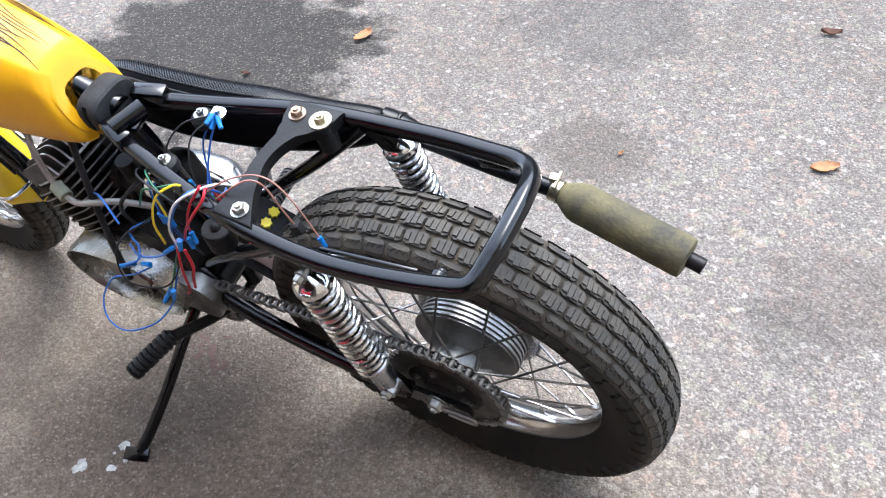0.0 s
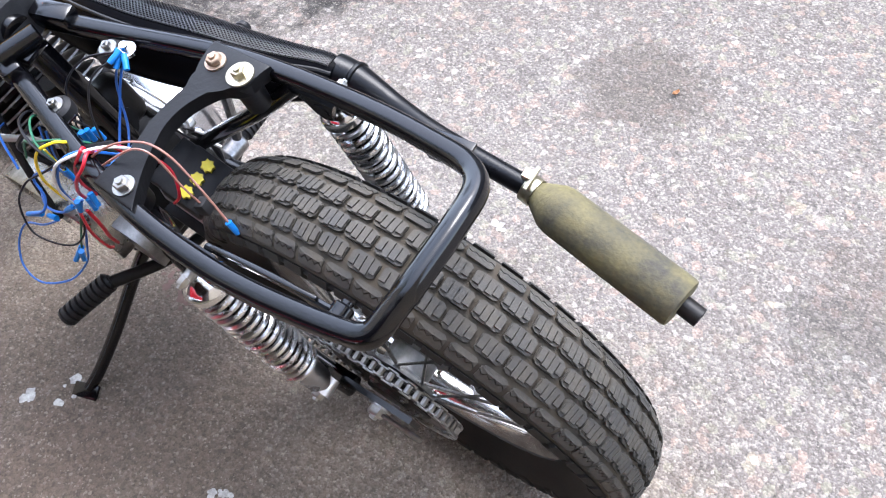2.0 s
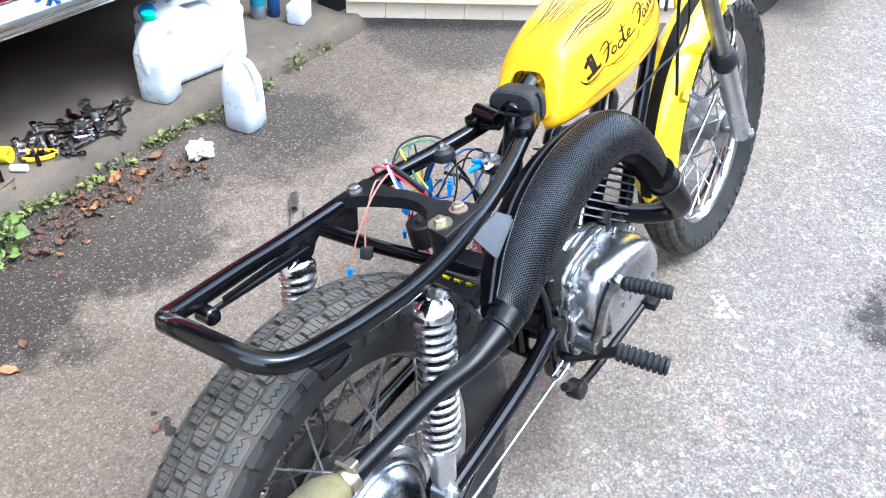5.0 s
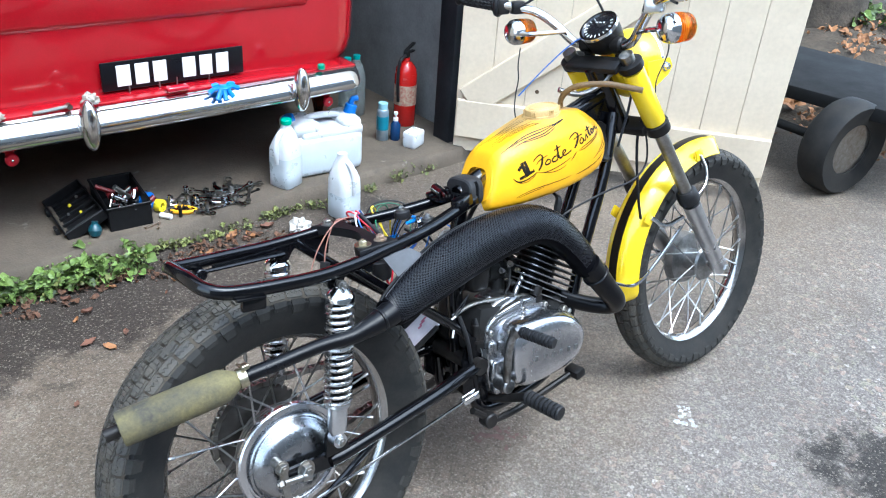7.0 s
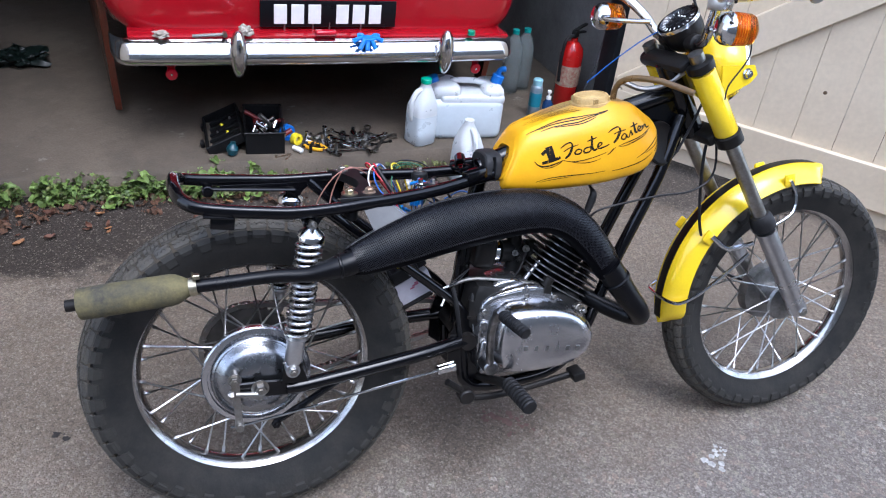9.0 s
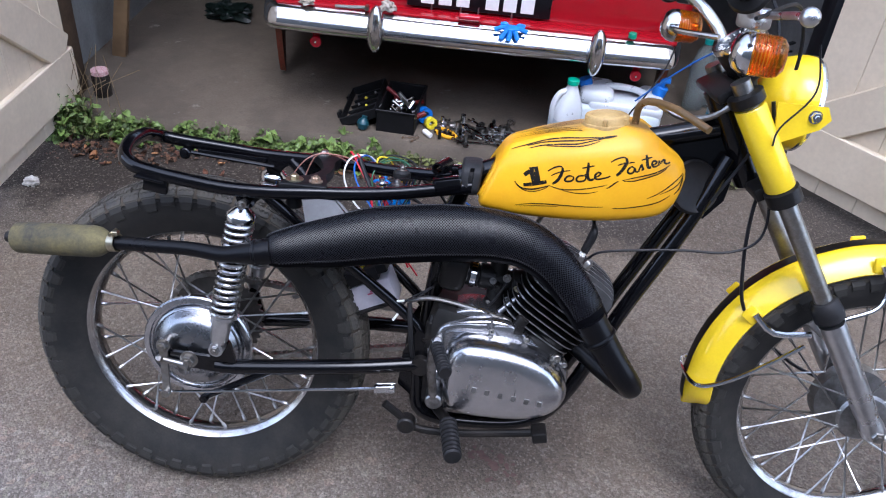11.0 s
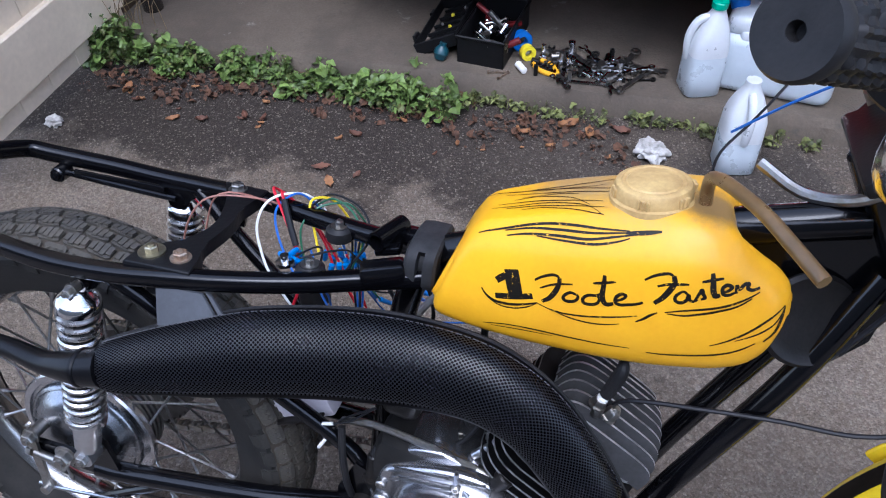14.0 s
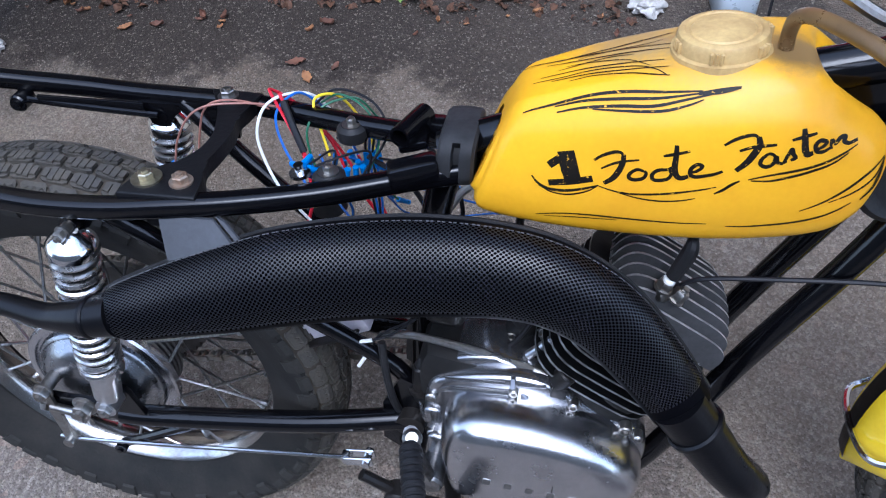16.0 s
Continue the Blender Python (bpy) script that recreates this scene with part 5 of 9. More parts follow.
stripe("side", 0.0017, ((0.7404, 0.7485), (0.7551, 0.75), (0.7691, 0.7548), (0.7848, 0.761), (0.7985, 0.7668), (0.8097, 0.7749)))
stripe("side", 0.0017, ((0.7836, 0.7225), (0.7993, 0.7313), (0.8142, 0.7422), (0.8265, 0.7531), (0.8348, 0.7605), (0.8405, 0.7663)))
stripe("side", 0.0014, ((0.8043, 0.7313), (0.8222, 0.7402), (0.8347, 0.7503), (0.8401, 0.7617)))
stripe("side", 0.0022, ((0.8292, 0.732), (0.8369, 0.7417), (0.8399, 0.7542), (0.8408, 0.7653)))
stripe("side", 0.0017, ((0.7299, 0.6987), (0.7465, 0.7008), (0.774, 0.7072), (0.798, 0.7148), (0.8115, 0.7219), (0.8226, 0.7302)))
stripe("side", 0.0015, ((0.5671, 0.6814), (0.5899, 0.6879), (0.6147, 0.6914), (0.6343, 0.6928), (0.6631, 0.6944), (0.6866, 0.6959), (0.714, 0.6992)))
stripe("side", 0.001, ((0.5749, 0.6811), (0.6051, 0.6862), (0.6394, 0.6902)))
stripe("top", 0.0016, ((0.5505, -0.0429), (0.5741, -0.0437), (0.596, -0.0442), (0.6176, -0.0453), (0.6392, -0.0479), (0.6659, -0.0521), (0.6941, -0.0551)))
stripe("top", 0.0014, ((0.5774, -0.0454), (0.6021, -0.0471), (0.6296, -0.0507), (0.6615, -0.0549), (0.6919, -0.0561)))
stripe("top", 0.0014, ((0.5796, -0.0493), (0.6005, -0.0508), (0.6307, -0.0548), (0.6575, -0.0586), (0.6825, -0.0582), (0.702, -0.0574)))
stripe("top", 0.0012, ((0.6092, -0.0531), (0.637, -0.0584), (0.6635, -0.062), (0.6834, -0.0614), (0.6953, -0.0596)))
stripe("top", 0.0023, ((0.6909, -0.0561), (0.7067, -0.0564), (0.7221, -0.0558)))
stripe("top", 0.0011, ((0.5558, -0.0128), (0.5801, -0.0156), (0.6035, -0.0164), (0.6264, -0.0195), (0.6487, -0.026), (0.6651, -0.0407)))
stripe("top", 0.0011, ((0.5877, -0.0242), (0.6084, -0.0251), (0.631, -0.0303), (0.653, -0.0378), (0.6681, -0.0417)))
stripe("top", 0.0011, ((0.5768, -0.0032), (0.5982, -0.0023), (0.6215, -0.0016), (0.6398, -0.0044)))
stripe("top", 0.0009, ((0.5838, 0.0008), (0.6123, -0.0052), (0.6353, -0.0117), (0.6531, -0.0257)))
stripe("top", 0.0013, ((0.5448, 0.0257), (0.5781, 0.0157), (0.6165, 0.0153), (0.6493, 0.0207), (0.6702, 0.0268)))
for y0, y1, y2, x0, x1 in ((0.021, 0.013, 0.004, 0.556, 0.672), (0.012, 0.004, -0.003, 0.566, 0.668), (-0.008, -0.011, -0.020, 0.562, 0.664), (-0.018, -0.021, -0.031, 0.572, 0.667)):
    stripe("top", 0.0012, ((x0, y0), (x0 * 0.66 + x1 * 0.34, y1), (x0 * 0.33 + x1 * 0.67, (y1 + y2) / 2), (x1, y2)))
stripe("top", 0.0007, ((0.593, 0.0081), (0.6213, 0.0104), (0.649, 0.0109), (0.6628, 0.0145)))
# rubber strap behind the tank: a thick ring with a slot on each side
bm = B()
prof = [(0.0, -0.006), (0.0, 0.0), (0.003, 0.003), (0.012, 0.004), (0.014, 0.0035), (0.015, 0.0), (0.021, 0.0), (0.022, 0.0035), (0.024, 0.004), (0.033, 0.003), (0.036, 0.0), (0.036, -0.006)]
loop = []
for i, (dx, lift) in enumerate(prof):
    ring = []
    for k in range(48):
        q = 2 * math.pi * k / 48
        slot = 4 <= i <= 7 and (abs(math.sin(q)) < 0.62)
        r = lift - (0.006 if slot and i in (5, 6) else 0.0)
        if not slot and 4 <= i <= 7:
            r = 0.004
        c, z = math.cos(q), math.sin(q)
        hy, hz = 0.037 + r, 0.026 + r
        ring.append(bm.verts.new((0.469 + dx + 0.10 * hz * z, hy * math.copysign(abs(c) ** 0.62, c), 0.705 + hz * math.copysign(abs(z) ** 0.62, z))))
    loop.append(ring)
for a_, c_ in zip(loop, loop[1:]):
    for k in range(48):
        bm.faces.new((a_[k], a_[(k + 1) % 48], c_[(k + 1) % 48], c_[k]))
bm.faces.new(loop[0])
bm.faces.new(loop[-1][::-1])
part("rubber_strap", bm, mat("perished grey rubber", (0.03, 0.03, 0.031), 0.6, 0, 0.25, 40, 220, 0.4, color2=(0.015, 0.015, 0.016)), bike, "slotted black rubber ring behind the tank")

# ---- fork, bars and lamp ----
FD = Vector((-0.635, 0, 1.0)).normalized()  # up the fork legs
AX = Vector((1.281, 0, 0.318))


def leg(z):
    return AX + FD * ((z - AX.z) / FD.z)


for s in (-1, 1):
    off = V(0, 0.083 * s, 0)
    bm = B()
    lathe(bm, [(0.016, -0.016), (0.022, -0.006), (0.023, 0.01), (0.0195, 0.03), (0.0215, 0.05), (0.0225, 0.24), (0.0225, 0.25)], AX + off, FD, 24)
    lg = part("fork_leg", bm, ALU, bike, "grey aluminium fork slider leg")
    bm = B()
    L0 = (leg(0.548) - AX).length
    lathe(bm, [(0.022, 0), (0.0265, 0.004), (0.0275, 0.018), (0.0255, 0.034), (0.0205, 0.042), (0.018, 0.043)], leg(0.535) + off, FD, 24)
    part("dust_seal", bm, SOFT_RUBBER, lg, "black rubber dust seal")
    bm = B()
    cyl(bm, leg(0.54) + off, leg(0.93) + off, 0.0158, seg=20)
    part("stanchion", bm, STEEL, lg, "dull steel fork tube")
    bm = B()
    lathe(bm, [(0.0245, 0), (0.0255, 0.002), (0.0255, (leg(0.89) - leg(0.765)).length), (0.024, (leg(0.892) - leg(0.765)).length)], leg(0.765) + off, FD, 24)
    if s < 0:
        slab(bm, [(0.955, 0.905), (1.035, 0.905), (1.045, 0.885), (1.03, 0.868), (0.965, 0.838)], off.y * 1.10 - 0.002, off.y * 1.10 + 0.002, xz)
    else:
        slab(bm, [(0.955, 0.905), (1.035, 0.905), (1.045, 0.885), (1.03, 0.868), (0.965, 0.838)], off.y * 1.10 - 0.002, off.y * 1.10 + 0.002, xz)
    part("fork_shroud", bm, YELLOW, lg, "yellow fork shroud with lamp ear")
    bm = B()
    hexnut(bm, (1.018, 0.093 * s, 0.888), (0, s, 0), 0.009, 0.008, 0.011)
    part("lamp_bolt", bm, CHROME, lg)
    bm = B()
    hexnut(bm, AX + V(0, 0.098 * s, 0), (0, s, 0), 0.012, 0.010, 0.015)
    cyl(bm, AX + V(0, 0.04 * s, 0), AX + V(0, 0.1 * s, 0), 0.0075)
    part("axle_nut", bm, STEEL, lg)
lo_c, up_c = leg(0.752), leg(0.905)
for c, w in ((lo_c, 0.03), (up_c, 0.022)):
    bm = B()
    for s in (-1, 1):
        lathe(bm, [(0.024, -w / 2), (0.029, -w / 2 + 0.003), (0.029, w / 2 - 0.003), (0.024, w / 2)], c + V(0, 0.083 * s, 0), FD, 22)
    box(bm, c + V(-0.022, 0, 0), (0.045, 0.15, w * 0.8), (0, -32, 0), bev=0.006)
    part("fork_clamp", bm, BLACK_OLD, bike, "black fork clamp")
# headlamp
bm = B()
hl = Vector((1.008, 0.0, 0.892))
ld = Vector((1, 0, -0.12))
lathe(bm, [(0.0, -0.060), (0.03, -0.057), (0.054, -0.045), (0.070, -0.026), (0.078, -0.006), (0.080, 0.008), (0.080, 0.016), (0.077, 0.018)], hl, ld, 36)
lampb = part("headlamp", bm, YELLOW, bike, "yellow bowl headlamp")
bm = B()
lathe(bm, [(0.080, 0.015), (0.0815, 0.018), (0.080, 0.023), (0.074, 0.025)], hl, ld, 36, close_loop=True)
part("lamp_rim", bm, CHROME, lampb)
bm = B()
lathe(bm, [(0.075, 0.020), (0.056, 0.028), (0.03, 0.033), (0.0, 0.035)], hl, ld, 30)
part("lens", bm, mat("lamp glass", (0.9, 0.9, 0.9), 0.08, 0, 0.05, trans=0.7), lampb)
# handlebar
bar = [(0.79, 0.335, 1.062), (0.845, 0.22, 1.035), (0.872, 0.165, 1.02), (0.90, 0.125, 0.985), (0.912, 0.085, 0.95), (0.915, 0.045, 0.945), (0.915, 0, 0.945)]
bar_r = [(0.740, -0.392, 1.104), (0.811, -0.303, 1.075), (0.853, -0.195, 1.044), (0.885, -0.135, 1.0), (0.906, -0.09, 0.955), (0.915, -0.045, 0.945)]
bm = B()
tube(bm, bar + bar_r[::-1], 0.0108, 14, 5)
hbar = part("handlebar", bm, CHROME, bike, "chromed high handlebar")
for pts in ((bar[0], bar[1]), (bar_r[0], bar_r[1])):
    o, e = Vector(pts[0]), Vector(pts[1])
    d = (e - o).normalized()
    L = 0.118 if pts[0][1] < 0 else 0.11
    bm = B()
    prof = [(0.0, 0.004), (0.0035, 0.004), (0.004, -0.003), (0.0175, -0.004), (0.0190, -0.001), (0.0187, 0.004), (0.0155, 0.008)]
    for k in range(9):
        h = 0.012 + 0.0095 * k
        prof += [(0.0150, h), (0.0162, h + 0.002), (0.0162, h + 0.006), (0.0150, h + 0.008)]
    prof += [(0.0165, L - 0.016), (0.027, L - 0.011), (0.0295, L - 0.005), (0.028, L)]
    lathe(bm, prof, o - d * 0.006, d, 56)
    s_, u_, _ = axes_to(d)
    for v in bm.verts:
        along_ = (v.co - o).dot(d)
        out_ = v.co - o - d * along_
        if 0.006 < along_ < L - 0.024:
            v.co += out_ * (0.10 if math.cos(14 * math.atan2(out_.dot(u_), out_.dot(s_))) > 0 else -0.02)
    part("grip", bm, SOFT_RUBBER, hbar, "ribbed black rubber grip with flanges")
bm = B()
o, e = Vector(bar_r[2]), Vector(bar_r[3])
box(bm, o.lerp(e, 0.2), (0.034, 0.04, 0.03), (0, 0, 30), bev=0.006)
tube(bm, [o + V(0.01, 0.01, -0.004), o + V(0.022, -0.03, 0.0), o + V(0.022, -0.10, 0.008), o + V(0.005, -0.18, 0.012), (0.837, -0.43, 1.062)], 0.0055, 8, 4)
ball(bm, (0.837, -0.438, 1.062), 0.0115)
part("brake_lever", bm, ALU, hbar, "polished brake lever with ball end")
bm = B()
o = Vector(bar[1])
box(bm, o + V(0.01, -0.01, -0.003), (0.032, 0.04, 0.03), (0, 0, -28), bev=0.006)
box(bm, o + V(-0.01, 0.02, 0.0), (0.028, 0.026, 0.034), (0, 0, -28), bev=0.004)
tube(bm, [o + V(0.03, -0.02, -0.005), o + V(0.05, 0.03, -0.012), o + V(0.03, 0.09, -0.015)], 0.005, 8, 4)
part("clutch_lever", bm, BLACK_OLD, hbar, "black lever perch and switch")
for s in (-1, 1):
    bm = B()
    cyl(bm, (0.915, 0.045 * s - 0.014, 0.945), (0.915, 0.045 * s + 0.014, 0.945), 0.019, soft=0.003)
    cyl(bm, (0.915, 0.045 * s, 0.945), (0.925, 0.045 * s, 0.905), 0.012)
    part("bar_clamp", bm, BLACK_OLD, hbar)
# speedometer
bm = B()
so, sd = Vector((0.902, 0.0, 0.985)), Vector((-0.62, 0, 0.78)).normalized()
lathe(bm, [(0.0, -0.062), (0.028, -0.06), (0.04, -0.045), (0.043, -0.02), (0.043, -0.002)], so, sd, 32)
sp = part("speedometer", bm, BLACK_OLD, bike, "round black speedometer with chromed rim")
bm = B()
lathe(bm, [(0.041, -0.004), (0.0455, -0.004), (0.0465, 0.0), (0.045, 0.005), (0.040, 0.005)], so, sd, 36, close_loop=True)
part("bezel", bm, CHROME, sp)
bm = B()
lathe(bm, [(0.041, -0.001), (0.0, 0.0)], so, sd, 32)
part("dial", bm, mat("black dial", (0.01, 0.01, 0.012), 0.25, 0, 0.1, coat=0.6), sp)
bm = B()
s_, u_, _ = axes_to(sd)
for k in range(15):
    a = radians(-40 + 260 * k / 14)
    q = s_ * math.cos(a) + u_ * math.sin(a)
    p = so + sd * 0.0022 + q * 0.032
    tube(bm, [p - q * 0.004, p + q * 0.003], 0.0011, 4, 1)
for dx in (-0.01, 0, 0.01):
    tube(bm, [so + sd * 0.0022 + s_ * dx - u_ * 0.012, so + sd * 0.0022 + s_ * (dx + 0.005) - u_ * 0.012], 0.0016, 4, 1)
part("dial_marks", bm, PLUGWHITE, sp, "white dial marks")


# turn signals
def signal(p, s):
    p = Vector(p)
    d = Vector((1, -0.30 if s < 0 else -0.05, -0.02)).normalized()
    p = p - d * 0.012
    bm = B()
    lathe(bm, [(0.0, -0.023), (0.012, -0.0215), (0.0225, -0.016), (0.0285, -0.007), (0.0305, 0.002), (0.0305, 0.006), (0.029, 0.007)], p, d, 30)
    tube(bm, [p - d * 0.012, p + V(0.004, -0.05 * s, -0.004), (0.895, (0.09 if s > 0 else -0.11), 0.975)], 0.0055, 10, 3)
    sg = part("turn_signal", bm, CHROME, bike, "chromed turn signal with amber lens")
    bm = B()
    prof = [(0.0292, 0.005), (0.0292, 0.010), (0.0286, 0.034), (0.026, 0.045), (0.018, 0.051), (0.0, 0.053)]
    lathe(bm, prof, p, d, 30)
    part("lens", bm, AMBER, sg, "ribbed amber lens")
    for k in range(7):
        h = 0.010 + 0.0046 * k
        bm = B()
        lathe(bm, [(0.0286 - 0.0001 * k, h), (0.0302 - 0.0003 * k, h + 0.001), (0.0302 - 0.0003 * k, h + 0.0018), (0.0286 - 0.0001 * k, h + 0.0028)], p, d, 30, close_loop=True)
        part("lens_rib", bm, AMBER, sg)
    bm = B()
    ball(bm, p + d * 0.022, 0.011, 12)
    part("bulb", bm, mat("amber bulb", (0.8, 0.5, 0.2), 0.2, 0, 0.05), sg)


signal((0.856, -0.234, 0.992), -1)
signal((0.848, 0.200, 0.977), 1)

# front mudguard with its wire stays
FC = Vector((1.274, 0, 0.322))
bm = B()
rows_ = []
for k in range(43):
    a = radians(77 + (186 - 77) * k / 42)
    R_ = 0.302 + 0.016 * math.sin(radians(k / 42 * 180)) + 0.012 * max(0, 1 - k / 14)
    wfac = min(1.0, 0.45 + k / 4.0, math.sqrt(0.05 + (42 - k) / 2.6))
    ring = []
    for v in np.linspace(-1, 1, 15):
        y = 0.053 * wfac * v
        r = R_ + 0.026 - 0.040 * abs(v) ** 2.6
        ring.append((FC.x + r * math.cos(a), y, FC.z + r * math.sin(a)))
    rows_.append(ring)
for inner in (0, 1):
    grid = []
    for k, ring in enumerate(rows_):
        a = radians(77 + (186 - 77) * k / 42)
        grid.append([bm.verts.new((x - inner * 0.0025 * math.cos(a), y * (1 - 0.03 * inner), z - inner * 0.0025 * math.sin(a))) for x, y, z in ring])
    if inner == 0:
        outer = grid
    for a_, c_ in zip(grid, grid[1:]):
        for j in range(14):
            bm.faces.new((a_[j], a_[j + 1], c_[j + 1], c_[j]))
for k in range(42):
    for j in (0, 14):
        bm.faces.new((outer[k][j], outer[k + 1][j], grid[k + 1][j], grid[k][j]))
for k in (0, 42):
    for j in range(14):
        bm.faces.new((outer[k][j], outer[k][j + 1], grid[k][j + 1], grid[k][j]))
for sgn in (-1, 1):
    for a in (100, 143):
        q = radians(a)
        box(bm, (FC.x + 0.318 * math.cos(q), 0.052 * sgn, FC.z + 0.318 * math.sin(q)), (0.028, 0.008, 0.03), (0, -a + 90, 0), bev=0.004)
guard = part("front_mudguard", bm, YELLOW, bike, "yellow steel front mudguard with a black centre stripe")
bm = B()
strip = []
for k in range(2, 42):
    a = radians(77 + (186 - 77) * k / 42)
    R_ = 0.302 + 0.016 * math.sin(radians(k / 42 * 180)) + 0.012 * max(0, 1 - k / 14) + 0.0268
    strip.append([bm.verts.new((FC.x + (R_ - (0.0006 if abs(y) > 0.005 else 0)) * math.cos(a), y, FC.z + (R_ - (0.0006 if abs(y) > 0.005 else 0)) * math.sin(a))) for y in (-0.0125, -0.004, 0.004, 0.0125)])
for a_, c_ in zip(strip, strip[1:]):
    for j in range(3):
        bm.faces.new((a_[j], a_[j + 1], c_[j + 1], c_[j]))
part("stripe", bm, INK, guard, "black painted stripe")
for s in (-1, 1):
    bm = B()
    q = radians(100)
    tube(bm, [(FC.x + 0.318 * math.cos(q), 0.056 * s, FC.z + 0.318 * math.sin(q)), (1.235, 0.062 * s, 0.60), (1.225, 0.07 * s, 0.56), (1.17, 0.078 * s, 0.535)], 0.0042, 8, 4)
    q = radians(142)
    tube(bm, [(FC.x + 0.318 * math.cos(q), 0.056 * s, FC.z + 0.318 * math.sin(q)), (1.06, 0.07 * s, 0.49), (1.12, 0.08 * s, 0.50)], 0.006, 8, 3)
    part("mudguard_stay", bm, CHROME, guard, "bright wire stay")
bm = B()
tube(bm, [(1.115, -0.078, 0.475), (1.06, -0.072, 0.425), (1.01, -0.066, 0.385), (0.968, -0.06, 0.362), (0.946, -0.045, 0.358), (0.938, 0, 0.36), (0.946, 0.045, 0.358), (0.968, 0.06, 0.362), (1.01, 0.066, 0.385), (1.115, 0.078, 0.475)], 0.0042, 8, 5)
part("mudguard_stay", bm, CHROME, guard, "bright wire hoop stay")

# ---- engine ----
bm = B()
box(bm, (0.57, 0.0, 0.36), (0.25, 0.16, 0.17), bev=0.03, segs=3)
box(bm, (0.50, 0.0, 0.41), (0.13, 0.15, 0.11), (0, 12, 0), bev=0.02, segs=2)
eng = part("engine", bm, DARK_CAST, bike, "single-cylinder air-cooled engine with polished cases")


def rounded(cx, cz, a, b, n, turn=0.0, k=48):
    out = []
    for i in range(k):
        q = 2 * math.pi * i / k
        u = a * math.copysign(abs(math.cos(q)) ** (2 / n), math.cos(q))
        v = b * math.copysign(abs(math.sin(q)) ** (2 / n), math.sin(q))
        ct, st = math.cos(radians(turn)), math.sin(radians(turn))
        out.append((cx + u * ct - v * st, cz + u * st + v * ct))
    return out


def cover(outline, layers):
    """A cast cover: the outline shrunk layer by layer: (scale, y)."""
    bm = B()
    cx, cz = np.mean([p[0] for p in outline]), np.mean([p[1] for p in outline])
    rings = [[bm.verts.new((cx + (x - cx) * s, y, cz + (z - cz) * s)) for x, z in outline] for s, y in layers]
    n = len(outline)
    for a, c in zip(rings, rings[1:]):
        for k in range(n):
            bm.faces.new((a[k], a[(k + 1) % n], c[(k + 1) % n], c[k]))
    bm.faces.new(rings[0])
    bm.faces.new(rings[-1])
    return bm


def rounded_line(pts, steps=5):
    return [tuple(p[:2]) for p in spread([(x, z, 0) for x, z in pts + pts[:1]], steps)][:-1]


inner_line = rounded_line([(0.450, 0.30), (0.447, 0.36), (0.452, 0.415), (0.462, 0.440), (0.485, 0.452), (0.54, 0.463), (0.585, 0.460), (0.614, 0.443), (0.65, 0.415), (0.692, 0.392), (0.706, 0.36), (0.698, 0.32), (0.662, 0.285), (0.60, 0.268), (0.50, 0.261), (0.460, 0.272)])
case_alloy = mat("worn grey case alloy", (0.50, 0.50, 0.515), 0.24, 0.95, 0.12, 9, 200, 0.15, 0.001, color2=(0.27, 0.27, 0.275))
part("case_cover", cover(inner_line, [(1, -0.05), (1, -0.072), (0.99, -0.079), (0.965, -0.083), (0.93, -0.0845), (0.8, -0.0855)]), case_alloy, eng, "worn grey alloy inner case", flat_angle=0.8)
upper_line = rounded_line([(0.460, 0.41), (0.466, 0.447), (0.488, 0.469), (0.525, 0.476), (0.552, 0.470), (0.580, 0.456), (0.62, 0.430), (0.66, 0.405), (0.66, 0.36), (0.56, 0.35), (0.48, 0.36)])
part("upper_case", cover(upper_line, [(1, -0.005), (1, -0.048), (0.985, -0.058), (0.955, -0.065), (0.9, -0.068)]), case_alloy, eng, "grey alloy upper crankcase", flat_angle=0.8)
outline = rounded_line([(0.482, 0.300), (0.473, 0.35), (0.478, 0.406), (0.503, 0.433), (0.56, 0.436), (0.626, 0.424), (0.675, 0.397), (0.702, 0.353), (0.691, 0.314), (0.645, 0.289), (0.57, 0.283), (0.51, 0.286)])
cov = part("engine_cover", cover(outline, [(1.0, -0.080), (0.998, -0.106), (0.985, -0.1145), (0.96, -0.1225), (0.925, -0.130), (0.88, -0.1355), (0.82, -0.1395), (0.72, -0.1425), (0.55, -0.1443), (0.3, -0.1452), (0.1, -0.1455)]), COVER_ALU, eng, "polished aluminium side cover with worn scratches", flat_angle=0.9)
for k in range(6):
    bm = B()
    box(bm, (0.532 + 0.024 * k, -0.1448, 0.352 - 0.0032 * k), (0.009, 0.0014, 0.011), (0, 8, 0), bev=0.0004, segs=1)
    part("cast_mark", bm, CAST, cov, "small raised mark", smooth=False)
bm = B()
tube(bm, [(0.6085, -0.1355, 0.405), (0.6065, -0.1437, 0.37), (0.604, -0.1440, 0.335), (0.601, -0.1375, 0.302)], 0.0009, 6, 4)
part("seam", bm, DARK_CAST, cov, "fine dark parting line")
for x, y, z, r in ((0.619, -0.1335, 0.397, 0.0085), (0.690, -0.1235, 0.352, 0.005), (0.497, -0.1275, 0.31, 0.006), (0.602, -0.132, 0.300, 0.005)):
    bm = B()
    lathe(bm, [(r, -0.006), (r, 0.002), (r * 0.85, 0.0035), (r * 0.6, 0.003), (r * 0.55, 0.0), (0, 0.0)], (x, y, z), (0, -1, 0), 18)
    part("screw", bm, STEEL, cov)
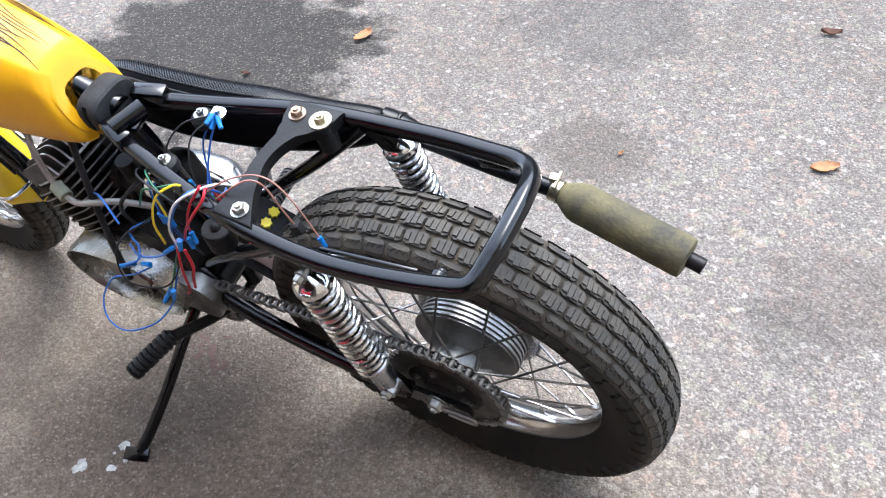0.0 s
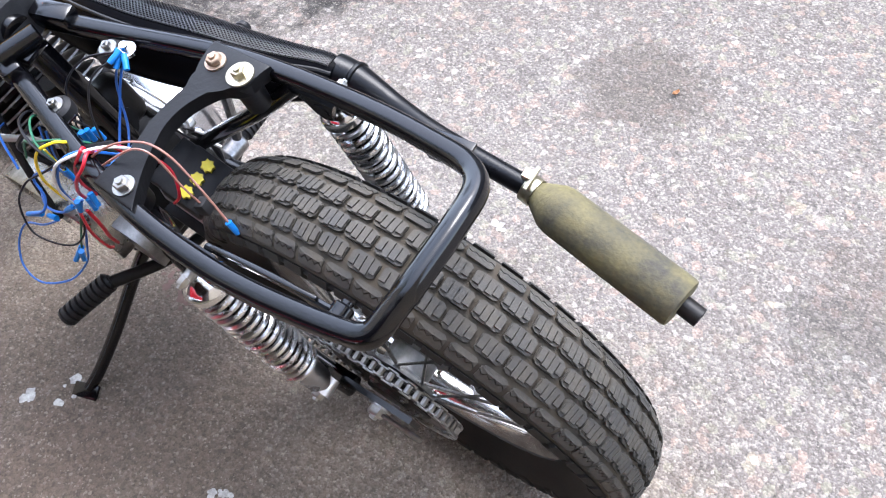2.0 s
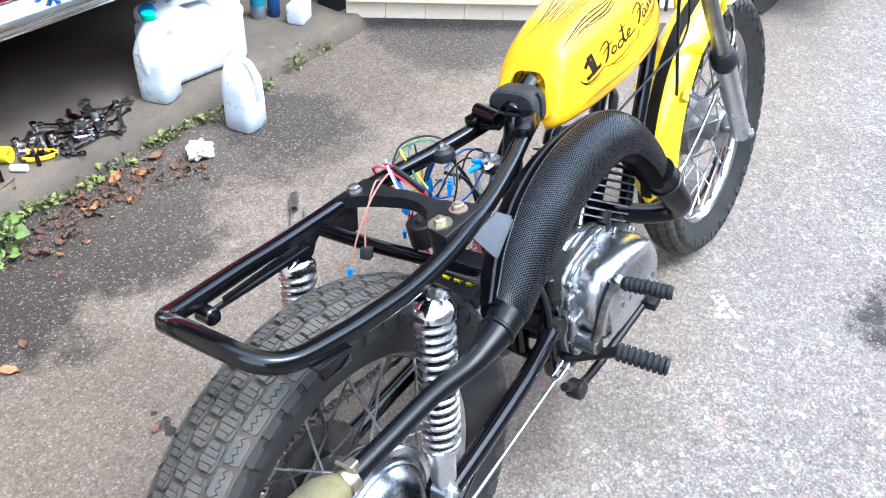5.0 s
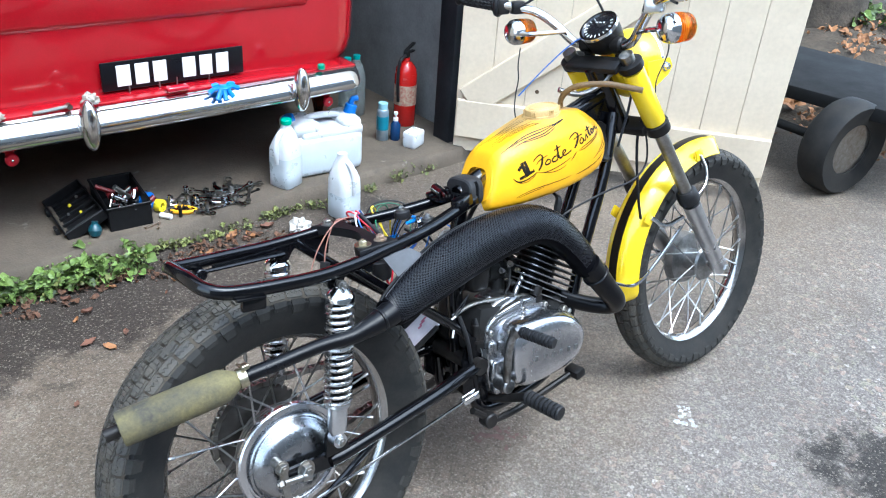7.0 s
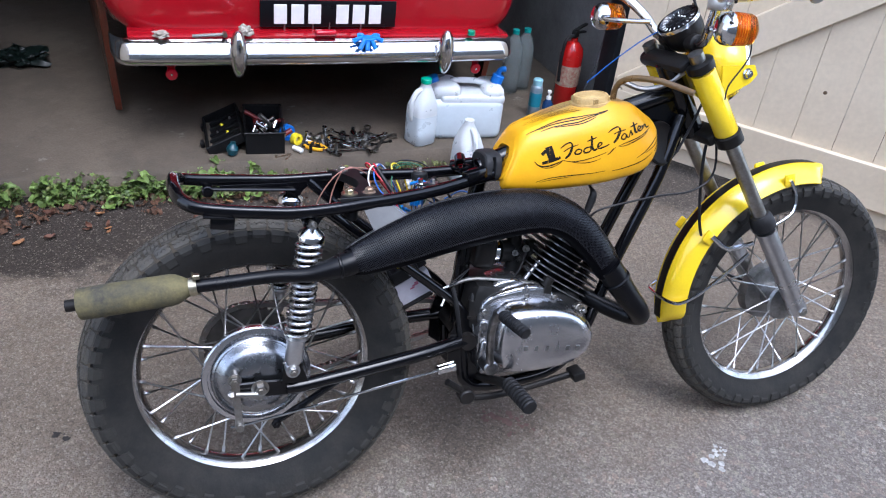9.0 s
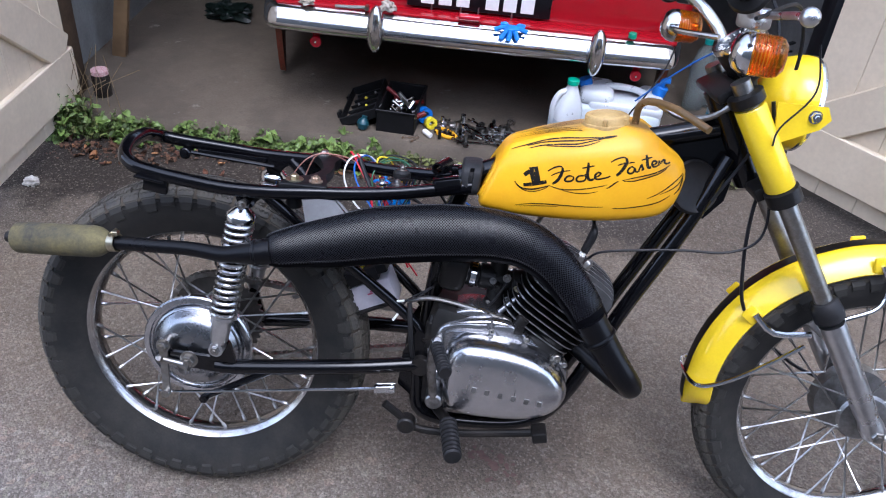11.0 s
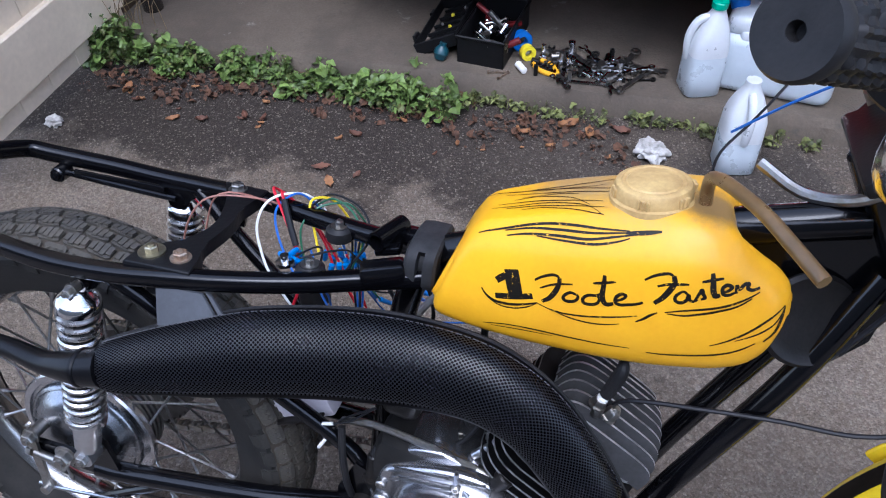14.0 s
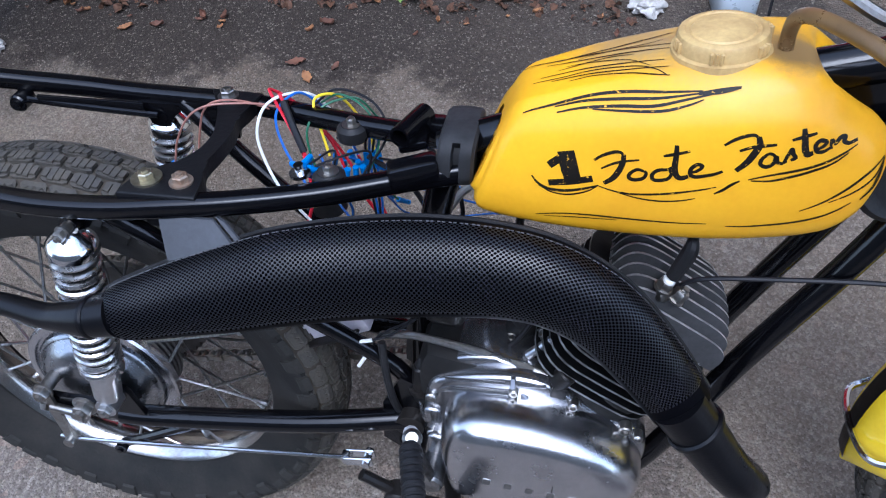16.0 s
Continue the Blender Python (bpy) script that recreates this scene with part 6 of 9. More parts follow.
for x, z, r in ((0.554, 0.443, 0.0055), (0.6196, 0.432, 0.006), (0.679, 0.401, 0.0075), (0.458, 0.35, 0.006), (0.460, 0.418, 0.0065), (0.468, 0.292, 0.006), (0.694, 0.390, 0.0055)):
    bm = B()
    lathe(bm, [(r, 0.0), (r, 0.011), (r * 0.8, 0.0125), (r * 0.55, 0.0125), (r * 0.5, 0.009), (0, 0.009)], (x, -0.078, z), (0, -1, 0), 14)
    part("screw", bm, STEEL, eng)
for pts, r in (([(0.477, -0.083, 0.4475), (0.507, -0.0845, 0.452), (0.544, -0.0845, 0.455)], 0.0022), ([(0.559, -0.0845, 0.4545), (0.589, -0.083, 0.455)], 0.0022), ([(0.473, -0.084, 0.43), (0.493, -0.086, 0.438), (0.549, -0.086, 0.4405)], 0.0035), ([(0.547, -0.086, 0.439), (0.522, -0.0885, 0.433), (0.499, -0.0905, 0.417), (0.485, -0.0905, 0.399)], 0.0028), ([(0.553, -0.084, 0.465), (0.553, -0.086, 0.443), (0.552, -0.0895, 0.428)], 0.003), ([(0.563, -0.085, 0.439), (0.573, -0.0885, 0.431), (0.579, -0.0905, 0.427)], 0.0022)):
    bm = B()
    tube(bm, pts, r, 8, 4)
    part("case_rib", bm, case_alloy, eng)
for c_, s_ in (((0.603, -0.0845, 0.449), (0.017, 0.004, 0.017)), ((0.464, -0.088, 0.33), (0.026, 0.02, 0.05)), ((0.460, -0.083, 0.385), (0.022, 0.02, 0.03)), ((0.466, -0.090, 0.29), (0.03, 0.024, 0.026))):
    bm = B()
    box(bm, c_, s_, (0, 8, 0), bev=min(s_) * 0.35, segs=3)
    part("case_boss", bm, BLACK_OLD if s_[0] == 0.017 else case_alloy, eng)
# oil filler plug and yellow mark
bm = B()
cyl(bm, (0.60, -0.075, 0.455), (0.612, -0.075, 0.474), 0.012, seg=16, soft=0.002)
part("filler_plug", bm, BLACK_OLD, eng)
# cylinder, head and plug lean forward
CD = Vector((0.54, 0, 0.84)).normalized()
CE = Vector((0.84, 0, -0.54)).normalized()
CO = Vector((0.60, 0, 0.37))


def lit_rim(ob, material, across):
    """Gives a fin's narrow outer edge the paler material that stands for caught light."""
    ob.data.materials.append(material)
    for p in ob.data.polygons:
        if abs(p.normal.dot(across)) < 0.5:
            p.material_index = 1
    return ob


def fin(s, ea, eb, w, t, k=10):
    """One cooling fin across the cylinder's axis."""
    bm = B()
    line = []
    for i in range(28):
        q = 2 * math.pi * i / 28
        u = math.copysign(abs(math.cos(q)) ** 0.45, math.cos(q))
        v = math.copysign(abs(math.sin(q)) ** 0.45, math.sin(q))
        line.append(((ea + eb) / 2 + (eb - ea) / 2 * u, w * v))
    slab(bm, line, s - t / 2, s + t / 2, lambda u, v, a: CO + CD * a + CE * u + V(0, v, 0))
    return bm


bm = B()
cyl(bm, CO + CD * 0.03, CO + CD * 0.20, 0.043, seg=24)
barrel = part("cylinder", bm, FIN_BLACK, eng, "black finned cylinder")
for k in range(8):
    s = 0.080 + 0.0132 * k
    lit_rim(part("fin", fin(s, -0.086, 0.082 - 0.003 * abs(k - 3), 0.082, 0.0028), FIN_BLACK, barrel, smooth=False), FIN_EDGE, CD)
bm = B()
cyl(bm, CO + CD * 0.178, CO + CD * 0.216, 0.035, 0.02, seg=24)
# head core is black and fin faces darkened, so the gaps read as shaded
HEADGREY = mat("grey head casting", (0.085, 0.085, 0.088), 0.55, 0.3, 0.2, 25, 220, 0.35, color2=(0.05, 0.05, 0.05))
HEAD_EDGE = mat("lit head fin edge", (0.74, 0.74, 0.75), 0.38, 0.7, 0.25, 40, 260, 0.3, color2=(0.2, 0.2, 0.2))
headp = part("cylinder_head", bm, FIN_BLACK, eng, "grey finned aluminium cylinder head")
lit_rim(part("fin", fin(0.184, -0.066, 0.070, 0.068, 0.004), HEADGREY, headp, smooth=False), HEAD_EDGE, CD)
for k in range(9):
    y = -0.062 + 0.0155 * k
    bm = B()
    dome = math.sqrt(1 - ((k - 4) / 6.2) ** 2)
    hgt = 0.044 * dome
    arc_ = [(0.002 + 0.070 * dome**0.3 * math.copysign(abs(math.cos(q)) ** 0.42, math.cos(q)), 0.184 + hgt * math.sin(q) ** 0.5) for q in np.linspace(0, math.pi, 21)]
    slab(bm, arc_, y - 0.0016, y + 0.0016, lambda u, v, a: CO + CD * v + CE * u + V(0, a, 0))
    lit_rim(part("fin", bm, HEADGREY, headp, smooth=False), HEAD_EDGE, V(0, 1, 0))
bm = B()
hexnut(bm, (0.708, -0.045, 0.570), CD, 0.0085, 0.012, 0.010)
cyl(bm, (0.708, -0.045, 0.57), (0.7145, -0.045, 0.585), 0.004, seg=10)
part("head_nut", bm, STEEL, headp)
bm = B()
hexnut(bm, (0.695, -0.045, 0.583), (0.3, 0, 0.95), 0.0085, 0.009, 0.010)
cyl(bm, (0.695, -0.045, 0.57), (0.6975, -0.045, 0.589), 0.007, seg=12)
plug = part("spark_plug", bm, STEEL, eng, "steel spark plug with white porcelain")
bm = B()
lathe(bm, [(0.0065, 0), (0.0065, 0.006), (0.005, 0.008), (0.005, 0.014), (0, 0.014)], (0.698, -0.045, 0.590), (0.3, 0, 0.95), 12)
part("porcelain", bm, PLUGWHITE, plug, "small white porcelain collar")
bm = B()
tube(bm, [(0.702, -0.045, 0.600, 0.0075), (0.707, -0.045, 0.614, 0.008), (0.712, -0.045, 0.630, 0.0085), (0.714, -0.044, 0.640, 0.007), (0.714, -0.038, 0.646, 0.005)], 0.0085, 10, 3)
part("plug_cap", bm, SOFT_RUBBER, plug, "black rubber plug cap")
bm = B()
tube(bm, [(0.714, -0.038, 0.646), (0.71, -0.01, 0.66), (0.68, 0.02, 0.668), (0.62, 0.02, 0.672)], 0.0035, 8, 4)
part("plug_lead", bm, WIRES["black"], plug)
# carburettor behind the cylinder
bm = B()
co = CO + CD * 0.115 - CE * 0.07
lathe(bm, [(0.026, 0), (0.026, 0.02), (0.020, 0.022), (0.020, 0.05), (0.024, 0.052), (0.024, 0.08), (0.019, 0.082), (0.019, 0.094)], co, (-1, 0, 0.12), 22)
cyl(bm, co + V(-0.045, 0, -0.05), co + V(-0.045, 0, 0.055), 0.019, 0.016, 18)
cyl(bm, co + V(-0.045, 0, -0.062), co + V(-0.045, 0, -0.042), 0.021, seg=18)
cyl(bm, co + V(-0.045, -0.03, 0.0), co + V(-0.045, 0.03, 0.0), 0.008)
hexnut(bm, co + V(-0.045, -0.03, 0.0), (0, -1, 0), 0.008, 0.006)
carb = part("carburettor", bm, DARK_CAST, eng, "near-black carburettor")
for dx, dz, r_, m_ in ((-0.03, 0.02, 0.006, STEEL), (-0.055, 0.012, 0.005, CAST), (-0.025, -0.025, 0.006, CAST), (-0.06, -0.035, 0.0045, STEEL), (-0.01, 0.0, 0.005, CLAMP)):
    bm = B()
    hexnut(bm, co + V(dx, -0.028, dz), (0.1, -1, 0.15), r_, 0.007, r_ * 1.3)
    part("fitting", bm, m_, carb, "small metal fitting")
bm = B()
tube(bm, [co + V(-0.03, -0.03, 0.01), co + V(-0.05, -0.045, -0.02), co + V(-0.07, -0.04, -0.05), co + V(-0.05, -0.04, -0.075)], 0.0026, 8, 4)
part("overflow_pipe", bm, SOFT_RUBBER, carb)
bm = B()
lathe(bm, [(0.024, 0.088), (0.027, 0.088), (0.027, 0.098), (0.024, 0.098)], co, (-1, 0, 0.12), 24, close_loop=True)
lathe(bm, [(0.024, 0.104), (0.027, 0.104), (0.027, 0.112), (0.024, 0.112)], co, (-1, 0, 0.12), 24, close_loop=True)
part("hose_clip", bm, CHROME, carb, "bright round hose clips")
bm = B()
lathe(bm, [(0.022, 0.085), (0.0235, 0.09), (0.0235, 0.12), (0.03, 0.14), (0.03, 0.16)], co, (-1, 0, 0.12), 22)
part("intake_boot", bm, SOFT_RUBBER, carb)
# bits above the case: cable, lever, breather
bm = B()
tube(bm, [(0.396, -0.045, 0.466), (0.425, -0.052, 0.478), (0.453, -0.056, 0.481), (0.51, -0.060, 0.473), (0.562, -0.064, 0.462), (0.578, -0.065, 0.457)], 0.0046, 8, 5)
cyl(bm, (0.572, -0.064, 0.459), (0.588, -0.066, 0.453), 0.0075, seg=12)
part("oil_pipe", bm, STEEL, eng, "grey curved oil pipe")
bm = B()
cyl(bm, (0.5645, -0.050, 0.4645), (0.600, -0.044, 0.500), 0.0055, seg=12, soft=0.001)
part("stud", bm, ALU, eng)
# clutch cable adjuster with its rubber boot
bm = B()
lathe(bm, [(0.0, 0.052), (0.004, 0.052), (0.006, 0.047), (0.009, 0.042), (0.009, 0.022), (0.0105, 0.020), (0.0105, 0.012), (0.008, 0.004), (0.003, 0.0), (0.0, 0.0)], (0.447, -0.060, 0.398), (-0.03, 0.05, 1), 16)
adj = part("cable_boot", bm, SOFT_RUBBER, eng, "black rubber cable boot")
bm = B()
cyl(bm, (0.447, -0.060, 0.398), (0.4475, -0.066, 0.345), 0.0026, seg=10)
part("cable_rod", bm, ALU, adj, "bright cable rod")
# kick starter
KICK_STEEL = mat("worn plated steel", (0.4, 0.4, 0.4), 0.35, 1, 0.2, 40, 300, 0.2, color2=(0.09, 0.08, 0.07))
bm = B()
cyl(bm, (0.462, -0.095, 0.31), (0.462, -0.135, 0.31), 0.016, soft=0.003)
tube(bm, [(0.462, -0.125, 0.31), (0.455, -0.138, 0.36), (0.452, -0.150, 0.41), (0.456, -0.165, 0.455)], 0.0085, 10, 4)
cyl(bm, (0.456, -0.160, 0.438), (0.460, -0.176, 0.462), 0.0105, soft=0.004)
kick = part("kick_starter", bm, KICK_STEEL, eng, "steel kick starter with folding pedal")
bm = B()
k0, k1 = Vector((0.458, -0.178, 0.455)), Vector((0.478, -0.250, 0.445))
kd = (k1 - k0).normalized()
prof = [(0.008, 0)]
for k in range(9):
    prof += [(0.0105, 0.004 + 0.0078 * k), (0.0122, 0.006 + 0.0078 * k), (0.0122, 0.0095 + 0.0078 * k), (0.0105, 0.0108 + 0.0078 * k)]
prof += [(0.0105, 0.0765), (0.0, 0.0765)]
lathe(bm, prof, k0, kd, 18)
part("pedal_rubber", bm, SOFT_RUBBER, kick, "ribbed black pedal rubber")


# foot pegs, stand and pedals
def peg(p0, p1, label):
    p0, p1 = Vector(p0), Vector(p1)
    d = (p1 - p0).normalized()
    L = (p1 - p0).length
    bm = B()
    prof = [(0.010, 0.0)]
    n = 8
    for k in range(n):
        h = 0.004 + (L - 0.008) * k / n
        st = (L - 0.008) / n
        prof += [(0.0125, h), (0.0165, h + st * 0.12), (0.0165, h + st * 0.68), (0.0125, h + st * 0.8)]
    prof += [(0.0165, L - 0.004), (0.0145, L), (0.0, L)]
    lathe(bm, prof, p0, d, 20)
    return part("foot_peg", bm, SOFT_RUBBER, bike, label)


peg((0.492, -0.148, 0.282), (0.506, -0.236, 0.270), "ribbed black rubber foot peg")
peg((0.476, 0.160, 0.318), (0.512, 0.243, 0.300), "ribbed black rubber foot peg")
bm = B()
tube(bm, [(0.492, -0.155, 0.282), (0.485, -0.11, 0.265), (0.47, -0.07, 0.255), (0.45, 0.0, 0.25), (0.455, 0.08, 0.27), (0.474, 0.165, 0.318)], 0.010, 12, 4)
part("peg_bar", bm, BLACK_OLD, bike)
bm = B()
tube(bm, [(0.372, -0.118, 0.286), (0.40, -0.115, 0.262), (0.43, -0.11, 0.235), (0.50, -0.112, 0.232), (0.60, -0.12, 0.25), (0.655, -0.125, 0.262)], 0.0075, 10, 5)
box(bm, (0.662, -0.13, 0.265), (0.028, 0.04, 0.02), (0, -12, 0), bev=0.004)
cyl(bm, (0.415, -0.10, 0.245), (0.415, -0.128, 0.245), 0.017, soft=0.003)
part("brake_pedal", bm, BLACK_OLD, bike, "black brake pedal")
bm = B()
tube(bm, [(0.50, 0.075, 0.285), (0.515, 0.14, 0.235), (0.535, 0.22, 0.165), (0.556, 0.29, 0.107), (0.568, 0.325, 0.083)], 0.0105, 12, 4)
box(bm, (0.571, 0.334, 0.0815), (0.05, 0.026, 0.007), (-13, 0, 18), bev=0.002)
cyl(bm, (0.49, 0.07, 0.29), (0.515, 0.09, 0.29), 0.016)
part("side_stand", bm, BLACK, bike, "black side stand lowered to the ground")
# left case: its cover is off, so it stands open like a trough
lout = rounded(0.588, 0.362, 0.128, 0.078, 2.5, -8)
part("open_case", cover(lout, [(1.0, 0.066), (1.0, 0.122), (0.985, 0.124), (0.965, 0.122), (0.955, 0.10), (0.93, 0.088), (0.5, 0.086)]), mat("dull open case alloy", (0.44, 0.43, 0.41), 0.28, 1, 0.25, 22, 180, 0.3, 0.002, color2=(0.2, 0.19, 0.17)), eng, "dull open left engine case", flat_angle=0.8)
bm = B()
lathe(bm, [(0.05, 0.086), (0.05, 0.104), (0.03, 0.107), (0.012, 0.107), (0.0, 0.112)], (0.605, 0, 0.36), (0, 1, 0), 32)
part("generator_rotor", bm, STEEL, eng, "dull steel generator rotor")
bm = B()
for k in range(7):
    a = k * 0.9
    ball(bm, (0.54 + 0.02 * math.cos(a) - 0.006 * k, 0.10 + 0.004 * (k % 3), 0.385 + 0.018 * math.sin(a)), 0.011 + 0.002 * (k % 3), 8, (1.2, 0.7, 0.8))
part("sludge", bm, mat("grey brown sludge", (0.16, 0.13, 0.1), 0.7, 0, 0.3, 60, 200, 0.5), eng, "grey brown dirt in the open case")
bm = B()
slab(bm, rounded(0.465, 0.35, 0.06, 0.05, 2.6), 0.07, 0.1, xz, 0.006)
part("sprocket_cover", bm, CAST, eng, "small cast sprocket cover")

# ---- electrics under the seat rails ----
bm = B()
box(bm, (0.328, 0.003, 0.459), (0.084, 0.064, 0.056), (0, -25, 0), bev=0.003)
bat = part("battery", bm, CREAMBOX, bike, "small pale battery with black lid and three yellow caps")
for k in range(3):
    bm = B()
    box(bm, (0.335 - 0.006 * k, -0.0295, 0.478 - 0.007 * k), (0.018 - 0.004 * k, 0.001, 0.003), (0, -25, 0))
    part("print_bar", bm, mat("faded pink print", (0.5, 0.12, 0.2), 0.5), bat, smooth=False)
bm = B()
box(bm, (0.3065, 0.003, 0.4975), (0.060, 0.074, 0.027), (0, -25, 0), bev=0.003)
box(bm, (0.336, 0.003, 0.516), (0.030, 0.07, 0.018), (0, -25, 0), bev=0.003)
box(bm, (0.278, 0.003, 0.492), (0.008, 0.068, 0.016), (0, -25, 0), bev=0.002)
lid = part("battery_lid", bm, SOFT_RUBBER, bat, "black battery lid")
for y in (0.025, 0.004, -0.017):
    bm = B()
    star = [((0.0068 if k % 2 else 0.0092) * math.cos(k * math.pi / 7), (0.0068 if k % 2 else 0.0092) * math.sin(k * math.pi / 7)) for k in range(14)]
    slab(bm, star, 0.0, 0.007, lambda u, v, a: (0.3005 + u * 0.906 - a * 0.42, y + v, 0.5095 + a * 0.906 + 0.42 * u))
    part("battery_cap", bm, YELLOWCAP, lid, "yellow star-shaped filler cap", smooth=False)
bm = B()
box(bm, (0.325, 0.004, 0.434), (0.085, 0.09, 0.004), (0, -25, 0), bev=0.001)
part("battery_tray", bm, BLACK_OLD, bike, "black steel battery tray")
bm = B()
cyl(bm, (0.312, 0.072, 0.548), (0.308, 0.072, 0.588), 0.021, 0.021, 22, soft=0.002)
ball(bm, (0.308, 0.072, 0.588), 0.008, 12)
part("relay", bm, SOFT_RUBBER, bike, "round black flasher relay")
bm = B()
ball(bm, (0.20, 0.045, 0.545), 0.014, 14)
tube(bm, [(0.20, 0.045, 0.545), (0.24, 0.03, 0.52), (0.27, 0.02, 0.5)], 0.008, 10, 3)
part("cable_boot", bm, SOFT_RUBBER, bike, "black rubber cable boot")
bm = B()
lathe(bm, [(0.0, -0.03), (0.03, -0.028), (0.034, -0.01), (0.046, -0.004), (0.048, 0.004), (0.044, 0.008), (0.03, 0.004), (0.0, 0.01)], (0.872, -0.03, 0.735), (0.25, -0.9, 0.3), 30)
part("horn", bm, BLACK_OLD, bike, "round black horn")


# open stub tube and tabs where the rails meet
bm = B()
lathe(bm, [(0.0085, 0), (0.0115, 0), (0.0115, 0.05), (0.0085, 0.05)], (0.427, -0.006, 0.712), (0.35, 1, 0.0), 18, close_loop=True)
fpart("stub_tube", bm)
for s in (-1, 1):
    bm = B()
    box(bm, (0.447, 0.038 * s, 0.697), (0.05, 0.025, 0.025), (0, -8, -18 * s), bev=0.005)
    fpart("rail_sleeve", bm)
bm = B()
box(bm, (0.437, 0.012, 0.700), (0.03, 0.035, 0.010), (0, -10, 10), bev=0.003)
fpart("tab", bm)
# clear fuel hose with its filter on the left
bm = B()
tube(bm, [(0.63, 0.06, 0.672), (0.632, 0.075, 0.62), (0.61, 0.09, 0.578), (0.57, 0.10, 0.57), (0.52, 0.10, 0.588), (0.48, 0.085, 0.59), (0.45, 0.06, 0.56)], 0.0052, 10, 6)
fh = part("fuel_hose", bm, mat("clear grey hose", (0.4, 0.38, 0.34), 0.2, 0, 0.1, 30, 100, 0.05, trans=0.4), bike, "clear grey fuel hose with filter")
bm = B()
cyl(bm, (0.615, 0.088, 0.578), (0.588, 0.097, 0.570), 0.011, seg=16, soft=0.002)
part("fuel_filter", bm, mat("greenish filter plastic", (0.4, 0.42, 0.3), 0.2, 0, 0.1, trans=0.3), fh)
bm = B()
tube(bm, [(0.56, 0.045, 0.66), (0.545, 0.075, 0.60), (0.535, 0.11, 0.50), (0.53, 0.13, 0.42)], 0.0052, 9, 4)
part("control_cable", bm, SOFT_RUBBER, bike, "thick black sheathed cable")
# brake light switch, spring and loose connectors on the right
bm = B()
cyl(bm, (0.442, -0.062, 0.395), (0.443, -0.06, 0.437), 0.0115, 0.009, 16, soft=0.002)
cyl(bm, (0.442, -0.063, 0.398), (0.442, -0.063, 0.404), 0.0135, seg=16)
sw_ = part("brake_switch", bm, BLACK_OLD, bike, "black stop-lamp switch")
bm = B()
tube(bm, [(0.442, -0.068, 0.392), (0.444, -0.072, 0.372), (0.446, -0.074, 0.345)], 0.0028, 8, 2)
part("switch_spring", bm, CHROME, sw_, "bright pull spring")
for pts in ([(0.395, -0.05, 0.47), (0.385, -0.062, 0.455), (0.372, -0.07, 0.435)], [(0.41, -0.055, 0.478), (0.39, -0.062, 0.474), (0.375, -0.065, 0.472)]):
    bm = B()
    tube(bm, pts[1:], 0.0023, 8, 1)
    part("connector", bm, PLUGWHITE, bike, "small white loose connector")
    bm = B()
    tube(bm, [(0.44, -0.045, 0.50)] + pts[:2], 0.0015, 6, 3)
    part("wire", bm, WIRES["black"], bike)
bm = B()
tube(bm, [(0.40, -0.06, 0.47), (0.405, -0.072, 0.43), (0.41, -0.074, 0.39), (0.415, -0.07, 0.36)], 0.0048, 9, 4)
part("breather_pipe", bm, SOFT_RUBBER, bike, "black rubber breather pipe")
# black box added to fill the dark gap behind the carburettor
bm = B()
box(bm, (0.475, -0.02, 0.53), (0.05, 0.07, 0.07), (0, 10, 0), bev=0.015, segs=3)
part("dark_infill", bm, BLACK_OLD, bike, "plain black box behind the carburettor")


def wire(colour, pts, r=0.0017, label=""):
    bm = B()
    tube(bm, pts, r, 6, 6)
    return part("wire", bm, WIRES[colour], bike, label)


def terminal(p, d, r=0.0038, L=0.018, material=None):
    bm = B()
    p, d = Vector(p), Vector(d).normalized()
    cyl(bm, p, p + d * L, r, r * 0.85, 10)
    part("terminal", bm, material or TERMINAL, bike, "blue crimp terminal")


bm = B()
tube(bm, [(0.276, 0.075, 0.694), (0.288, 0.061, 0.672), (0.302, 0.047, 0.648)], 0.0042, 10, 3)
part("wire_sleeve", bm, WIRES["black"], bike, "black heat-shrunk wire sleeve")
wire("red", [(0.335, 0.105, 0.590), (0.31, 0.108, 0.63), (0.275, 0.104, 0.675), (0.257, 0.092, 0.697), (0.262, 0.078, 0.700), (0.276, 0.068, 0.680), (0.298, 0.05, 0.648), (0.31, 0.04, 0.6)], 0.0019)
wire("red", [(0.33, 0.095, 0.590), (0.315, 0.098, 0.63), (0.288, 0.094, 0.675), (0.272, 0.082, 0.698), (0.274, 0.076, 0.698), (0.276, 0.074, 0.694)], 0.0019)
wire("red", [(0.302, 0.047, 0.648), (0.31, 0.03, 0.60), (0.30, 0.02, 0.56), (0.29, 0.035, 0.53), (0.30, 0.045, 0.515)], 0.0021)
wire("red", [(0.34, 0.115, 0.60), (0.35, 0.13, 0.54), (0.37, 0.13, 0.48), (0.40, 0.125, 0.44)], 0.0019)
wire("red", [(0.335, 0.115, 0.58), (0.34, 0.118, 0.54), (0.36, 0.12, 0.50), (0.38, 0.118, 0.46)], 0.0024)
wire("white", [(0.34, 0.118, 0.585), (0.325, 0.118, 0.64), (0.30, 0.105, 0.685), (0.275, 0.083, 0.697), (0.258, 0.062, 0.692), (0.252, 0.045, 0.67), (0.262, 0.03, 0.645), (0.285, 0.01, 0.62), (0.33, -0.02, 0.60)], 0.0017)
wire("blue", [(0.345, 0.118, 0.58), (0.325, 0.115, 0.64), (0.295, 0.10, 0.688), (0.28, 0.082, 0.695), (0.268, 0.066, 0.68), (0.278, 0.05, 0.65), (0.315, 0.02, 0.61)], 0.0016)
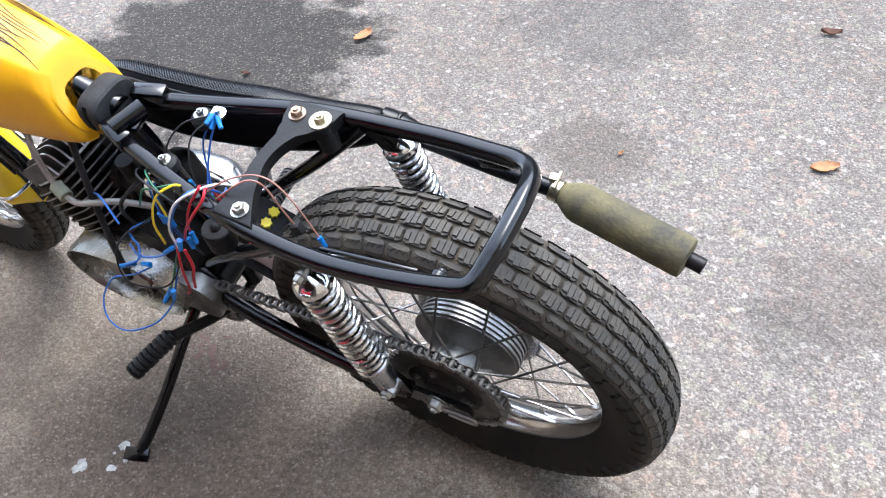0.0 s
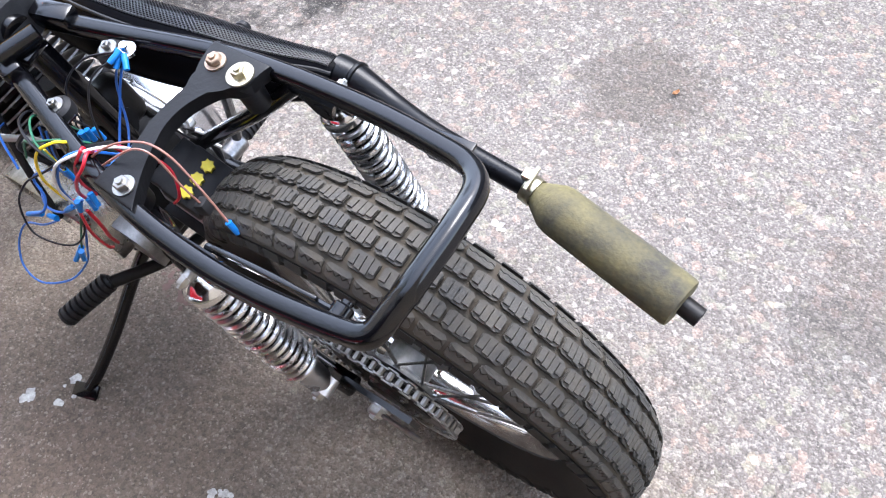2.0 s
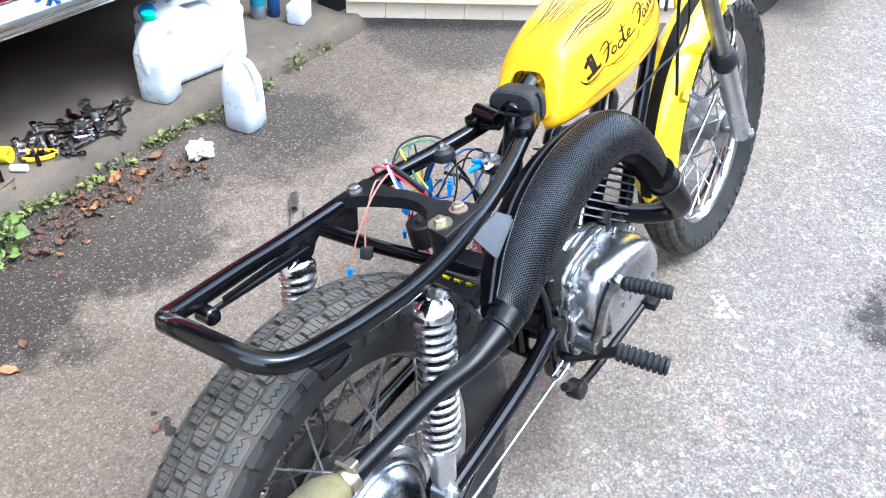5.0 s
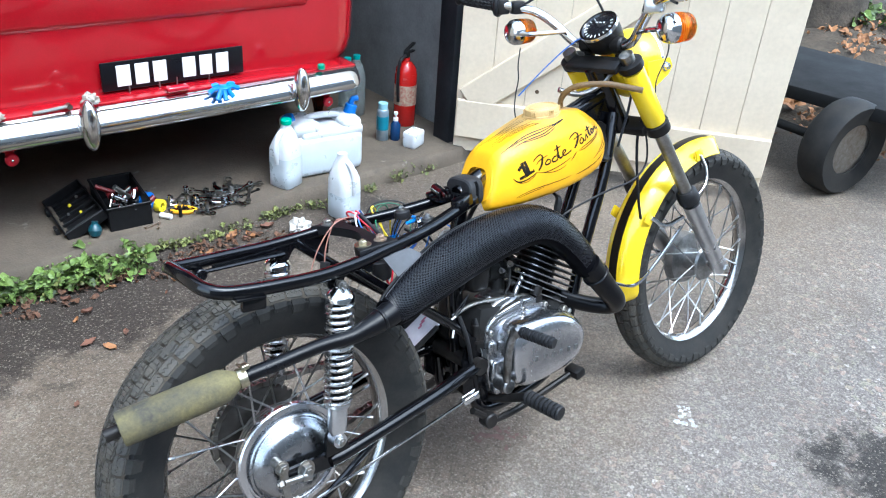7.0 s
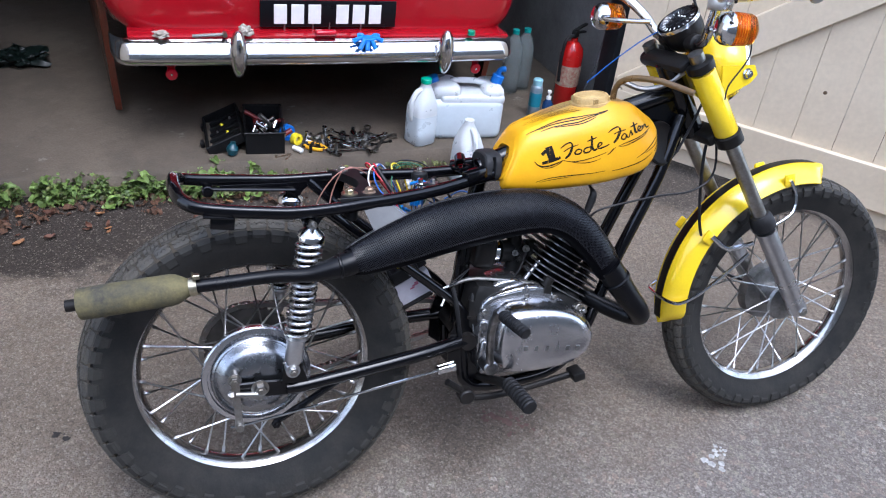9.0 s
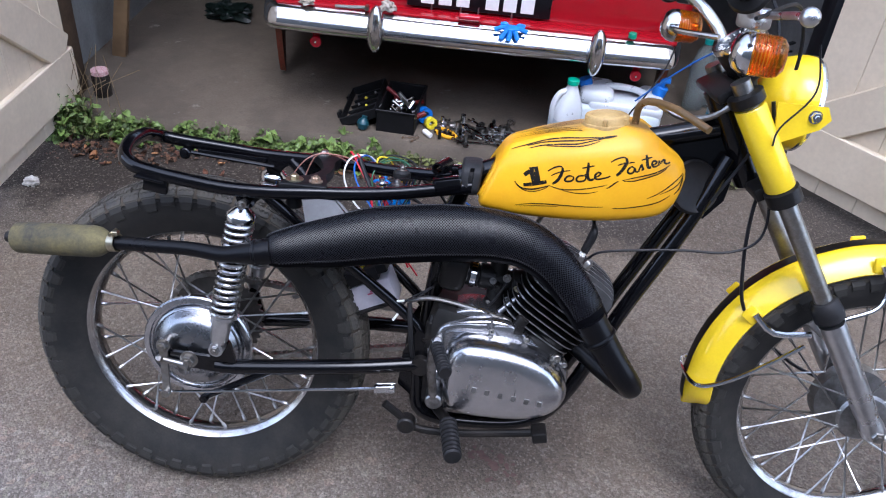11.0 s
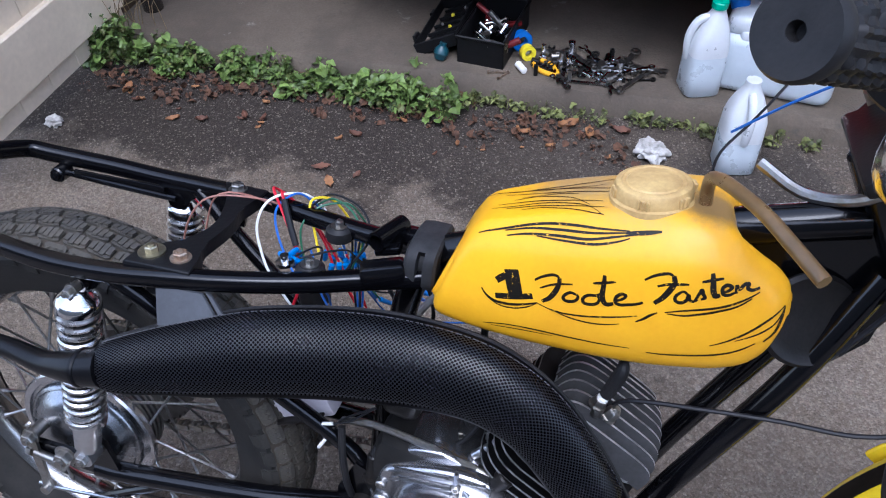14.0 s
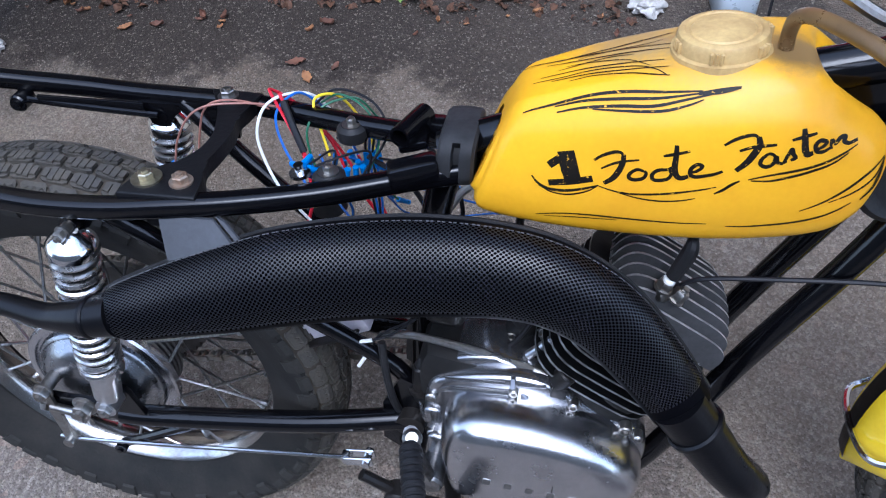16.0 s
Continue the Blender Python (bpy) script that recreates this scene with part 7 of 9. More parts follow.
wire("yellow", [(0.365, 0.118, 0.585), (0.352, 0.118, 0.64), (0.332, 0.105, 0.685), (0.314, 0.088, 0.696), (0.309, 0.078, 0.688), (0.318, 0.068, 0.66), (0.326, 0.06, 0.636)], 0.0017)
wire("green", [(0.37, 0.11, 0.66), (0.357, 0.10, 0.686), (0.342, 0.096, 0.690), (0.32, 0.08, 0.688), (0.305, 0.064, 0.672), (0.305, 0.055, 0.648), (0.32, 0.04, 0.61)], 0.0014)
wire("green", [(0.31, 0.10, 0.68), (0.335, 0.095, 0.695), (0.37, 0.075, 0.69), (0.385, 0.06, 0.66), (0.37, 0.045, 0.62)], 0.0013)
wire("black", [(0.30, 0.10, 0.675), (0.33, 0.10, 0.698), (0.375, 0.085, 0.694), (0.395, 0.06, 0.67), (0.37, 0.04, 0.63), (0.355, 0.04, 0.60)], 0.0016)
wire("brown", [(0.29, 0.09, 0.67), (0.26, 0.068, 0.692), (0.235, 0.052, 0.702), (0.205, 0.04, 0.704), (0.18, 0.038, 0.69), (0.155, 0.044, 0.655), (0.138, 0.05, 0.615)], 0.0013)
terminal((0.138, 0.05, 0.617), (-0.3, 0.1, -0.9))
wire("brown", [(0.27, 0.085, 0.67), (0.24, 0.07, 0.692), (0.215, 0.052, 0.704), (0.196, 0.046, 0.695), (0.18, 0.05, 0.66), (0.172, 0.050, 0.63)], 0.0013)
bm = B()
box(bm, (0.171, 0.049, 0.622), (0.013, 0.015, 0.016), (8, 12, 20), bev=0.0015)
part("block_connector", bm, SOFT_RUBBER, bike, "small black block connector")
wire("blue", [(0.334, -0.043, 0.688), (0.345, -0.02, 0.66), (0.35, 0.01, 0.62), (0.33, 0.05, 0.60), (0.31, 0.07, 0.63)], 0.0015)
wire("blue", [(0.34, -0.038, 0.686), (0.37, -0.02, 0.64), (0.36, 0.01, 0.59), (0.33, 0.05, 0.58)], 0.0015)
wire("black", [(0.334, -0.038, 0.688), (0.35, 0.0, 0.685), (0.345, 0.03, 0.66), (0.33, 0.05, 0.62)], 0.0013)
wire("black", [(0.336, -0.04, 0.688), (0.372, -0.01, 0.69), (0.385, 0.025, 0.67), (0.375, 0.04, 0.63)], 0.0013)
wire("yellow", [(0.358, 0.092, 0.66), (0.357, 0.094, 0.64), (0.358, 0.095, 0.622)], 0.0016)
for k in range(4):
    wire("blue" if k % 2 else "black", [(0.364 + 0.006 * k, 0.075, 0.665), (0.36 + 0.005 * k, 0.088, 0.64), (0.357 + 0.004 * k, 0.094, 0.615), (0.36 + 0.004 * k, 0.09, 0.56), (0.37, 0.08, 0.50)], 0.0015)
    terminal((0.357 + 0.005 * k, 0.094, 0.622), (0.05 * (k - 1), 0.05, -1), 0.0034, 0.022)
wire("black", [(0.375, 0.085, 0.62), (0.405, 0.107, 0.60), (0.439, 0.127, 0.58), (0.448, 0.15, 0.56), (0.435, 0.168, 0.53), (0.404, 0.165, 0.52), (0.375, 0.153, 0.52), (0.356, 0.135, 0.54), (0.35, 0.12, 0.57)], 0.0014)
wire("blue", [(0.40, 0.10, 0.60), (0.436, 0.117, 0.58), (0.423, 0.127, 0.56), (0.419, 0.142, 0.55), (0.441, 0.152, 0.54)], 0.0017)
terminal((0.428, 0.145, 0.541), (0.032, 0.011, -0.01), 0.0038, 0.03)
terminal((0.374, 0.150, 0.51), (0.014, 0.025, -0.025), 0.0038, 0.026)
wire("green", [(0.35, 0.12, 0.57), (0.362, 0.14, 0.535), (0.374, 0.15, 0.51)], 0.0015)
wire("blue", [(0.40, 0.14, 0.54), (0.436, 0.154, 0.52), (0.483, 0.165, 0.5), (0.503, 0.189, 0.47), (0.488, 0.211, 0.45), (0.454, 0.214, 0.44), (0.41, 0.19, 0.45), (0.38, 0.161, 0.48), (0.369, 0.145, 0.51), (0.36, 0.13, 0.54)], 0.0014)
wire("blue", [(0.33, 0.11, 0.60), (0.37, 0.13, 0.57), (0.42, 0.135, 0.55), (0.46, 0.12, 0.54)], 0.0016)
wire("blue", [(0.44, 0.12, 0.60), (0.48, 0.10, 0.62), (0.54, 0.08, 0.58)], 0.0016)
wire("black", [(0.40, 0.08, 0.66), (0.44, 0.10, 0.62), (0.47, 0.09, 0.55), (0.45, 0.07, 0.45)], 0.003)
wire("black", [(0.37, 0.06, 0.64), (0.42, 0.06, 0.60), (0.45, 0.05, 0.52), (0.44, 0.03, 0.44)], 0.003)
for p, d in (((0.336, -0.036, 0.690), (-0.1, 0.8, -0.4)), ((0.330, -0.036, 0.690), (-0.6, 0.6, -0.3)), ((0.341, -0.038, 0.690), (0.4, 0.6, -0.5)), ((0.335, -0.037, 0.693), (0.1, 0.9, -0.1)), ((0.33, 0.115, 0.605), (0.2, 0.3, -1)), ((0.325, 0.105, 0.60), (-0.1, 0.2, -1)), ((0.34, 0.11, 0.595), (0.4, 0.3, -0.8)), ((0.318, 0.10, 0.61), (-0.3, 0.3, -1)), ((0.35, 0.12, 0.585), (0.6, 0.3, -0.4)), ((0.40, 0.14, 0.545), (0.9, 0.1, -0.2)), ((0.36, 0.155, 0.52), (0.2, 0.3, -0.9)), ((0.36, 0.045, 0.635), (-0.1, 0.1, -1)), ((0.352, 0.04, 0.635), (-0.2, 0.0, -1)), ((0.366, 0.05, 0.633), (0.1, 0.1, -1)), ((0.30, 0.06, 0.63), (0.2, 0.1, -1))):
    terminal(p, d)
bm = B()
lathe(bm, [(0.011, 0), (0.011, 0.004), (0.005, 0.005), (0.005, 0.012), (0, 0.012)], (0.334, -0.043, 0.686), (-0.1, 0, 1), 16)
part("ring_terminal", bm, CHROME, bike, "bright ring terminal")
# control cables by the head
for pts, r in (([(0.84, -0.25, 1.04), (0.95, -0.10, 1.05), (0.99, -0.04, 0.95), (0.95, -0.05, 0.82), (0.90, -0.055, 0.72)], 0.003), ([(0.84, 0.20, 1.03), (0.93, 0.10, 1.08), (0.98, 0.05, 1.0), (0.96, 0.04, 0.86), (0.91, 0.05, 0.72), (0.80, 0.06, 0.5)], 0.003), ([(0.96, -0.06, 0.90), (0.985, -0.06, 0.80), (0.975, -0.05, 0.72), (0.985, -0.045, 0.6), (1.02, -0.03, 0.5), (1.15, 0.04, 0.38), (1.26, 0.05, 0.33)], 0.0035), ([(0.706, -0.036, 0.575), (0.73, -0.048, 0.603), (0.808, -0.055, 0.619), (0.872, -0.058, 0.627), (0.941, -0.06, 0.631), (0.988, -0.06, 0.653), (1.0, -0.06, 0.696), (0.985, -0.058, 0.78)], 0.0025), ([(0.99, -0.11, 1.0), (1.0, -0.115, 0.93), (0.96, -0.115, 0.87), (0.955, -0.115, 0.84)], 0.0016)):
    bm = B()
    tube(bm, pts, r, 7, 6)
    part("control_cable", bm, WIRES["black"], bike)
bm = B()
tube(bm, [(0.80, 0.03, 0.86), (0.84, 0.01, 0.845), (0.88, -0.01, 0.855), (0.91, -0.03, 0.885)], 0.006, 9, 4)
part("bare_cable", bm, STEEL, bike, "grey sheathed cable")
for col, pts in (("blue", [(0.93, 0.02, 0.98), (0.88, 0.06, 0.95), (0.83, 0.10, 0.90), (0.78, 0.14, 0.84)]), ("black", [(0.85, 0.20, 0.94), (0.84, 0.20, 0.90), (0.82, 0.18, 0.87), (0.80, 0.17, 0.84), (0.775, 0.15, 0.81), (0.77, 0.14, 0.78)])):
    wire(col, pts, 0.0016)


# ---- the red car in the garage ----
RED = mat("red car paint", (0.36, 0.005, 0.013), 0.16, 0, 0.16, 7, 240, 0.03, 0.0004, color2=(0.32, 0.004, 0.01), coat=0.6)
DARK = mat("dusty black underside", (0.012, 0.012, 0.012), 0.8, 0, 0.25, 8, 120, 0.3)
LAMP_RED = mat("dark red lamp glass", (0.12, 0.004, 0.006), 0.12, 0, 0.15, 20, 100, 0.05, coat=0.6)
GLASS = mat("dark window glass", (0.02, 0.022, 0.024), 0.08, 0, 0.1, 5, 60, 0.02, coat=0.5)
PLATE_BLACK = mat("black number plate", (0.006, 0.006, 0.008), 0.3, 0, 0.15, 20, 150, 0.05)
PLATE_WHITE = mat("white plate paint", (0.75, 0.75, 0.74), 0.4, 0, 0.05, 30, 150, 0.05)
CARM = pose(0.49, 1.56, 0, 0, 0.9, 0)
car = thing("car", "red classic saloon car parked tail-out in the garage", "car", CARM)


def car_section(w, lo, hi, n=40, p=3.6):
    return [(w * math.copysign(abs(math.cos(q)) ** (2 / p), math.cos(q)), (lo + hi) / 2 + (hi - lo) / 2 * math.copysign(abs(math.sin(q)) ** (2 / p), math.sin(q))) for q in np.linspace(0, 2 * math.pi, n, endpoint=False)]


bm = B()
rings = []
for y, w, lo, hi in ((0.0, 0.64, 0.46, 0.80), (0.004, 0.69, 0.43, 0.86), (0.02, 0.725, 0.41, 0.92), (0.07, 0.755, 0.40, 0.97), (0.25, 0.78, 0.39, 1.0), (0.7, 0.80, 0.37, 1.02), (1.8, 0.81, 0.35, 1.02), (3.4, 0.76, 0.30, 0.98), (3.9, 0.70, 0.30, 0.92)):
    rings.append([bm.verts.new((x, y, z)) for x, z in car_section(w, lo, hi, 40, 4.6)])
for a, c in zip(rings, rings[1:]):
    for k in range(40):
        bm.faces.new((a[k], a[(k + 1) % 40], c[(k + 1) % 40], c[k]))
bm.faces.new(rings[0])
bm.faces.new(rings[-1])
part("body", bm, RED, car, "glossy red bodywork", flat_angle=1.0)
bm = B()
box(bm, (0, 0.02, 0.86), (1.06, 0.06, 0.36), bev=0.03, segs=3)
part("boot_lid", bm, RED, car, "glossy red boot lid")
bm = B()
rings = []
for y, w, lo, hi in ((0.75, 0.5, 0.98, 1.1), (1.0, 0.58, 0.98, 1.36), (1.6, 0.6, 0.98, 1.4), (2.5, 0.57, 0.98, 1.36), (2.9, 0.55, 0.98, 1.05)):
    rings.append([bm.verts.new((x, y, z)) for x, z in car_section(w, lo, hi, 32, 4)])
for a, c in zip(rings, rings[1:]):
    for k in range(32):
        bm.faces.new((a[k], a[(k + 1) % 32], c[(k + 1) % 32], c[k]))
part("cabin", bm, RED, car)
# car red darkened and browned for shade and the wing's grazing reflection
SHADED_RED = mat("car red in shade tone", (0.15, 0.03, 0.018), 0.22, 0, 0.3, 12, 120, 0.2, color2=(0.08, 0.04, 0.022))
for x in (-1, 1):
    bm = B()
    slab(bm, [(0.20, 0.60), (0.19, 0.42), (0.212, 0.28), (0.228, 0.12), (0.245, 0.075), (0.272, 0.09), (0.34, 0.20), (0.50, 0.32), (0.72, 0.40), (0.72, 0.60)], -0.012, 0.012, lambda u, v, a: (math.copysign(0.735 + 0.06 * (v - 0.12) + 0.12 * (u - 0.2) + a, x), u, v), 0.005)
    part("rear_wing", bm, SHADED_RED, car, "lower corner of the red rear wing")
bm = B()
box(bm, (0, 0.855, 1.22), (0.9, 0.02, 0.2), (-35, 0, 0), bev=0.006)
part("rear_window", bm, GLASS, car)
bm = B()
box(bm, (0, -0.03, 0.468), (1.36, 0.11, 0.012), bev=0.005)
part("valance", bm, RED, car, "red painted valance shelf")
# bumper: a bowed chrome blade
bm = B()
sect = [(0.004, -0.042), (-0.012, -0.04), (-0.022, -0.032), (-0.027, -0.02), (-0.026, -0.008), (-0.018, 0.010), (-0.004, 0.028), (0.012, 0.039), (0.024, 0.042), (0.024, 0.036), (0.006, 0.026), (-0.01, 0.006), (-0.018, -0.012), (-0.012, -0.03), (0.004, -0.034)]
rings = []
for t in np.linspace(-1, 1, 61):
    x = 0.755 * t - 0.012
    wrap_ = max(0.0, (abs(t) - 0.88) / 0.12)
    y0 = -0.115 + 0.02 * t * t + 0.10 * wrap_**2.2
    k = 1 - 0.28 * wrap_**2
    rings.append([bm.verts.new((x - math.copysign(0.03 * wrap_**2, t), y0 + a, 0.424 + b * k)) for a, b in sect])
for a, c in zip(rings, rings[1:]):
    for k in range(len(sect)):
        m_ = (k + 1) % len(sect)
        bm.faces.new((a[k], a[m_], c[m_], c[k]))
bm.faces.new(rings[0])
bm.faces.new(rings[-1][::-1])
bump = part("bumper", bm, CHROME, car, "bright chromed rear bumper", flat_angle=0.9)
for x in (-0.335, 0.405):
    bm = B()
    ball(bm, (0, 0, 0), 1, 24)
    for v in bm.verts:
        v.co = Vector((x + v.co.x * 0.03, -0.145 + v.co.y * 0.035 * (1 if v.co.y < 0 else 0.8), 0.432 + v.co.z * 0.082))
    part("overrider", bm, CHROME, bump, "chromed overrider")
bm = B()
box(bm, (0.0, -0.018, 0.530), (0.49, 0.008, 0.094), bev=0.003)
plate = part("number_plate", bm, PLATE_BLACK, car, "black number plate with white characters as bars")
for k, x in enumerate((-0.175, -0.115, -0.055, 0.045, 0.105, 0.165)):
    bm = B()
    box(bm, (x, -0.0235, 0.530), (0.045, 0.003, 0.068), bev=0.0008, segs=1)
    part("character_bar", bm, PLATE_WHITE, plate)
for x in (-0.06, 0.0, 0.115, -0.16):
    bm = B()
    cyl(bm, (x, -0.02, 0.475), (x, -0.02, 0.50), 0.003, seg=8)
    part("plate_bracket", bm, STEEL, plate)
for x in (-0.672, 0.672):
    for z in (0.685, 0.622):
        bm = B()
        lathe(bm, [(0.034, -0.01), (0.034, 0.012), (0.031, 0.018), (0.018, 0.024), (0.0, 0.026)], (x, 0.03, z), (0.15 if x > 0 else -0.15, -1, 0), 24)
        lp = part("tail_lamp", bm, LAMP_RED, car, "round dark red tail lamp")
        bm = B()
        lathe(bm, [(0.033, -0.012), (0.038, -0.01), (0.038, 0.008), (0.034, 0.012)], (x, 0.03, z), (0.15 if x > 0 else -0.15, -1, 0), 24, close_loop=True)
        part("lamp_ring", bm, CHROME, lp)
REFLECT = mat("red reflector plastic", (0.5, 0.004, 0.02), 0.2, 0, 0.1, 60, 200, 0.1, coat=0.5)
for x in (-0.55, 0.57):
    bm = B()
    lathe(bm, [(0.02, 0.0), (0.02, 0.008), (0.017, 0.011), (0.006, 0.012), (0.0, 0.0115)], (x, -0.06, 0.335), (0, -1, 0), 24)
    rf = part("reflector", bm, REFLECT, car, "round red reflector")
    bm = B()
    ball(bm, (x, -0.072, 0.335), 0.0045, 8)
    part("reflector_screw", bm, CHROME, rf)
    bm = B()
    box(bm, (x, -0.052, 0.36), (0.025, 0.006, 0.09), bev=0.001)
    part("reflector_bracket", bm, RED, rf)
bm = B()
box(bm, (0, 2.1, 0.34), (1.3, 3.2, 0.12), bev=0.03)
part("underside", bm, DARK, car, "black dusty underside")
for x in (-0.6, 0.6):
    for y in (0.75, 3.0):
        bm = B()
        lathe(bm, [(0.17, -0.06), (0.25, -0.07), (0.27, -0.05), (0.27, 0.05), (0.25, 0.07), (0.17, 0.06)], (x, y, 0.335), (1, 0, 0), 36, close_loop=True)
        wh = part("wheel", bm, RUBBER, car)
        bm = B()
        lathe(bm, [(0.175, -0.05), (0.16, -0.02), (0.0, -0.02)], (x, y, 0.335), (1, 0, 0), 30)
        part("rim", bm, STEEL, wh)

# things left on the bumper
BLUE_GLOVE = mat("blue nitrile rubber", (0.02, 0.22, 0.75), 0.45, 0, 0.15, 40, 120, 0.3)
bm = B()
palm = Vector((0.612, 1.435, 0.476))
ball(bm, palm, 0.03, 14, (1.15, 0.75, 0.3))
for a, L, dz in ((200, 0.06, -0.006), (235, 0.062, -0.03), (262, 0.058, -0.034), (295, 0.055, -0.03), (340, 0.055, -0.008), (20, 0.045, 0.004), (150, 0.04, 0.006)):
    q = radians(a)
    e = palm + V(L * math.cos(q), L * math.sin(q) * 0.55, dz)
    tube(bm, [palm + V(0.02 * math.cos(q), 0.012 * math.sin(q), 0.002), palm.lerp(e, 0.6) + V(0, 0, 0.006), e], 0.0085, 8, 3)
solid("rubber_glove", bm, BLUE_GLOVE, "crumpled blue rubber glove draped over the chrome bumper", "glove")


def crumple(name, c, r, material, label, cat, seed, flat=0.45):
    bm = B()
    made = bmesh.ops.create_icosphere(bm, subdivisions=4, radius=1)
    for v in made["verts"]:
        p = v.co.copy()
        k = 0.72 + 0.5 * noise.noise(p * 1.9 + V(seed, 0, 0)) + 0.28 * abs(noise.noise(p * 5 + V(0, seed, 0)))
        v.co = Vector((p.x * r * k, p.y * r * k * 0.8, max(p.z, -0.5) * r * k * flat))
    lo = min(v.co.z for v in bm.verts)
    for v in bm.verts:
        v.co += Vector(c) - V(0, 0, lo)
    return solid(name, bm, material, label, cat)


RAG = mat("grubby cloth", (0.5, 0.46, 0.4), 0.9, 0, 0.25, 25, 160, 0.5, color2=(0.3, 0.26, 0.21))
WHITE_RAG = mat("dirty white cloth", (0.66, 0.64, 0.6), 0.9, 0, 0.25, 30, 160, 0.5, color2=(0.35, 0.33, 0.3))
crumple("rag", (-0.08, 1.47, 0.482), 0.032, RAG, "grubby beige rag on the bumper shelf", "rag", 3)
crumple("rag", (0.195, 1.48, 0.478), 0.03, RAG, "grubby beige rag beside the overrider", "rag", 9, 0.9)
crumple("cloth", (0.745, 1.185, 0.0), 0.046, WHITE_RAG, "crumpled dirty white cloth lying on the drive", "cloth", 5, 0.75)
crumple("paper_scrap", (-0.865, 0.955, 0.0), 0.03, WHITE_RAG, "crumpled white paper scrap on the drive", "litter", 14, 0.6)
bm = B()
tube(bm, [(0.02, 1.46, 0.488), (0.06, 1.462, 0.488), (0.13, 1.466, 0.49)], 0.006, 8, 2)
cyl(bm, (0.125, 1.455, 0.489), (0.125, 1.48, 0.489), 0.008)
solid("ratchet", bm, STEEL, "small dark steel ratchet lying on the bumper shelf", "ratchet")
bm = B()
box(bm, (0.47, 1.475, 0.486), (0.075, 0.03, 0.018), bev=0.007, segs=3)
solid("tail_lens", bm, REFLECT, "loose red lamp lens lying on the bumper shelf", "lens")
bm = B()
cyl(bm, (1.02, 1.47, 0.468), (1.02, 1.47, 0.486), 0.014, soft=0.002)
solid("bottle_cap", bm, mat("green cap plastic", (0.01, 0.3, 0.17), 0.4), "green plastic bottle cap on the bumper shelf", "cap")

# ---- bottles and cans on the garage floor ----
MILKY = mat("milky plastic", (0.86, 0.89, 0.91), 0.3, 0, 0.04, 18, 60, 0.06, trans=0.4, sub=0.4)
WATERY = mat("water seen through milky plastic", (0.70, 0.77, 0.82), 0.3, 0, 0.05, 14, 60, 0.05, trans=0.2, sub=0.4)
GREENCAP = mat("green screw cap", (0.01, 0.36, 0.22), 0.4, 0, 0.08, 30, 100, 0.05)
BLUECAP = mat("blue screw cap", (0.015, 0.15, 0.55), 0.4, 0, 0.08, 30, 100, 0.05)


def milk_jug(m, fill, cap, label):
    """A four-pint jug with an open handle."""
    jug = thing("milk_jug", label, "jug", m)

    def ringed(bm, levels):
        rr_ = []
        for z, a, b, p, dx in levels:
            rr_.append([bm.verts.new((dx + a * math.copysign(abs(math.cos(q)) ** (2 / p), math.cos(q)), b * math.copysign(abs(math.sin(q)) ** (2 / p), math.sin(q)), z)) for q in np.linspace(0, 2 * math.pi, 28, endpoint=False)])
        for u, w in zip(rr_, rr_[1:]):
            for k in range(28):
                bm.faces.new((u[k], u[(k + 1) % 28], w[(k + 1) % 28], w[k]))
        bm.faces.new(rr_[0])
        bm.faces.new(rr_[-1][::-1])

    bm = B()
    ringed(bm, [(0.0, 0.044, 0.044, 4, 0), (0.006, 0.05, 0.05, 4, 0), (0.06, 0.05, 0.05, 4, 0), (fill, 0.05, 0.05, 4, 0)])
    part("filled_part", bm, WATERY, jug, "greyish filled lower part", flat_angle=1.0)
    bm = B()
    ringed(bm, [(fill, 0.05, 0.05, 4, 0), (0.15, 0.049, 0.049, 3.6, 0), (0.175, 0.042, 0.044, 3, 0.004), (0.20, 0.032, 0.034, 2.5, 0.008), (0.222, 0.022, 0.022, 2.1, 0.010), (0.232, 0.018, 0.018, 2, 0.010), (0.245, 0.018, 0.018, 2, 0.010)])
    part("body", bm, MILKY, jug, "pale translucent body", flat_angle=1.0)
    bm = B()
    tube(bm, [(-0.012, 0, 0.215), (-0.036, 0, 0.205), (-0.052, 0, 0.17), (-0.052, 0, 0.13), (-0.045, 0, 0.10)], 0.0105, 12, 4)
    part("handle", bm, MILKY, jug)
    if cap:
        bm = B()
        cyl(bm, (0.010, 0, 0.238), (0.010, 0, 0.257), 0.0205, seg=24, soft=0.002)
        part("cap", bm, GREENCAP, jug, "green screw cap")
    return jug


milk_jug(pose(0.838, 1.435, SLAB_Z, 0, 0, 20), 0.12, True, "half-full milky plastic jug with green cap on concrete")
milk_jug(pose(0.945, 1.205, 0, 0, 0, 100), 0.10, False, "open milky plastic jug standing on the asphalt")

can = thing("jerrycan", "white translucent plastic water canister with two blue caps", "canister", pose(1.03, 1.50, SLAB_Z, 0, 0, -7))
bm = B()
box(bm, (0, 0, 0.085), (0.30, 0.17, 0.17), bev=0.03, segs=4)
part("filled_part", bm, WATERY, can, "greyish filled lower part", flat_angle=1.0)
bm = B()
box(bm, (-0.085, 0, 0.188), (0.12, 0.15, 0.06), bev=0.025, segs=3)
box(bm, (0.105, 0, 0.185), (0.085, 0.15, 0.055), bev=0.022, segs=3)
box(bm, (0.02, 0, 0.165), (0.26, 0.16, 0.04), bev=0.015, segs=3)
part("shoulder", bm, MILKY, can, flat_angle=1.0)
bm = B()
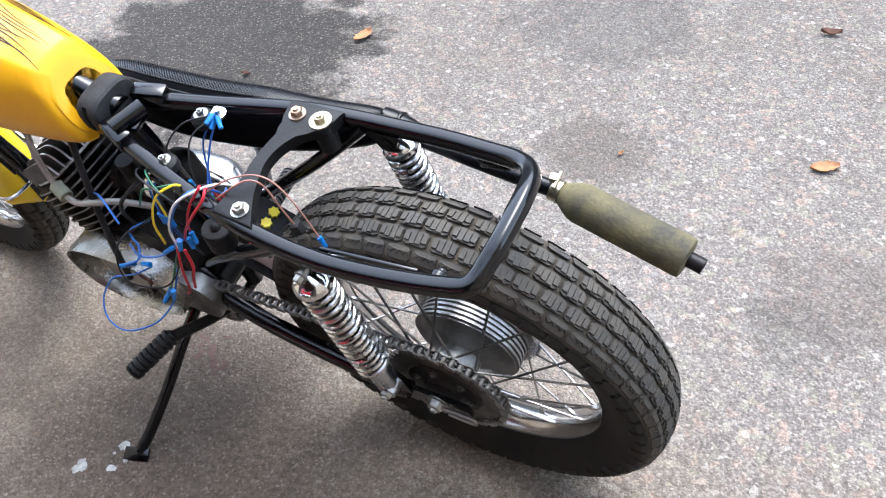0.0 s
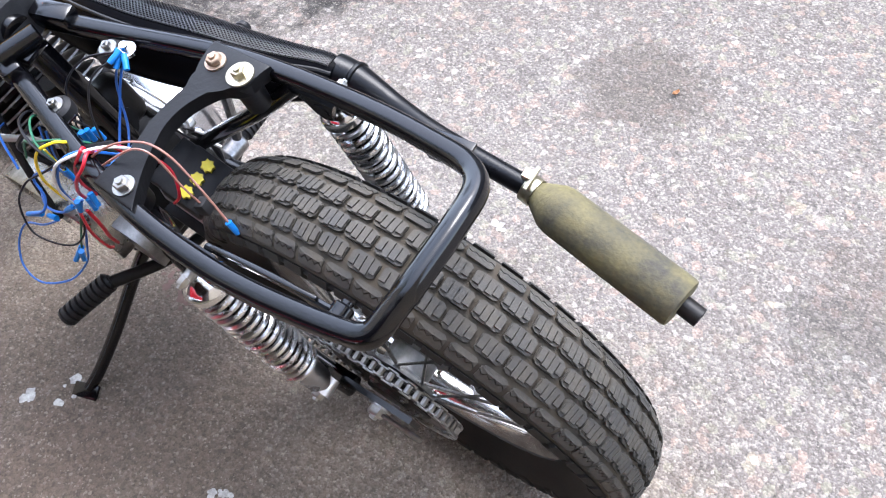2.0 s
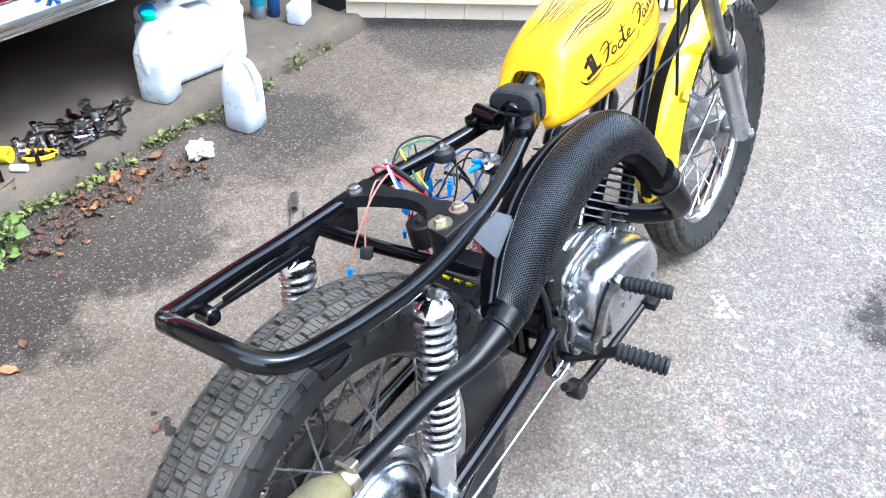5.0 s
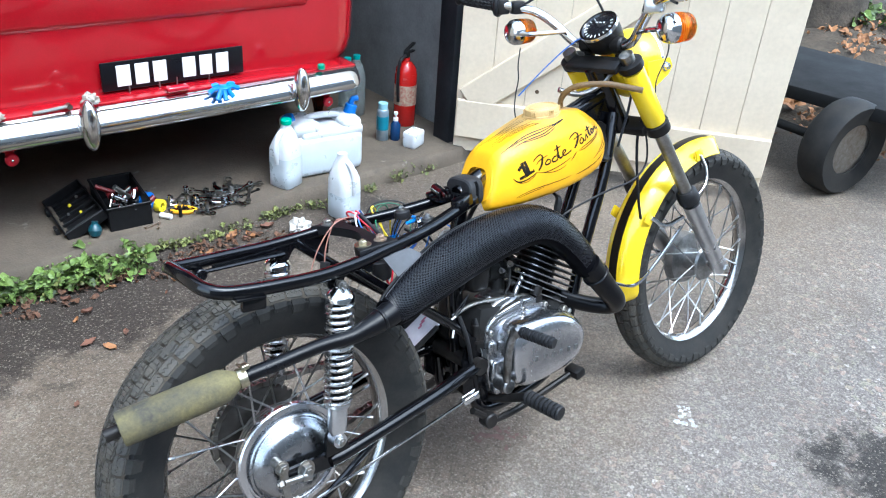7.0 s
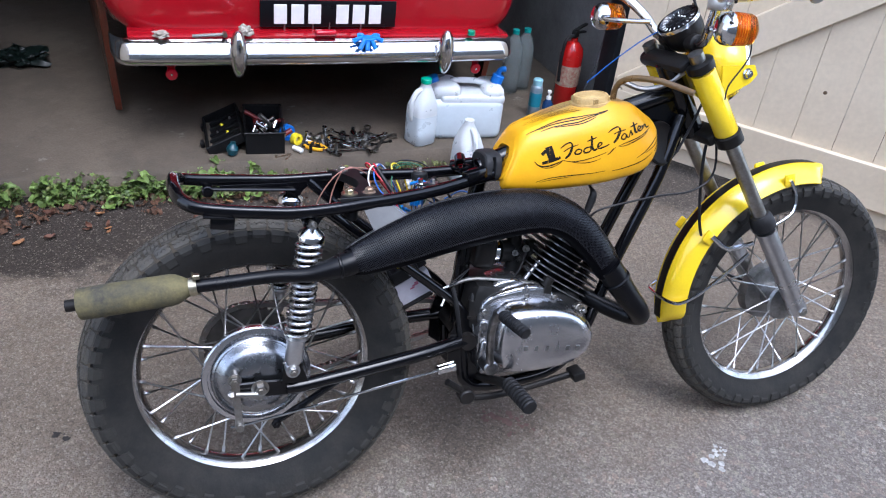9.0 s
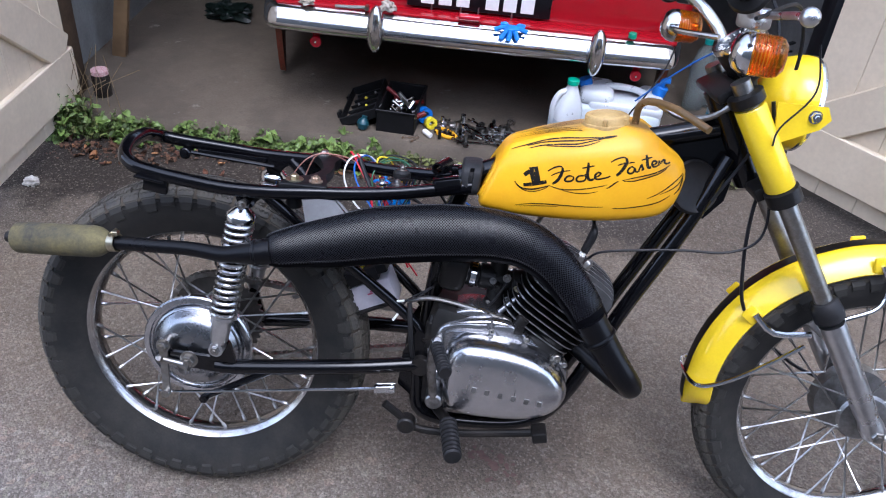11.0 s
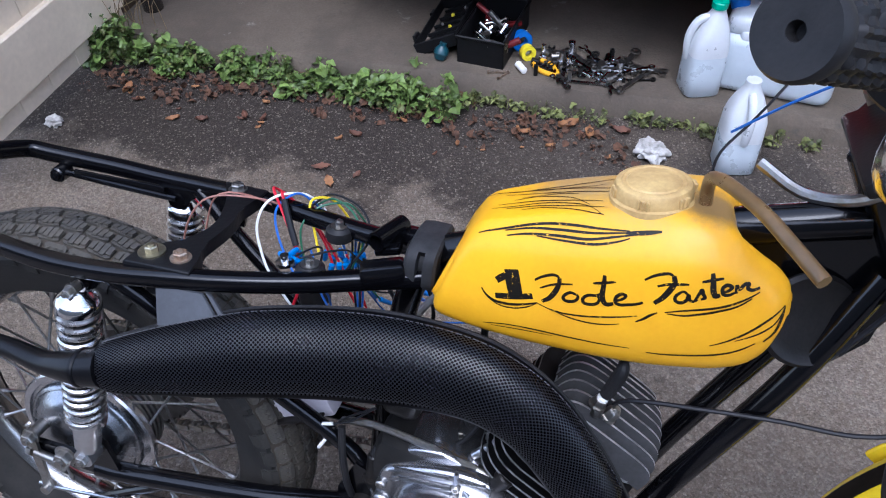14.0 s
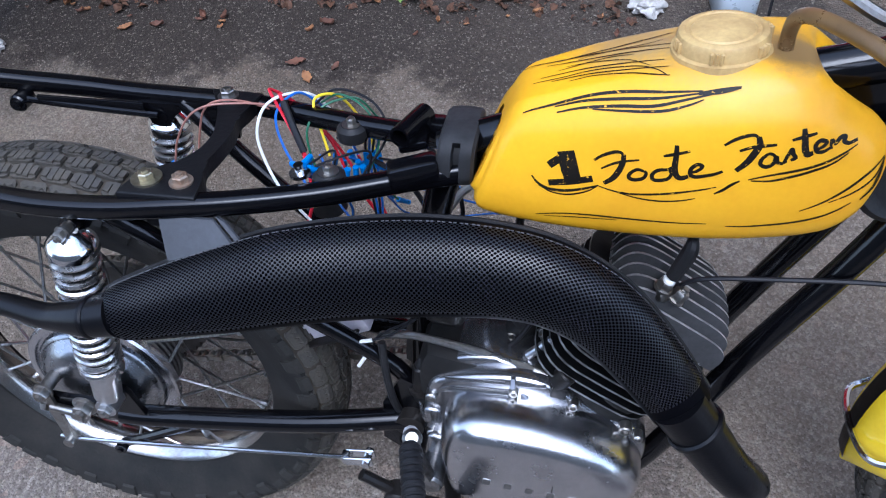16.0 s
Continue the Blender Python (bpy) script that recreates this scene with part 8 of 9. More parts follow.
tube(bm, [(-0.06, 0, 0.208), (-0.03, 0, 0.218), (0.04, 0, 0.216), (0.08, 0, 0.205)], 0.012, 12, 4)
part("handle", bm, MILKY, can)
for x, h in ((-0.125, 0.02), (0.125, 0.03)):
    bm = B()
    cyl(bm, (x, 0, 0.206), (x * 1.08, 0, 0.212 + h), 0.024, seg=24, soft=0.003)
    if x > 0:
        tube(bm, [(x * 1.05, 0, 0.23), (x * 1.08, -0.005, 0.262), (x * 1.1 + 0.02, -0.01, 0.268)], 0.011, 10, 3)
    part("cap", bm, BLUECAP, can, "blue screw cap")


def bottle(name, m, prof, material, label, cat, extra=()):
    ob = thing(name, label, cat, m)
    bm = B()
    lathe(bm, prof, (0, 0, 0), (0, 0, 1), 24)
    part("body", bm, material, ob, flat_angle=0.9)
    for nm, pr, mt in extra:
        bm = B()
        lathe(bm, pr, (0, 0, 0), (0, 0, 1), 20)
        part(nm, bm, mt, ob)
    return ob


CLEAR = mat("cloudy clear plastic", (0.55, 0.62, 0.62), 0.2, 0, 0.1, 12, 60, 0.06, trans=0.75, ior=1.3)
TEALCAP = mat("teal cap plastic", (0.02, 0.35, 0.32), 0.4)
EXT_RED = mat("red enamel", (0.5, 0.01, 0.008), 0.25, 0, 0.1, 14, 120, 0.05, coat=0.4)
CANGREY = mat("printed grey can", (0.35, 0.38, 0.4), 0.35, 0.4, 0.15, 30, 120, 0.05, color2=(0.1, 0.2, 0.28))
for x, y, h in ((1.40, 1.86, 0.29), (1.475, 1.90, 0.28)):
    bottle("plastic_bottle", pose(x, y, SLAB_Z), [(0.03, 0), (0.04, 0.008), (0.042, 0.10), (0.039, 0.12), (0.042, 0.14), (0.042, h * 0.66), (0.03, h * 0.84), (0.014, h * 0.93), (0.014, h * 0.95)], CLEAR, "clear plastic drinks bottle with teal cap by the wall", "bottle", (("cap", [(0.016, h * 0.94), (0.016, h), (0.0, h)], TEALCAP),))
bottle("spray_can", pose(1.405, 1.60, SLAB_Z), [(0.024, 0), (0.026, 0.003), (0.026, 0.125), (0.022, 0.14), (0.012, 0.146)], CANGREY, "grey printed aerosol can on the garage floor", "aerosol can", (("cap", [(0.02, 0.138), (0.021, 0.165), (0.017, 0.168), (0.0, 0.168)], mat("pale blue cap", (0.3, 0.55, 0.62), 0.4)), ("band", [(0.0265, 0.05), (0.0265, 0.11)], mat("teal band", (0.02, 0.2, 0.28), 0.4))))
bottle("pump_bottle", pose(1.452, 1.57, SLAB_Z), [(0.02, 0), (0.022, 0.004), (0.022, 0.07), (0.012, 0.085), (0.010, 0.09)], mat("dark blue bottle plastic", (0.01, 0.04, 0.12), 0.25), "small dark blue pump bottle on the garage floor", "bottle", (("pump", [(0.011, 0.088), (0.011, 0.10), (0.004, 0.101), (0.004, 0.115), (0.009, 0.116), (0.009, 0.126), (0.0, 0.126)], PLUGWHITE),))
ext = bottle("fire_extinguisher", pose(1.60, 1.70, SLAB_Z, 0, 0, 30), [(0.045, 0), (0.05, 0.006), (0.05, 0.23), (0.044, 0.262), (0.026, 0.285), (0.015, 0.292), (0.015, 0.305)], EXT_RED, "red fire extinguisher standing against the grey wall", "fire extinguisher")
bm = B()
box(bm, (0.0, 0, 0.322), (0.03, 0.022, 0.03), bev=0.003)
box(bm, (0.035, 0, 0.345), (0.09, 0.016, 0.008), (0, -8, 0), bev=0.002)
box(bm, (0.04, 0, 0.322), (0.075, 0.016, 0.008), (0, 6, 0), bev=0.002)
part("valve", bm, DARK, ext, "black valve and levers")
bm = B()
tube(bm, [(-0.012, 0, 0.318), (-0.05, 0.01, 0.30), (-0.062, 0.012, 0.22), (-0.056, 0.01, 0.12)], 0.007, 10, 4)
part("hose", bm, SOFT_RUBBER, ext)
bm = B()
lathe(bm, [(0.0507, 0.10), (0.0507, 0.19)], (0, 0, 0), (0, 0, 1), 24)
part("label_band", bm, mat("yellowed label", (0.5, 0.42, 0.3), 0.5, 0, 0.3, 60, 200, 0.05, color2=(0.35, 0.05, 0.04)), ext)
bm = B()
box(bm, (1.478, 1.475, SLAB_Z + 0.036), (0.085, 0.065, 0.072), (0, 0, 20), bev=0.012, segs=3)
solid("plastic_tub", bm, MILKY, "small milky plastic tub beside the extinguisher", "tub")
jar = bottle("jam_jar", pose(-0.845, 1.50, SLAB_Z), [(0.028, 0), (0.032, 0.004), (0.032, 0.075), (0.027, 0.085), (0.027, 0.088)], mat("murky jar glass", (0.04, 0.035, 0.03), 0.1, 0, 0.1, trans=0.3), "murky glass jar with checked pink lid by the post", "jar", (("lid", [(0.031, 0.085), (0.031, 0.1), (0.029, 0.102), (0.0, 0.102)], mat("pink checked lid", (0.5, 0.2, 0.22), 0.4, 0, 0.3, 200, 400, 0.05, color2=(0.7, 0.6, 0.58))),))
crumple("plastic_bag", (-0.62, 2.37, SLAB_Z), 0.12, mat("black bag plastic", (0.006, 0.012, 0.01), 0.35, 0, 0.2, 20, 120, 0.2), "crumpled black plastic sack on the garage floor", "sack", 21, 0.45)

# ---- tool box and loose tools ----
BOXBLACK = mat("black tool box plastic", (0.009, 0.009, 0.01), 0.5, 0, 0.2, 25, 200, 0.3)
tb = thing("tool_box", "open black plastic tool box with loose tools inside", "tool box", pose(0.25, 1.50, SLAB_Z, 0, 0, -6))


def tray(bm, w, d, h, t, m):
    box(bm, (0, 0, t / 2), (w, d, t), m=m)
    for s in (-1, 1):
        box(bm, (s * (w - t) / 2, 0, h / 2), (t, d, h), bev=0.002, segs=1, m=m)
        box(bm, (0, s * (d - t) / 2, h / 2), (w, t, h), bev=0.002, segs=1, m=m)


bm = B()
tray(bm, 0.138, 0.25, 0.085, 0.005, pose(0, 0.035, 0))
box(bm, (0, 0.035, 0.083), (0.146, 0.258, 0.008), bev=0.002, segs=1)
bmesh.ops.delete(bm, geom=[f for f in bm.faces if abs(f.calc_center_median().x) < 0.07 and abs(f.calc_center_median().y - 0.035) < 0.115 and f.calc_center_median().z > 0.078 and abs(f.normal.z) > 0.9], context="FACES")
part("base", bm, BOXBLACK, tb, smooth=False)
bm = B()
tray(bm, 0.14, 0.27, 0.036, 0.005, pose(-0.138, 0.055, 0.02, 0, -24, 4))
lid_ = part("lid", bm, BOXBLACK, tb, "open black ribbed lid lying back", smooth=False)
for k in range(5):
    bm = B()
    box(bm, (-0.138, -0.04 + 0.048 * k, 0.032), (0.125, 0.004, 0.012), (0, -24, 4), bev=0.001, segs=1)
    part("rib", bm, BOXBLACK, lid_, smooth=False)
for y in (-0.075, 0.155):
    bm = B()
    box(bm, (-0.22, y * 0.6 + 0.02, 0.014), (0.012, 0.03, 0.022), (0, -15, 0), bev=0.002, segs=1)
    part("latch", bm, BOXBLACK, lid_, smooth=False)
for x, y, r, m_ in ((-0.15, 0.10, 0.006, YELLOWCAP), (-0.13, 0.02, 0.005, YELLOWCAP), (-0.165, 0.05, 0.004, STEEL), (-0.12, 0.13, 0.005, STEEL)):
    bm = B()
    lathe(bm, [(0.0, 0.0), (r, 0.0), (r, 0.004), (r * 0.6, 0.008), (0.0, 0.008)], (x, y, 0.034 + (x + 0.138) * 0.44), (-0.4, 0, 0.9), 10)
    part("lid_fitting", bm, m_, lid_)
tool_mats = [STEEL, CHROME, BLACK_OLD, STEEL, mat("red tool plastic", (0.16, 0.01, 0.012), 0.4), mat("dark chrome vanadium", (0.3, 0.3, 0.3), 0.25, 1)]


def spanner(m, L, material, label):
    bm = B()
    w = L * 0.055
    slab(bm, [(-L / 2, -w), (L / 2, -w), (L / 2, w), (-L / 2, w)], 0, 0.004, lambda u, v, a: m @ V(u, v, a))
    lathe(bm, [(w * 1.3, 0), (w * 2.1, 0), (w * 2.1, 0.006), (w * 1.3, 0.006)], m @ V(L / 2 + w * 1.6, 0, 0), m.to_3x3() @ V(0, 0, 1), 12, close_loop=True)
    for s in (-1, 1):
        slab(bm, [(-L / 2, s * w * 0.3), (-L / 2 - w * 1.6, s * w * 1.1), (-L / 2 - w * 3.4, s * w * 1.2), (-L / 2 - w * 3.4, s * w * 2.2), (-L / 2 - w * 1.2, s * w * 2.3), (-L / 2, s * w)], 0, 0.006, lambda u, v, a: m @ V(u, v, a))
    return solid("spanner", bm, material, label, "spanner", group="loose tools", smooth=False)


def socket_tool(m, r, h, material):
    bm = B()
    lathe(bm, [(r * 0.6, 0), (r, 0), (r, h), (r * 0.7, h), (r * 0.65, h * 0.4), (0, h * 0.4)], m @ V(0, 0, 0), m.to_3x3() @ V(0, 0, 1), 12)
    return solid("socket", bm, material, "small steel socket lying among loose tools", "socket", group="loose tools")


tr = random.Random(11)
for k in range(26):
    x, y = tr.uniform(0.40, 0.72), tr.gauss(1.46, 0.035)
    y = max(1.385, y - (x - 0.4) * 0.0)
    L = tr.uniform(0.06, 0.13)
    spanner(pose(x, y, SLAB_Z + 0.003 + 0.004 * (k % 4), 0, 0, tr.uniform(0, 360)), L, tr.choice(tool_mats[:4] + tool_mats[5:]), "greasy steel spanner lying on the concrete")
for k in range(26):
    x, y = tr.uniform(0.34, 0.66), tr.gauss(1.47, 0.035)
    lie = tr.random() < 0.6
    r = tr.uniform(0.006, 0.012)
    socket_tool(pose(x, max(1.39, y), SLAB_Z + (r if lie else 0) + 0.003, 90 if lie else 0, 0, tr.uniform(0, 360)), r, tr.uniform(0.018, 0.04), tr.choice(tool_mats[:4]))
for k in range(22):
    socket_tool(pose(0.25 + tr.uniform(-0.05, 0.05), 1.50 + tr.uniform(-0.06, 0.06), SLAB_Z + 0.035 + tr.uniform(0, 0.035), tr.uniform(40, 90), 0, tr.uniform(0, 360)), tr.uniform(0.006, 0.011), tr.uniform(0.03, 0.07), tr.choice(tool_mats))
PLIER_YELLOW = mat("yellow tool grip", (0.85, 0.42, 0.01), 0.45, 0, 0.1, 30, 100, 0.1)
pl_ = thing("pliers", "small pliers with yellow grips on the concrete", "pliers", pose(0.455, 1.405, SLAB_Z + 0.009, 0, 0, -40))
for s in (-1, 1):
    bm = B()
    tube(bm, [(0.01, 0.003 * s, 0), (-0.02, 0.018 * s, 0), (-0.05, 0.022 * s, 0), (-0.075, 0.014 * s, 0)], 0.007, 8, 4)
    part("grip", bm, PLIER_YELLOW, pl_, "yellow plastic grip")
bm = B()
slab(bm, [(0.0, -0.009), (0.04, -0.003), (0.04, 0.003), (0.0, 0.009)], -0.005, 0.005, lambda u, v, a: (u, v, a))
part("jaw", bm, STEEL, pl_)
for nm, p, R_, mt, lab in (("tape_roll", (0.365, 1.475, 0.018), 0.022, YELLOWCAP, "yellow roll of tape beside the tool box"), ("tape_roll", (0.338, 1.52, 0.03), 0.03, BLUECAP, "blue roll of tape leaning on the tool box")):
    bm = B()
    lathe(bm, [(R_ * 0.5, -0.011), (R_, -0.011), (R_, 0.011), (R_ * 0.5, 0.011)], (p[0], p[1], SLAB_Z + R_), (0.5, -0.8, 0.1), 24, close_loop=True)
    solid(nm, bm, mt, lab, "tape")
bm = B()
cyl(bm, (0.345, 1.43, SLAB_Z + 0.011), (0.372, 1.395, SLAB_Z + 0.011), 0.010, soft=0.003)
solid("torch", bm, PLUGWHITE, "small white tube lying by the tool box", "tube")
bm = B()
lathe(bm, [(0.0, -0.022), (0.015, -0.018), (0.022, 0.0), (0.019, 0.012), (0.010, 0.022), (0.010, 0.03), (0.0, 0.03)], (0.125, 1.42, SLAB_Z + 0.022), (0.2, 0.3, 1), 20)
solid("oil_can", bm, mat("dark teal enamel", (0.01, 0.06, 0.08), 0.3), "small round dark teal oil can on the concrete", "oil can")
for p, a, L in (((0.30, 1.385), 12, 0.045), ((0.315, 1.37), 60, 0.03)):
    spanner(pose(*p, SLAB_Z + 0.002, 0, 0, a), L, RUST, "small rusty ring spanner at the edge of the concrete")

# ---- plug spanner on the drive, leaves and paint ----
pu = thing("plug_spanner", "tubular plug spanner with a bent steel bar on the drive", "plug spanner", pose(0.70, 0.775, 0.003, 0, 0, 42))
bm = B()
lathe(bm, [(0.008, -0.03), (0.0115, -0.03), (0.0115, 0.03), (0.008, 0.03)], (0.06, 0.012, 0.012), (1, 0, 0), 6, close_loop=True)
part("socket_tube", bm, STEEL, pu)
bm = B()
tube(bm, [(0.06, 0.02, 0.009), (-0.04, 0.018, 0.006), (-0.062, 0.01, 0.005), (-0.066, 0.0, 0.005), (-0.062, -0.01, 0.005), (-0.04, -0.016, 0.005), (0.03, -0.014, 0.005)], 0.003, 8, 5)
part("bar", bm, STEEL, pu, "bent steel bar")

LEAF_BROWN = mat("dry brown leaf", (0.46, 0.22, 0.085), 0.75, 0, 0.3, 40, 160, 0.4, color2=(0.22, 0.1, 0.05))
LEAF_RUST = mat("rust-red dry leaf", (0.2, 0.085, 0.05), 0.75, 0, 0.3, 40, 160, 0.4, color2=(0.1, 0.05, 0.035))


def dead_leaf(m, L, curl, seed):
    bm = B()
    rr_ = random.Random(seed)
    n = 9
    rows_ = []
    for i in range(n + 1):
        t = i / n
        w = L * 0.26 * math.sin(math.pi * min(1, t * 0.98 + 0.02)) ** 0.7 * rr_.uniform(0.75, 1.15)
        rows_.append([bm.verts.new(m @ V(L * (t - 0.5), w * v, 0.001 + curl * L * (v * v * 0.45 + (t - 0.5) ** 2) + 0.004 * rr_.random())) for v in (-1, -0.4, 0, 0.4, 1)])
    for a, c in zip(rows_, rows_[1:]):
        for k in range(4):
            bm.faces.new((a[k], a[k + 1], c[k + 1], c[k]))
    ob = solid("dead_leaf", bm, rr_.choice((LEAF_BROWN, LEAF_RUST)), "curled dry brown leaf lying on the drive", "leaf", group="fallen leaves")
    return ob


for k, (x, y, a, L, cu) in enumerate(((-0.44, -1.053, 30, 0.075, 0.18), (0.97, -1.22, 80, 0.085, 0.2), (-0.365, -1.71, 10, 0.06, 0.4), (0.03, -0.93, 70, 0.022, 0.3), (-0.18, 0.716, 60, 0.025, 0.3), (-0.07, 0.95, 20, 0.05, 0.15), (-0.03, 0.90, 120, 0.045, 0.15), (0.03, 0.94, 70, 0.03, 0.2), (0.52, 1.26, 30, 0.06, 0.5), (0.58, 1.24, 100, 0.05, 0.4), (0.66, 1.27, 170, 0.05, 0.4), (-0.55, 1.05, 40, 0.04, 0.3), (-0.75, 1.15, 90, 0.05, 0.4), (1.2, -0.9, 15, 0.03, 0.4), (0.05, 0.55, 20, 0.025, 0.2))):
    dead_leaf(pose(x, y, 0.002, 0, 0, a), L, cu, k)
for k in range(34):
    x = rnd.uniform(-0.9, 0.75)
    dead_leaf(pose(x, rnd.uniform(1.06, 1.27), 0.003, rnd.uniform(-15, 15), rnd.uniform(-15, 15), rnd.uniform(0, 360)), rnd.uniform(0.014, 0.036), rnd.uniform(0.2, 0.7), 100 + k)


def splash(name, spots, material, label, cat, seed):
    """Flat ragged patches of dried paint, a little above the ground."""
    bm = B()
    rr_ = random.Random(seed)
    for x, y, r in spots:
        for _ in range(7):
            cx, cy, q = x + rr_.gauss(0, r * 0.45), y + rr_.gauss(0, r * 0.45), r * rr_.uniform(0.12, 0.5)
            vs_ = [bm.verts.new((cx + q * rr_.uniform(0.5, 1.1) * math.cos(a), cy + q * rr_.uniform(0.5, 1.1) * math.sin(a), 0.0012 + 0.0002 * rr_.random())) for a in np.linspace(0, 2 * math.pi, 11, endpoint=False)]
            bm.faces.new(vs_)
    return solid(name, bm, material, label, cat, kind="stuff", smooth=False)


splash("paint_spots", ((0.655, 0.332, 0.022), (0.61, 0.285, 0.028), (0.60, 0.262, 0.02), (0.25, 0.286, 0.022), (0.235, 0.27, 0.016), (1.05, -0.235, 0.03), (1.09, -0.21, 0.02), (0.16, -0.42, 0.02)), mat("white paint drips", (0.55, 0.54, 0.51), 0.7, 0, 0.3, 60, 300, 0.4), "spots of dried white paint on the drive", "paint", 4)
splash("red_stain", ((0.60, 0.02, 0.026), (0.635, 0.0, 0.02), (0.575, 0.045, 0.02), (0.66, -0.03, 0.012), (0.60, -0.03, 0.011)), mat("dark red stain", (0.13, 0.075, 0.065), 0.8, 0, 0.2, 40, 200, 0.2), "dark reddish oil stain under the engine", "stain", 8)
splash("oil_spot", ((0.07, 0.55, 0.03), (-0.416, 0.223, 0.022)), mat("dark oil spot", (0.03, 0.027, 0.025), 0.6, 0, 0.2, 40, 200, 0.2), "small dark oil spots on the drive", "stain", 9)

# ---- weeds along the kerb ----
GREEN = mat("weed leaf", (0.145, 0.21, 0.05), 0.5, 0, 0.25, 30, 160, 0.2, color2=(0.07, 0.12, 0.025))
GREEN_DULL = mat("dull weed leaf", (0.17, 0.185, 0.05), 0.6, 0, 0.25, 30, 160, 0.2, color2=(0.06, 0.07, 0.025))
STRAW = mat("dry weed stem", (0.28, 0.2, 0.1), 0.8, 0, 0.25, 30, 160, 0.2)


def leaf_cloud(name, spots, material, label, seed, size, stems=True):
    """Many small lobed leaves standing on short stalks round each spot."""
    rr_ = random.Random(seed)
    verts, faces = [], []
    for x, y, r, h, count in spots:
        for _ in range(count):
            a = rr_.uniform(0, 6.283)
            d = r * math.sqrt(rr_.random())
            z = rr_.uniform(0.006, h) * (1 - 0.6 * (d / r) ** 2) + 0.004
            c = Vector((x + d * math.cos(a), y + d * math.sin(a) * 0.75, z))
            L = size * rr_.choice((0.3, 0.4, 0.5, 0.6, 0.75, 0.9, 1.1, 1.5))
            m = Euler((rr_.gauss(0, 0.45), rr_.gauss(0, 0.45), a + rr_.gauss(0, 0.8))).to_matrix()
            b0 = len(verts)
            lob, points, wide = rr_.uniform(0.04, 0.26), rr_.choice((3, 5, 7)), rr_.uniform(0.5, 0.95)
            edge = []
            for i in range(14):
                q = math.pi * 2 * i / 14
                rad = L * 0.5 * (1 + lob * math.cos(points * q) + rr_.uniform(-0.07, 0.07)) * (0.85 if math.cos(q) < 0 else 1.08)
                edge.append(c + m @ V(rad * math.cos(q), rad * wide * math.sin(q), -0.2 * L * (math.cos(q) ** 2) + 0.14 * L * abs(math.sin(q)) + 0.03 * L * math.sin(3 * q)))
            verts.append(c)
            verts.extend(edge)
            faces.extend((b0, b0 + 1 + i, b0 + 1 + (i + 1) % 14) for i in range(14))
            if stems and rr_.random() < 0.5:
                b1 = len(verts)
                f = Vector((x + (c.x - x) * 0.3, y + (c.y - y) * 0.3, 0))
                verts.extend([f, f + V(0.0016, 0, 0), c + V(0.0012, 0, 0), c])
                faces.append((b1, b1 + 1, b1 + 2, b1 + 3))
    me = bpy.data.meshes.new(name)
    me.from_pydata([tuple(v) for v in verts], [], faces)
    me.materials.append(material)
    return tagged(new(name, me), label, "weeds", kind="stuff")


def per_leaf(m, lo, hi):
    """Each leaf of a cloud takes its own brightness."""
    nt, n = m.node_tree, m.node_tree.nodes
    b, geo = n["Principled BSDF"], n.new("ShaderNodeNewGeometry")
    hs, r = n.new("ShaderNodeHueSaturation"), n.new("ShaderNodeMapRange")
    r.inputs["To Min"].default_value, r.inputs["To Max"].default_value = lo, hi
    nt.links.new(geo.outputs["Random Per Island"], r.inputs["Value"])
    nt.links.new(r.outputs[0], hs.inputs["Value"])
    nt.links.new(b.inputs["Base Color"].links[0].from_socket, hs.inputs["Color"])
    nt.links.new(hs.outputs[0], b.inputs["Base Color"])


for m_ in (GREEN, GREEN_DULL):
    per_leaf(m_, 0.35, 1.7)
wr = random.Random(5)
dense, dull = [], []
for cx, n_, hgt in ((-0.86, 9, 0.15), (-0.72, 6, 0.11), (-0.6, 5, 0.09), (-0.46, 6, 0.08), (-0.32, 5, 0.08), (-0.2, 5, 0.075), (-0.06, 5, 0.085), (0.08, 6, 0.10)):
    for k in range(n_):
        dense.append((cx + wr.gauss(0, 0.035), 1.295 + wr.gauss(0, 0.028), wr.uniform(0.025, 0.065), hgt * wr.uniform(0.45, 1.25), wr.randint(26, 50)))
for k in range(20):
    x = 0.16 + 0.95 * k / 19 + wr.gauss(0, 0.03)
    dull.append((x, 1.315 + wr.gauss(0, 0.012), wr.uniform(0.025, 0.05), wr.uniform(0.015, 0.05), wr.randint(16, 36)))
for k in range(7):
    dense.append((0.10 + wr.gauss(0, 0.06), 1.26 + wr.gauss(0, 0.02), 0.06, 0.09, 24))
dull += [(1.28, 1.33, 0.05, 0.05, 34), (1.36, 1.36, 0.05, 0.07, 34), (1.45, 1.34, 0.05, 0.05, 26)]
leaf_cloud("weeds", dense, GREEN, "low leafy green weeds growing along the kerb", 6, 0.029)
leaf_cloud("weed_tufts", dull + [(x, y, r, h * 0.8, c // 2) for x, y, r, h, c in dense], GREEN_DULL, "dull small weeds and moss in the kerb joint", 7, 0.017)
leaf_cloud("leaf_litter", [(-0.9 + 0.04 * k, 1.22 + wr.gauss(0, 0.04), 0.07, 0.014, 16) for k in range(40)], mat("rotting leaf litter", (0.15, 0.07, 0.035), 0.8, 0, 0.3, 60, 160, 0.4, color2=(0.05, 0.027, 0.017)), "brown leaf litter along the kerb", 8, 0.02, False)
bm = B()
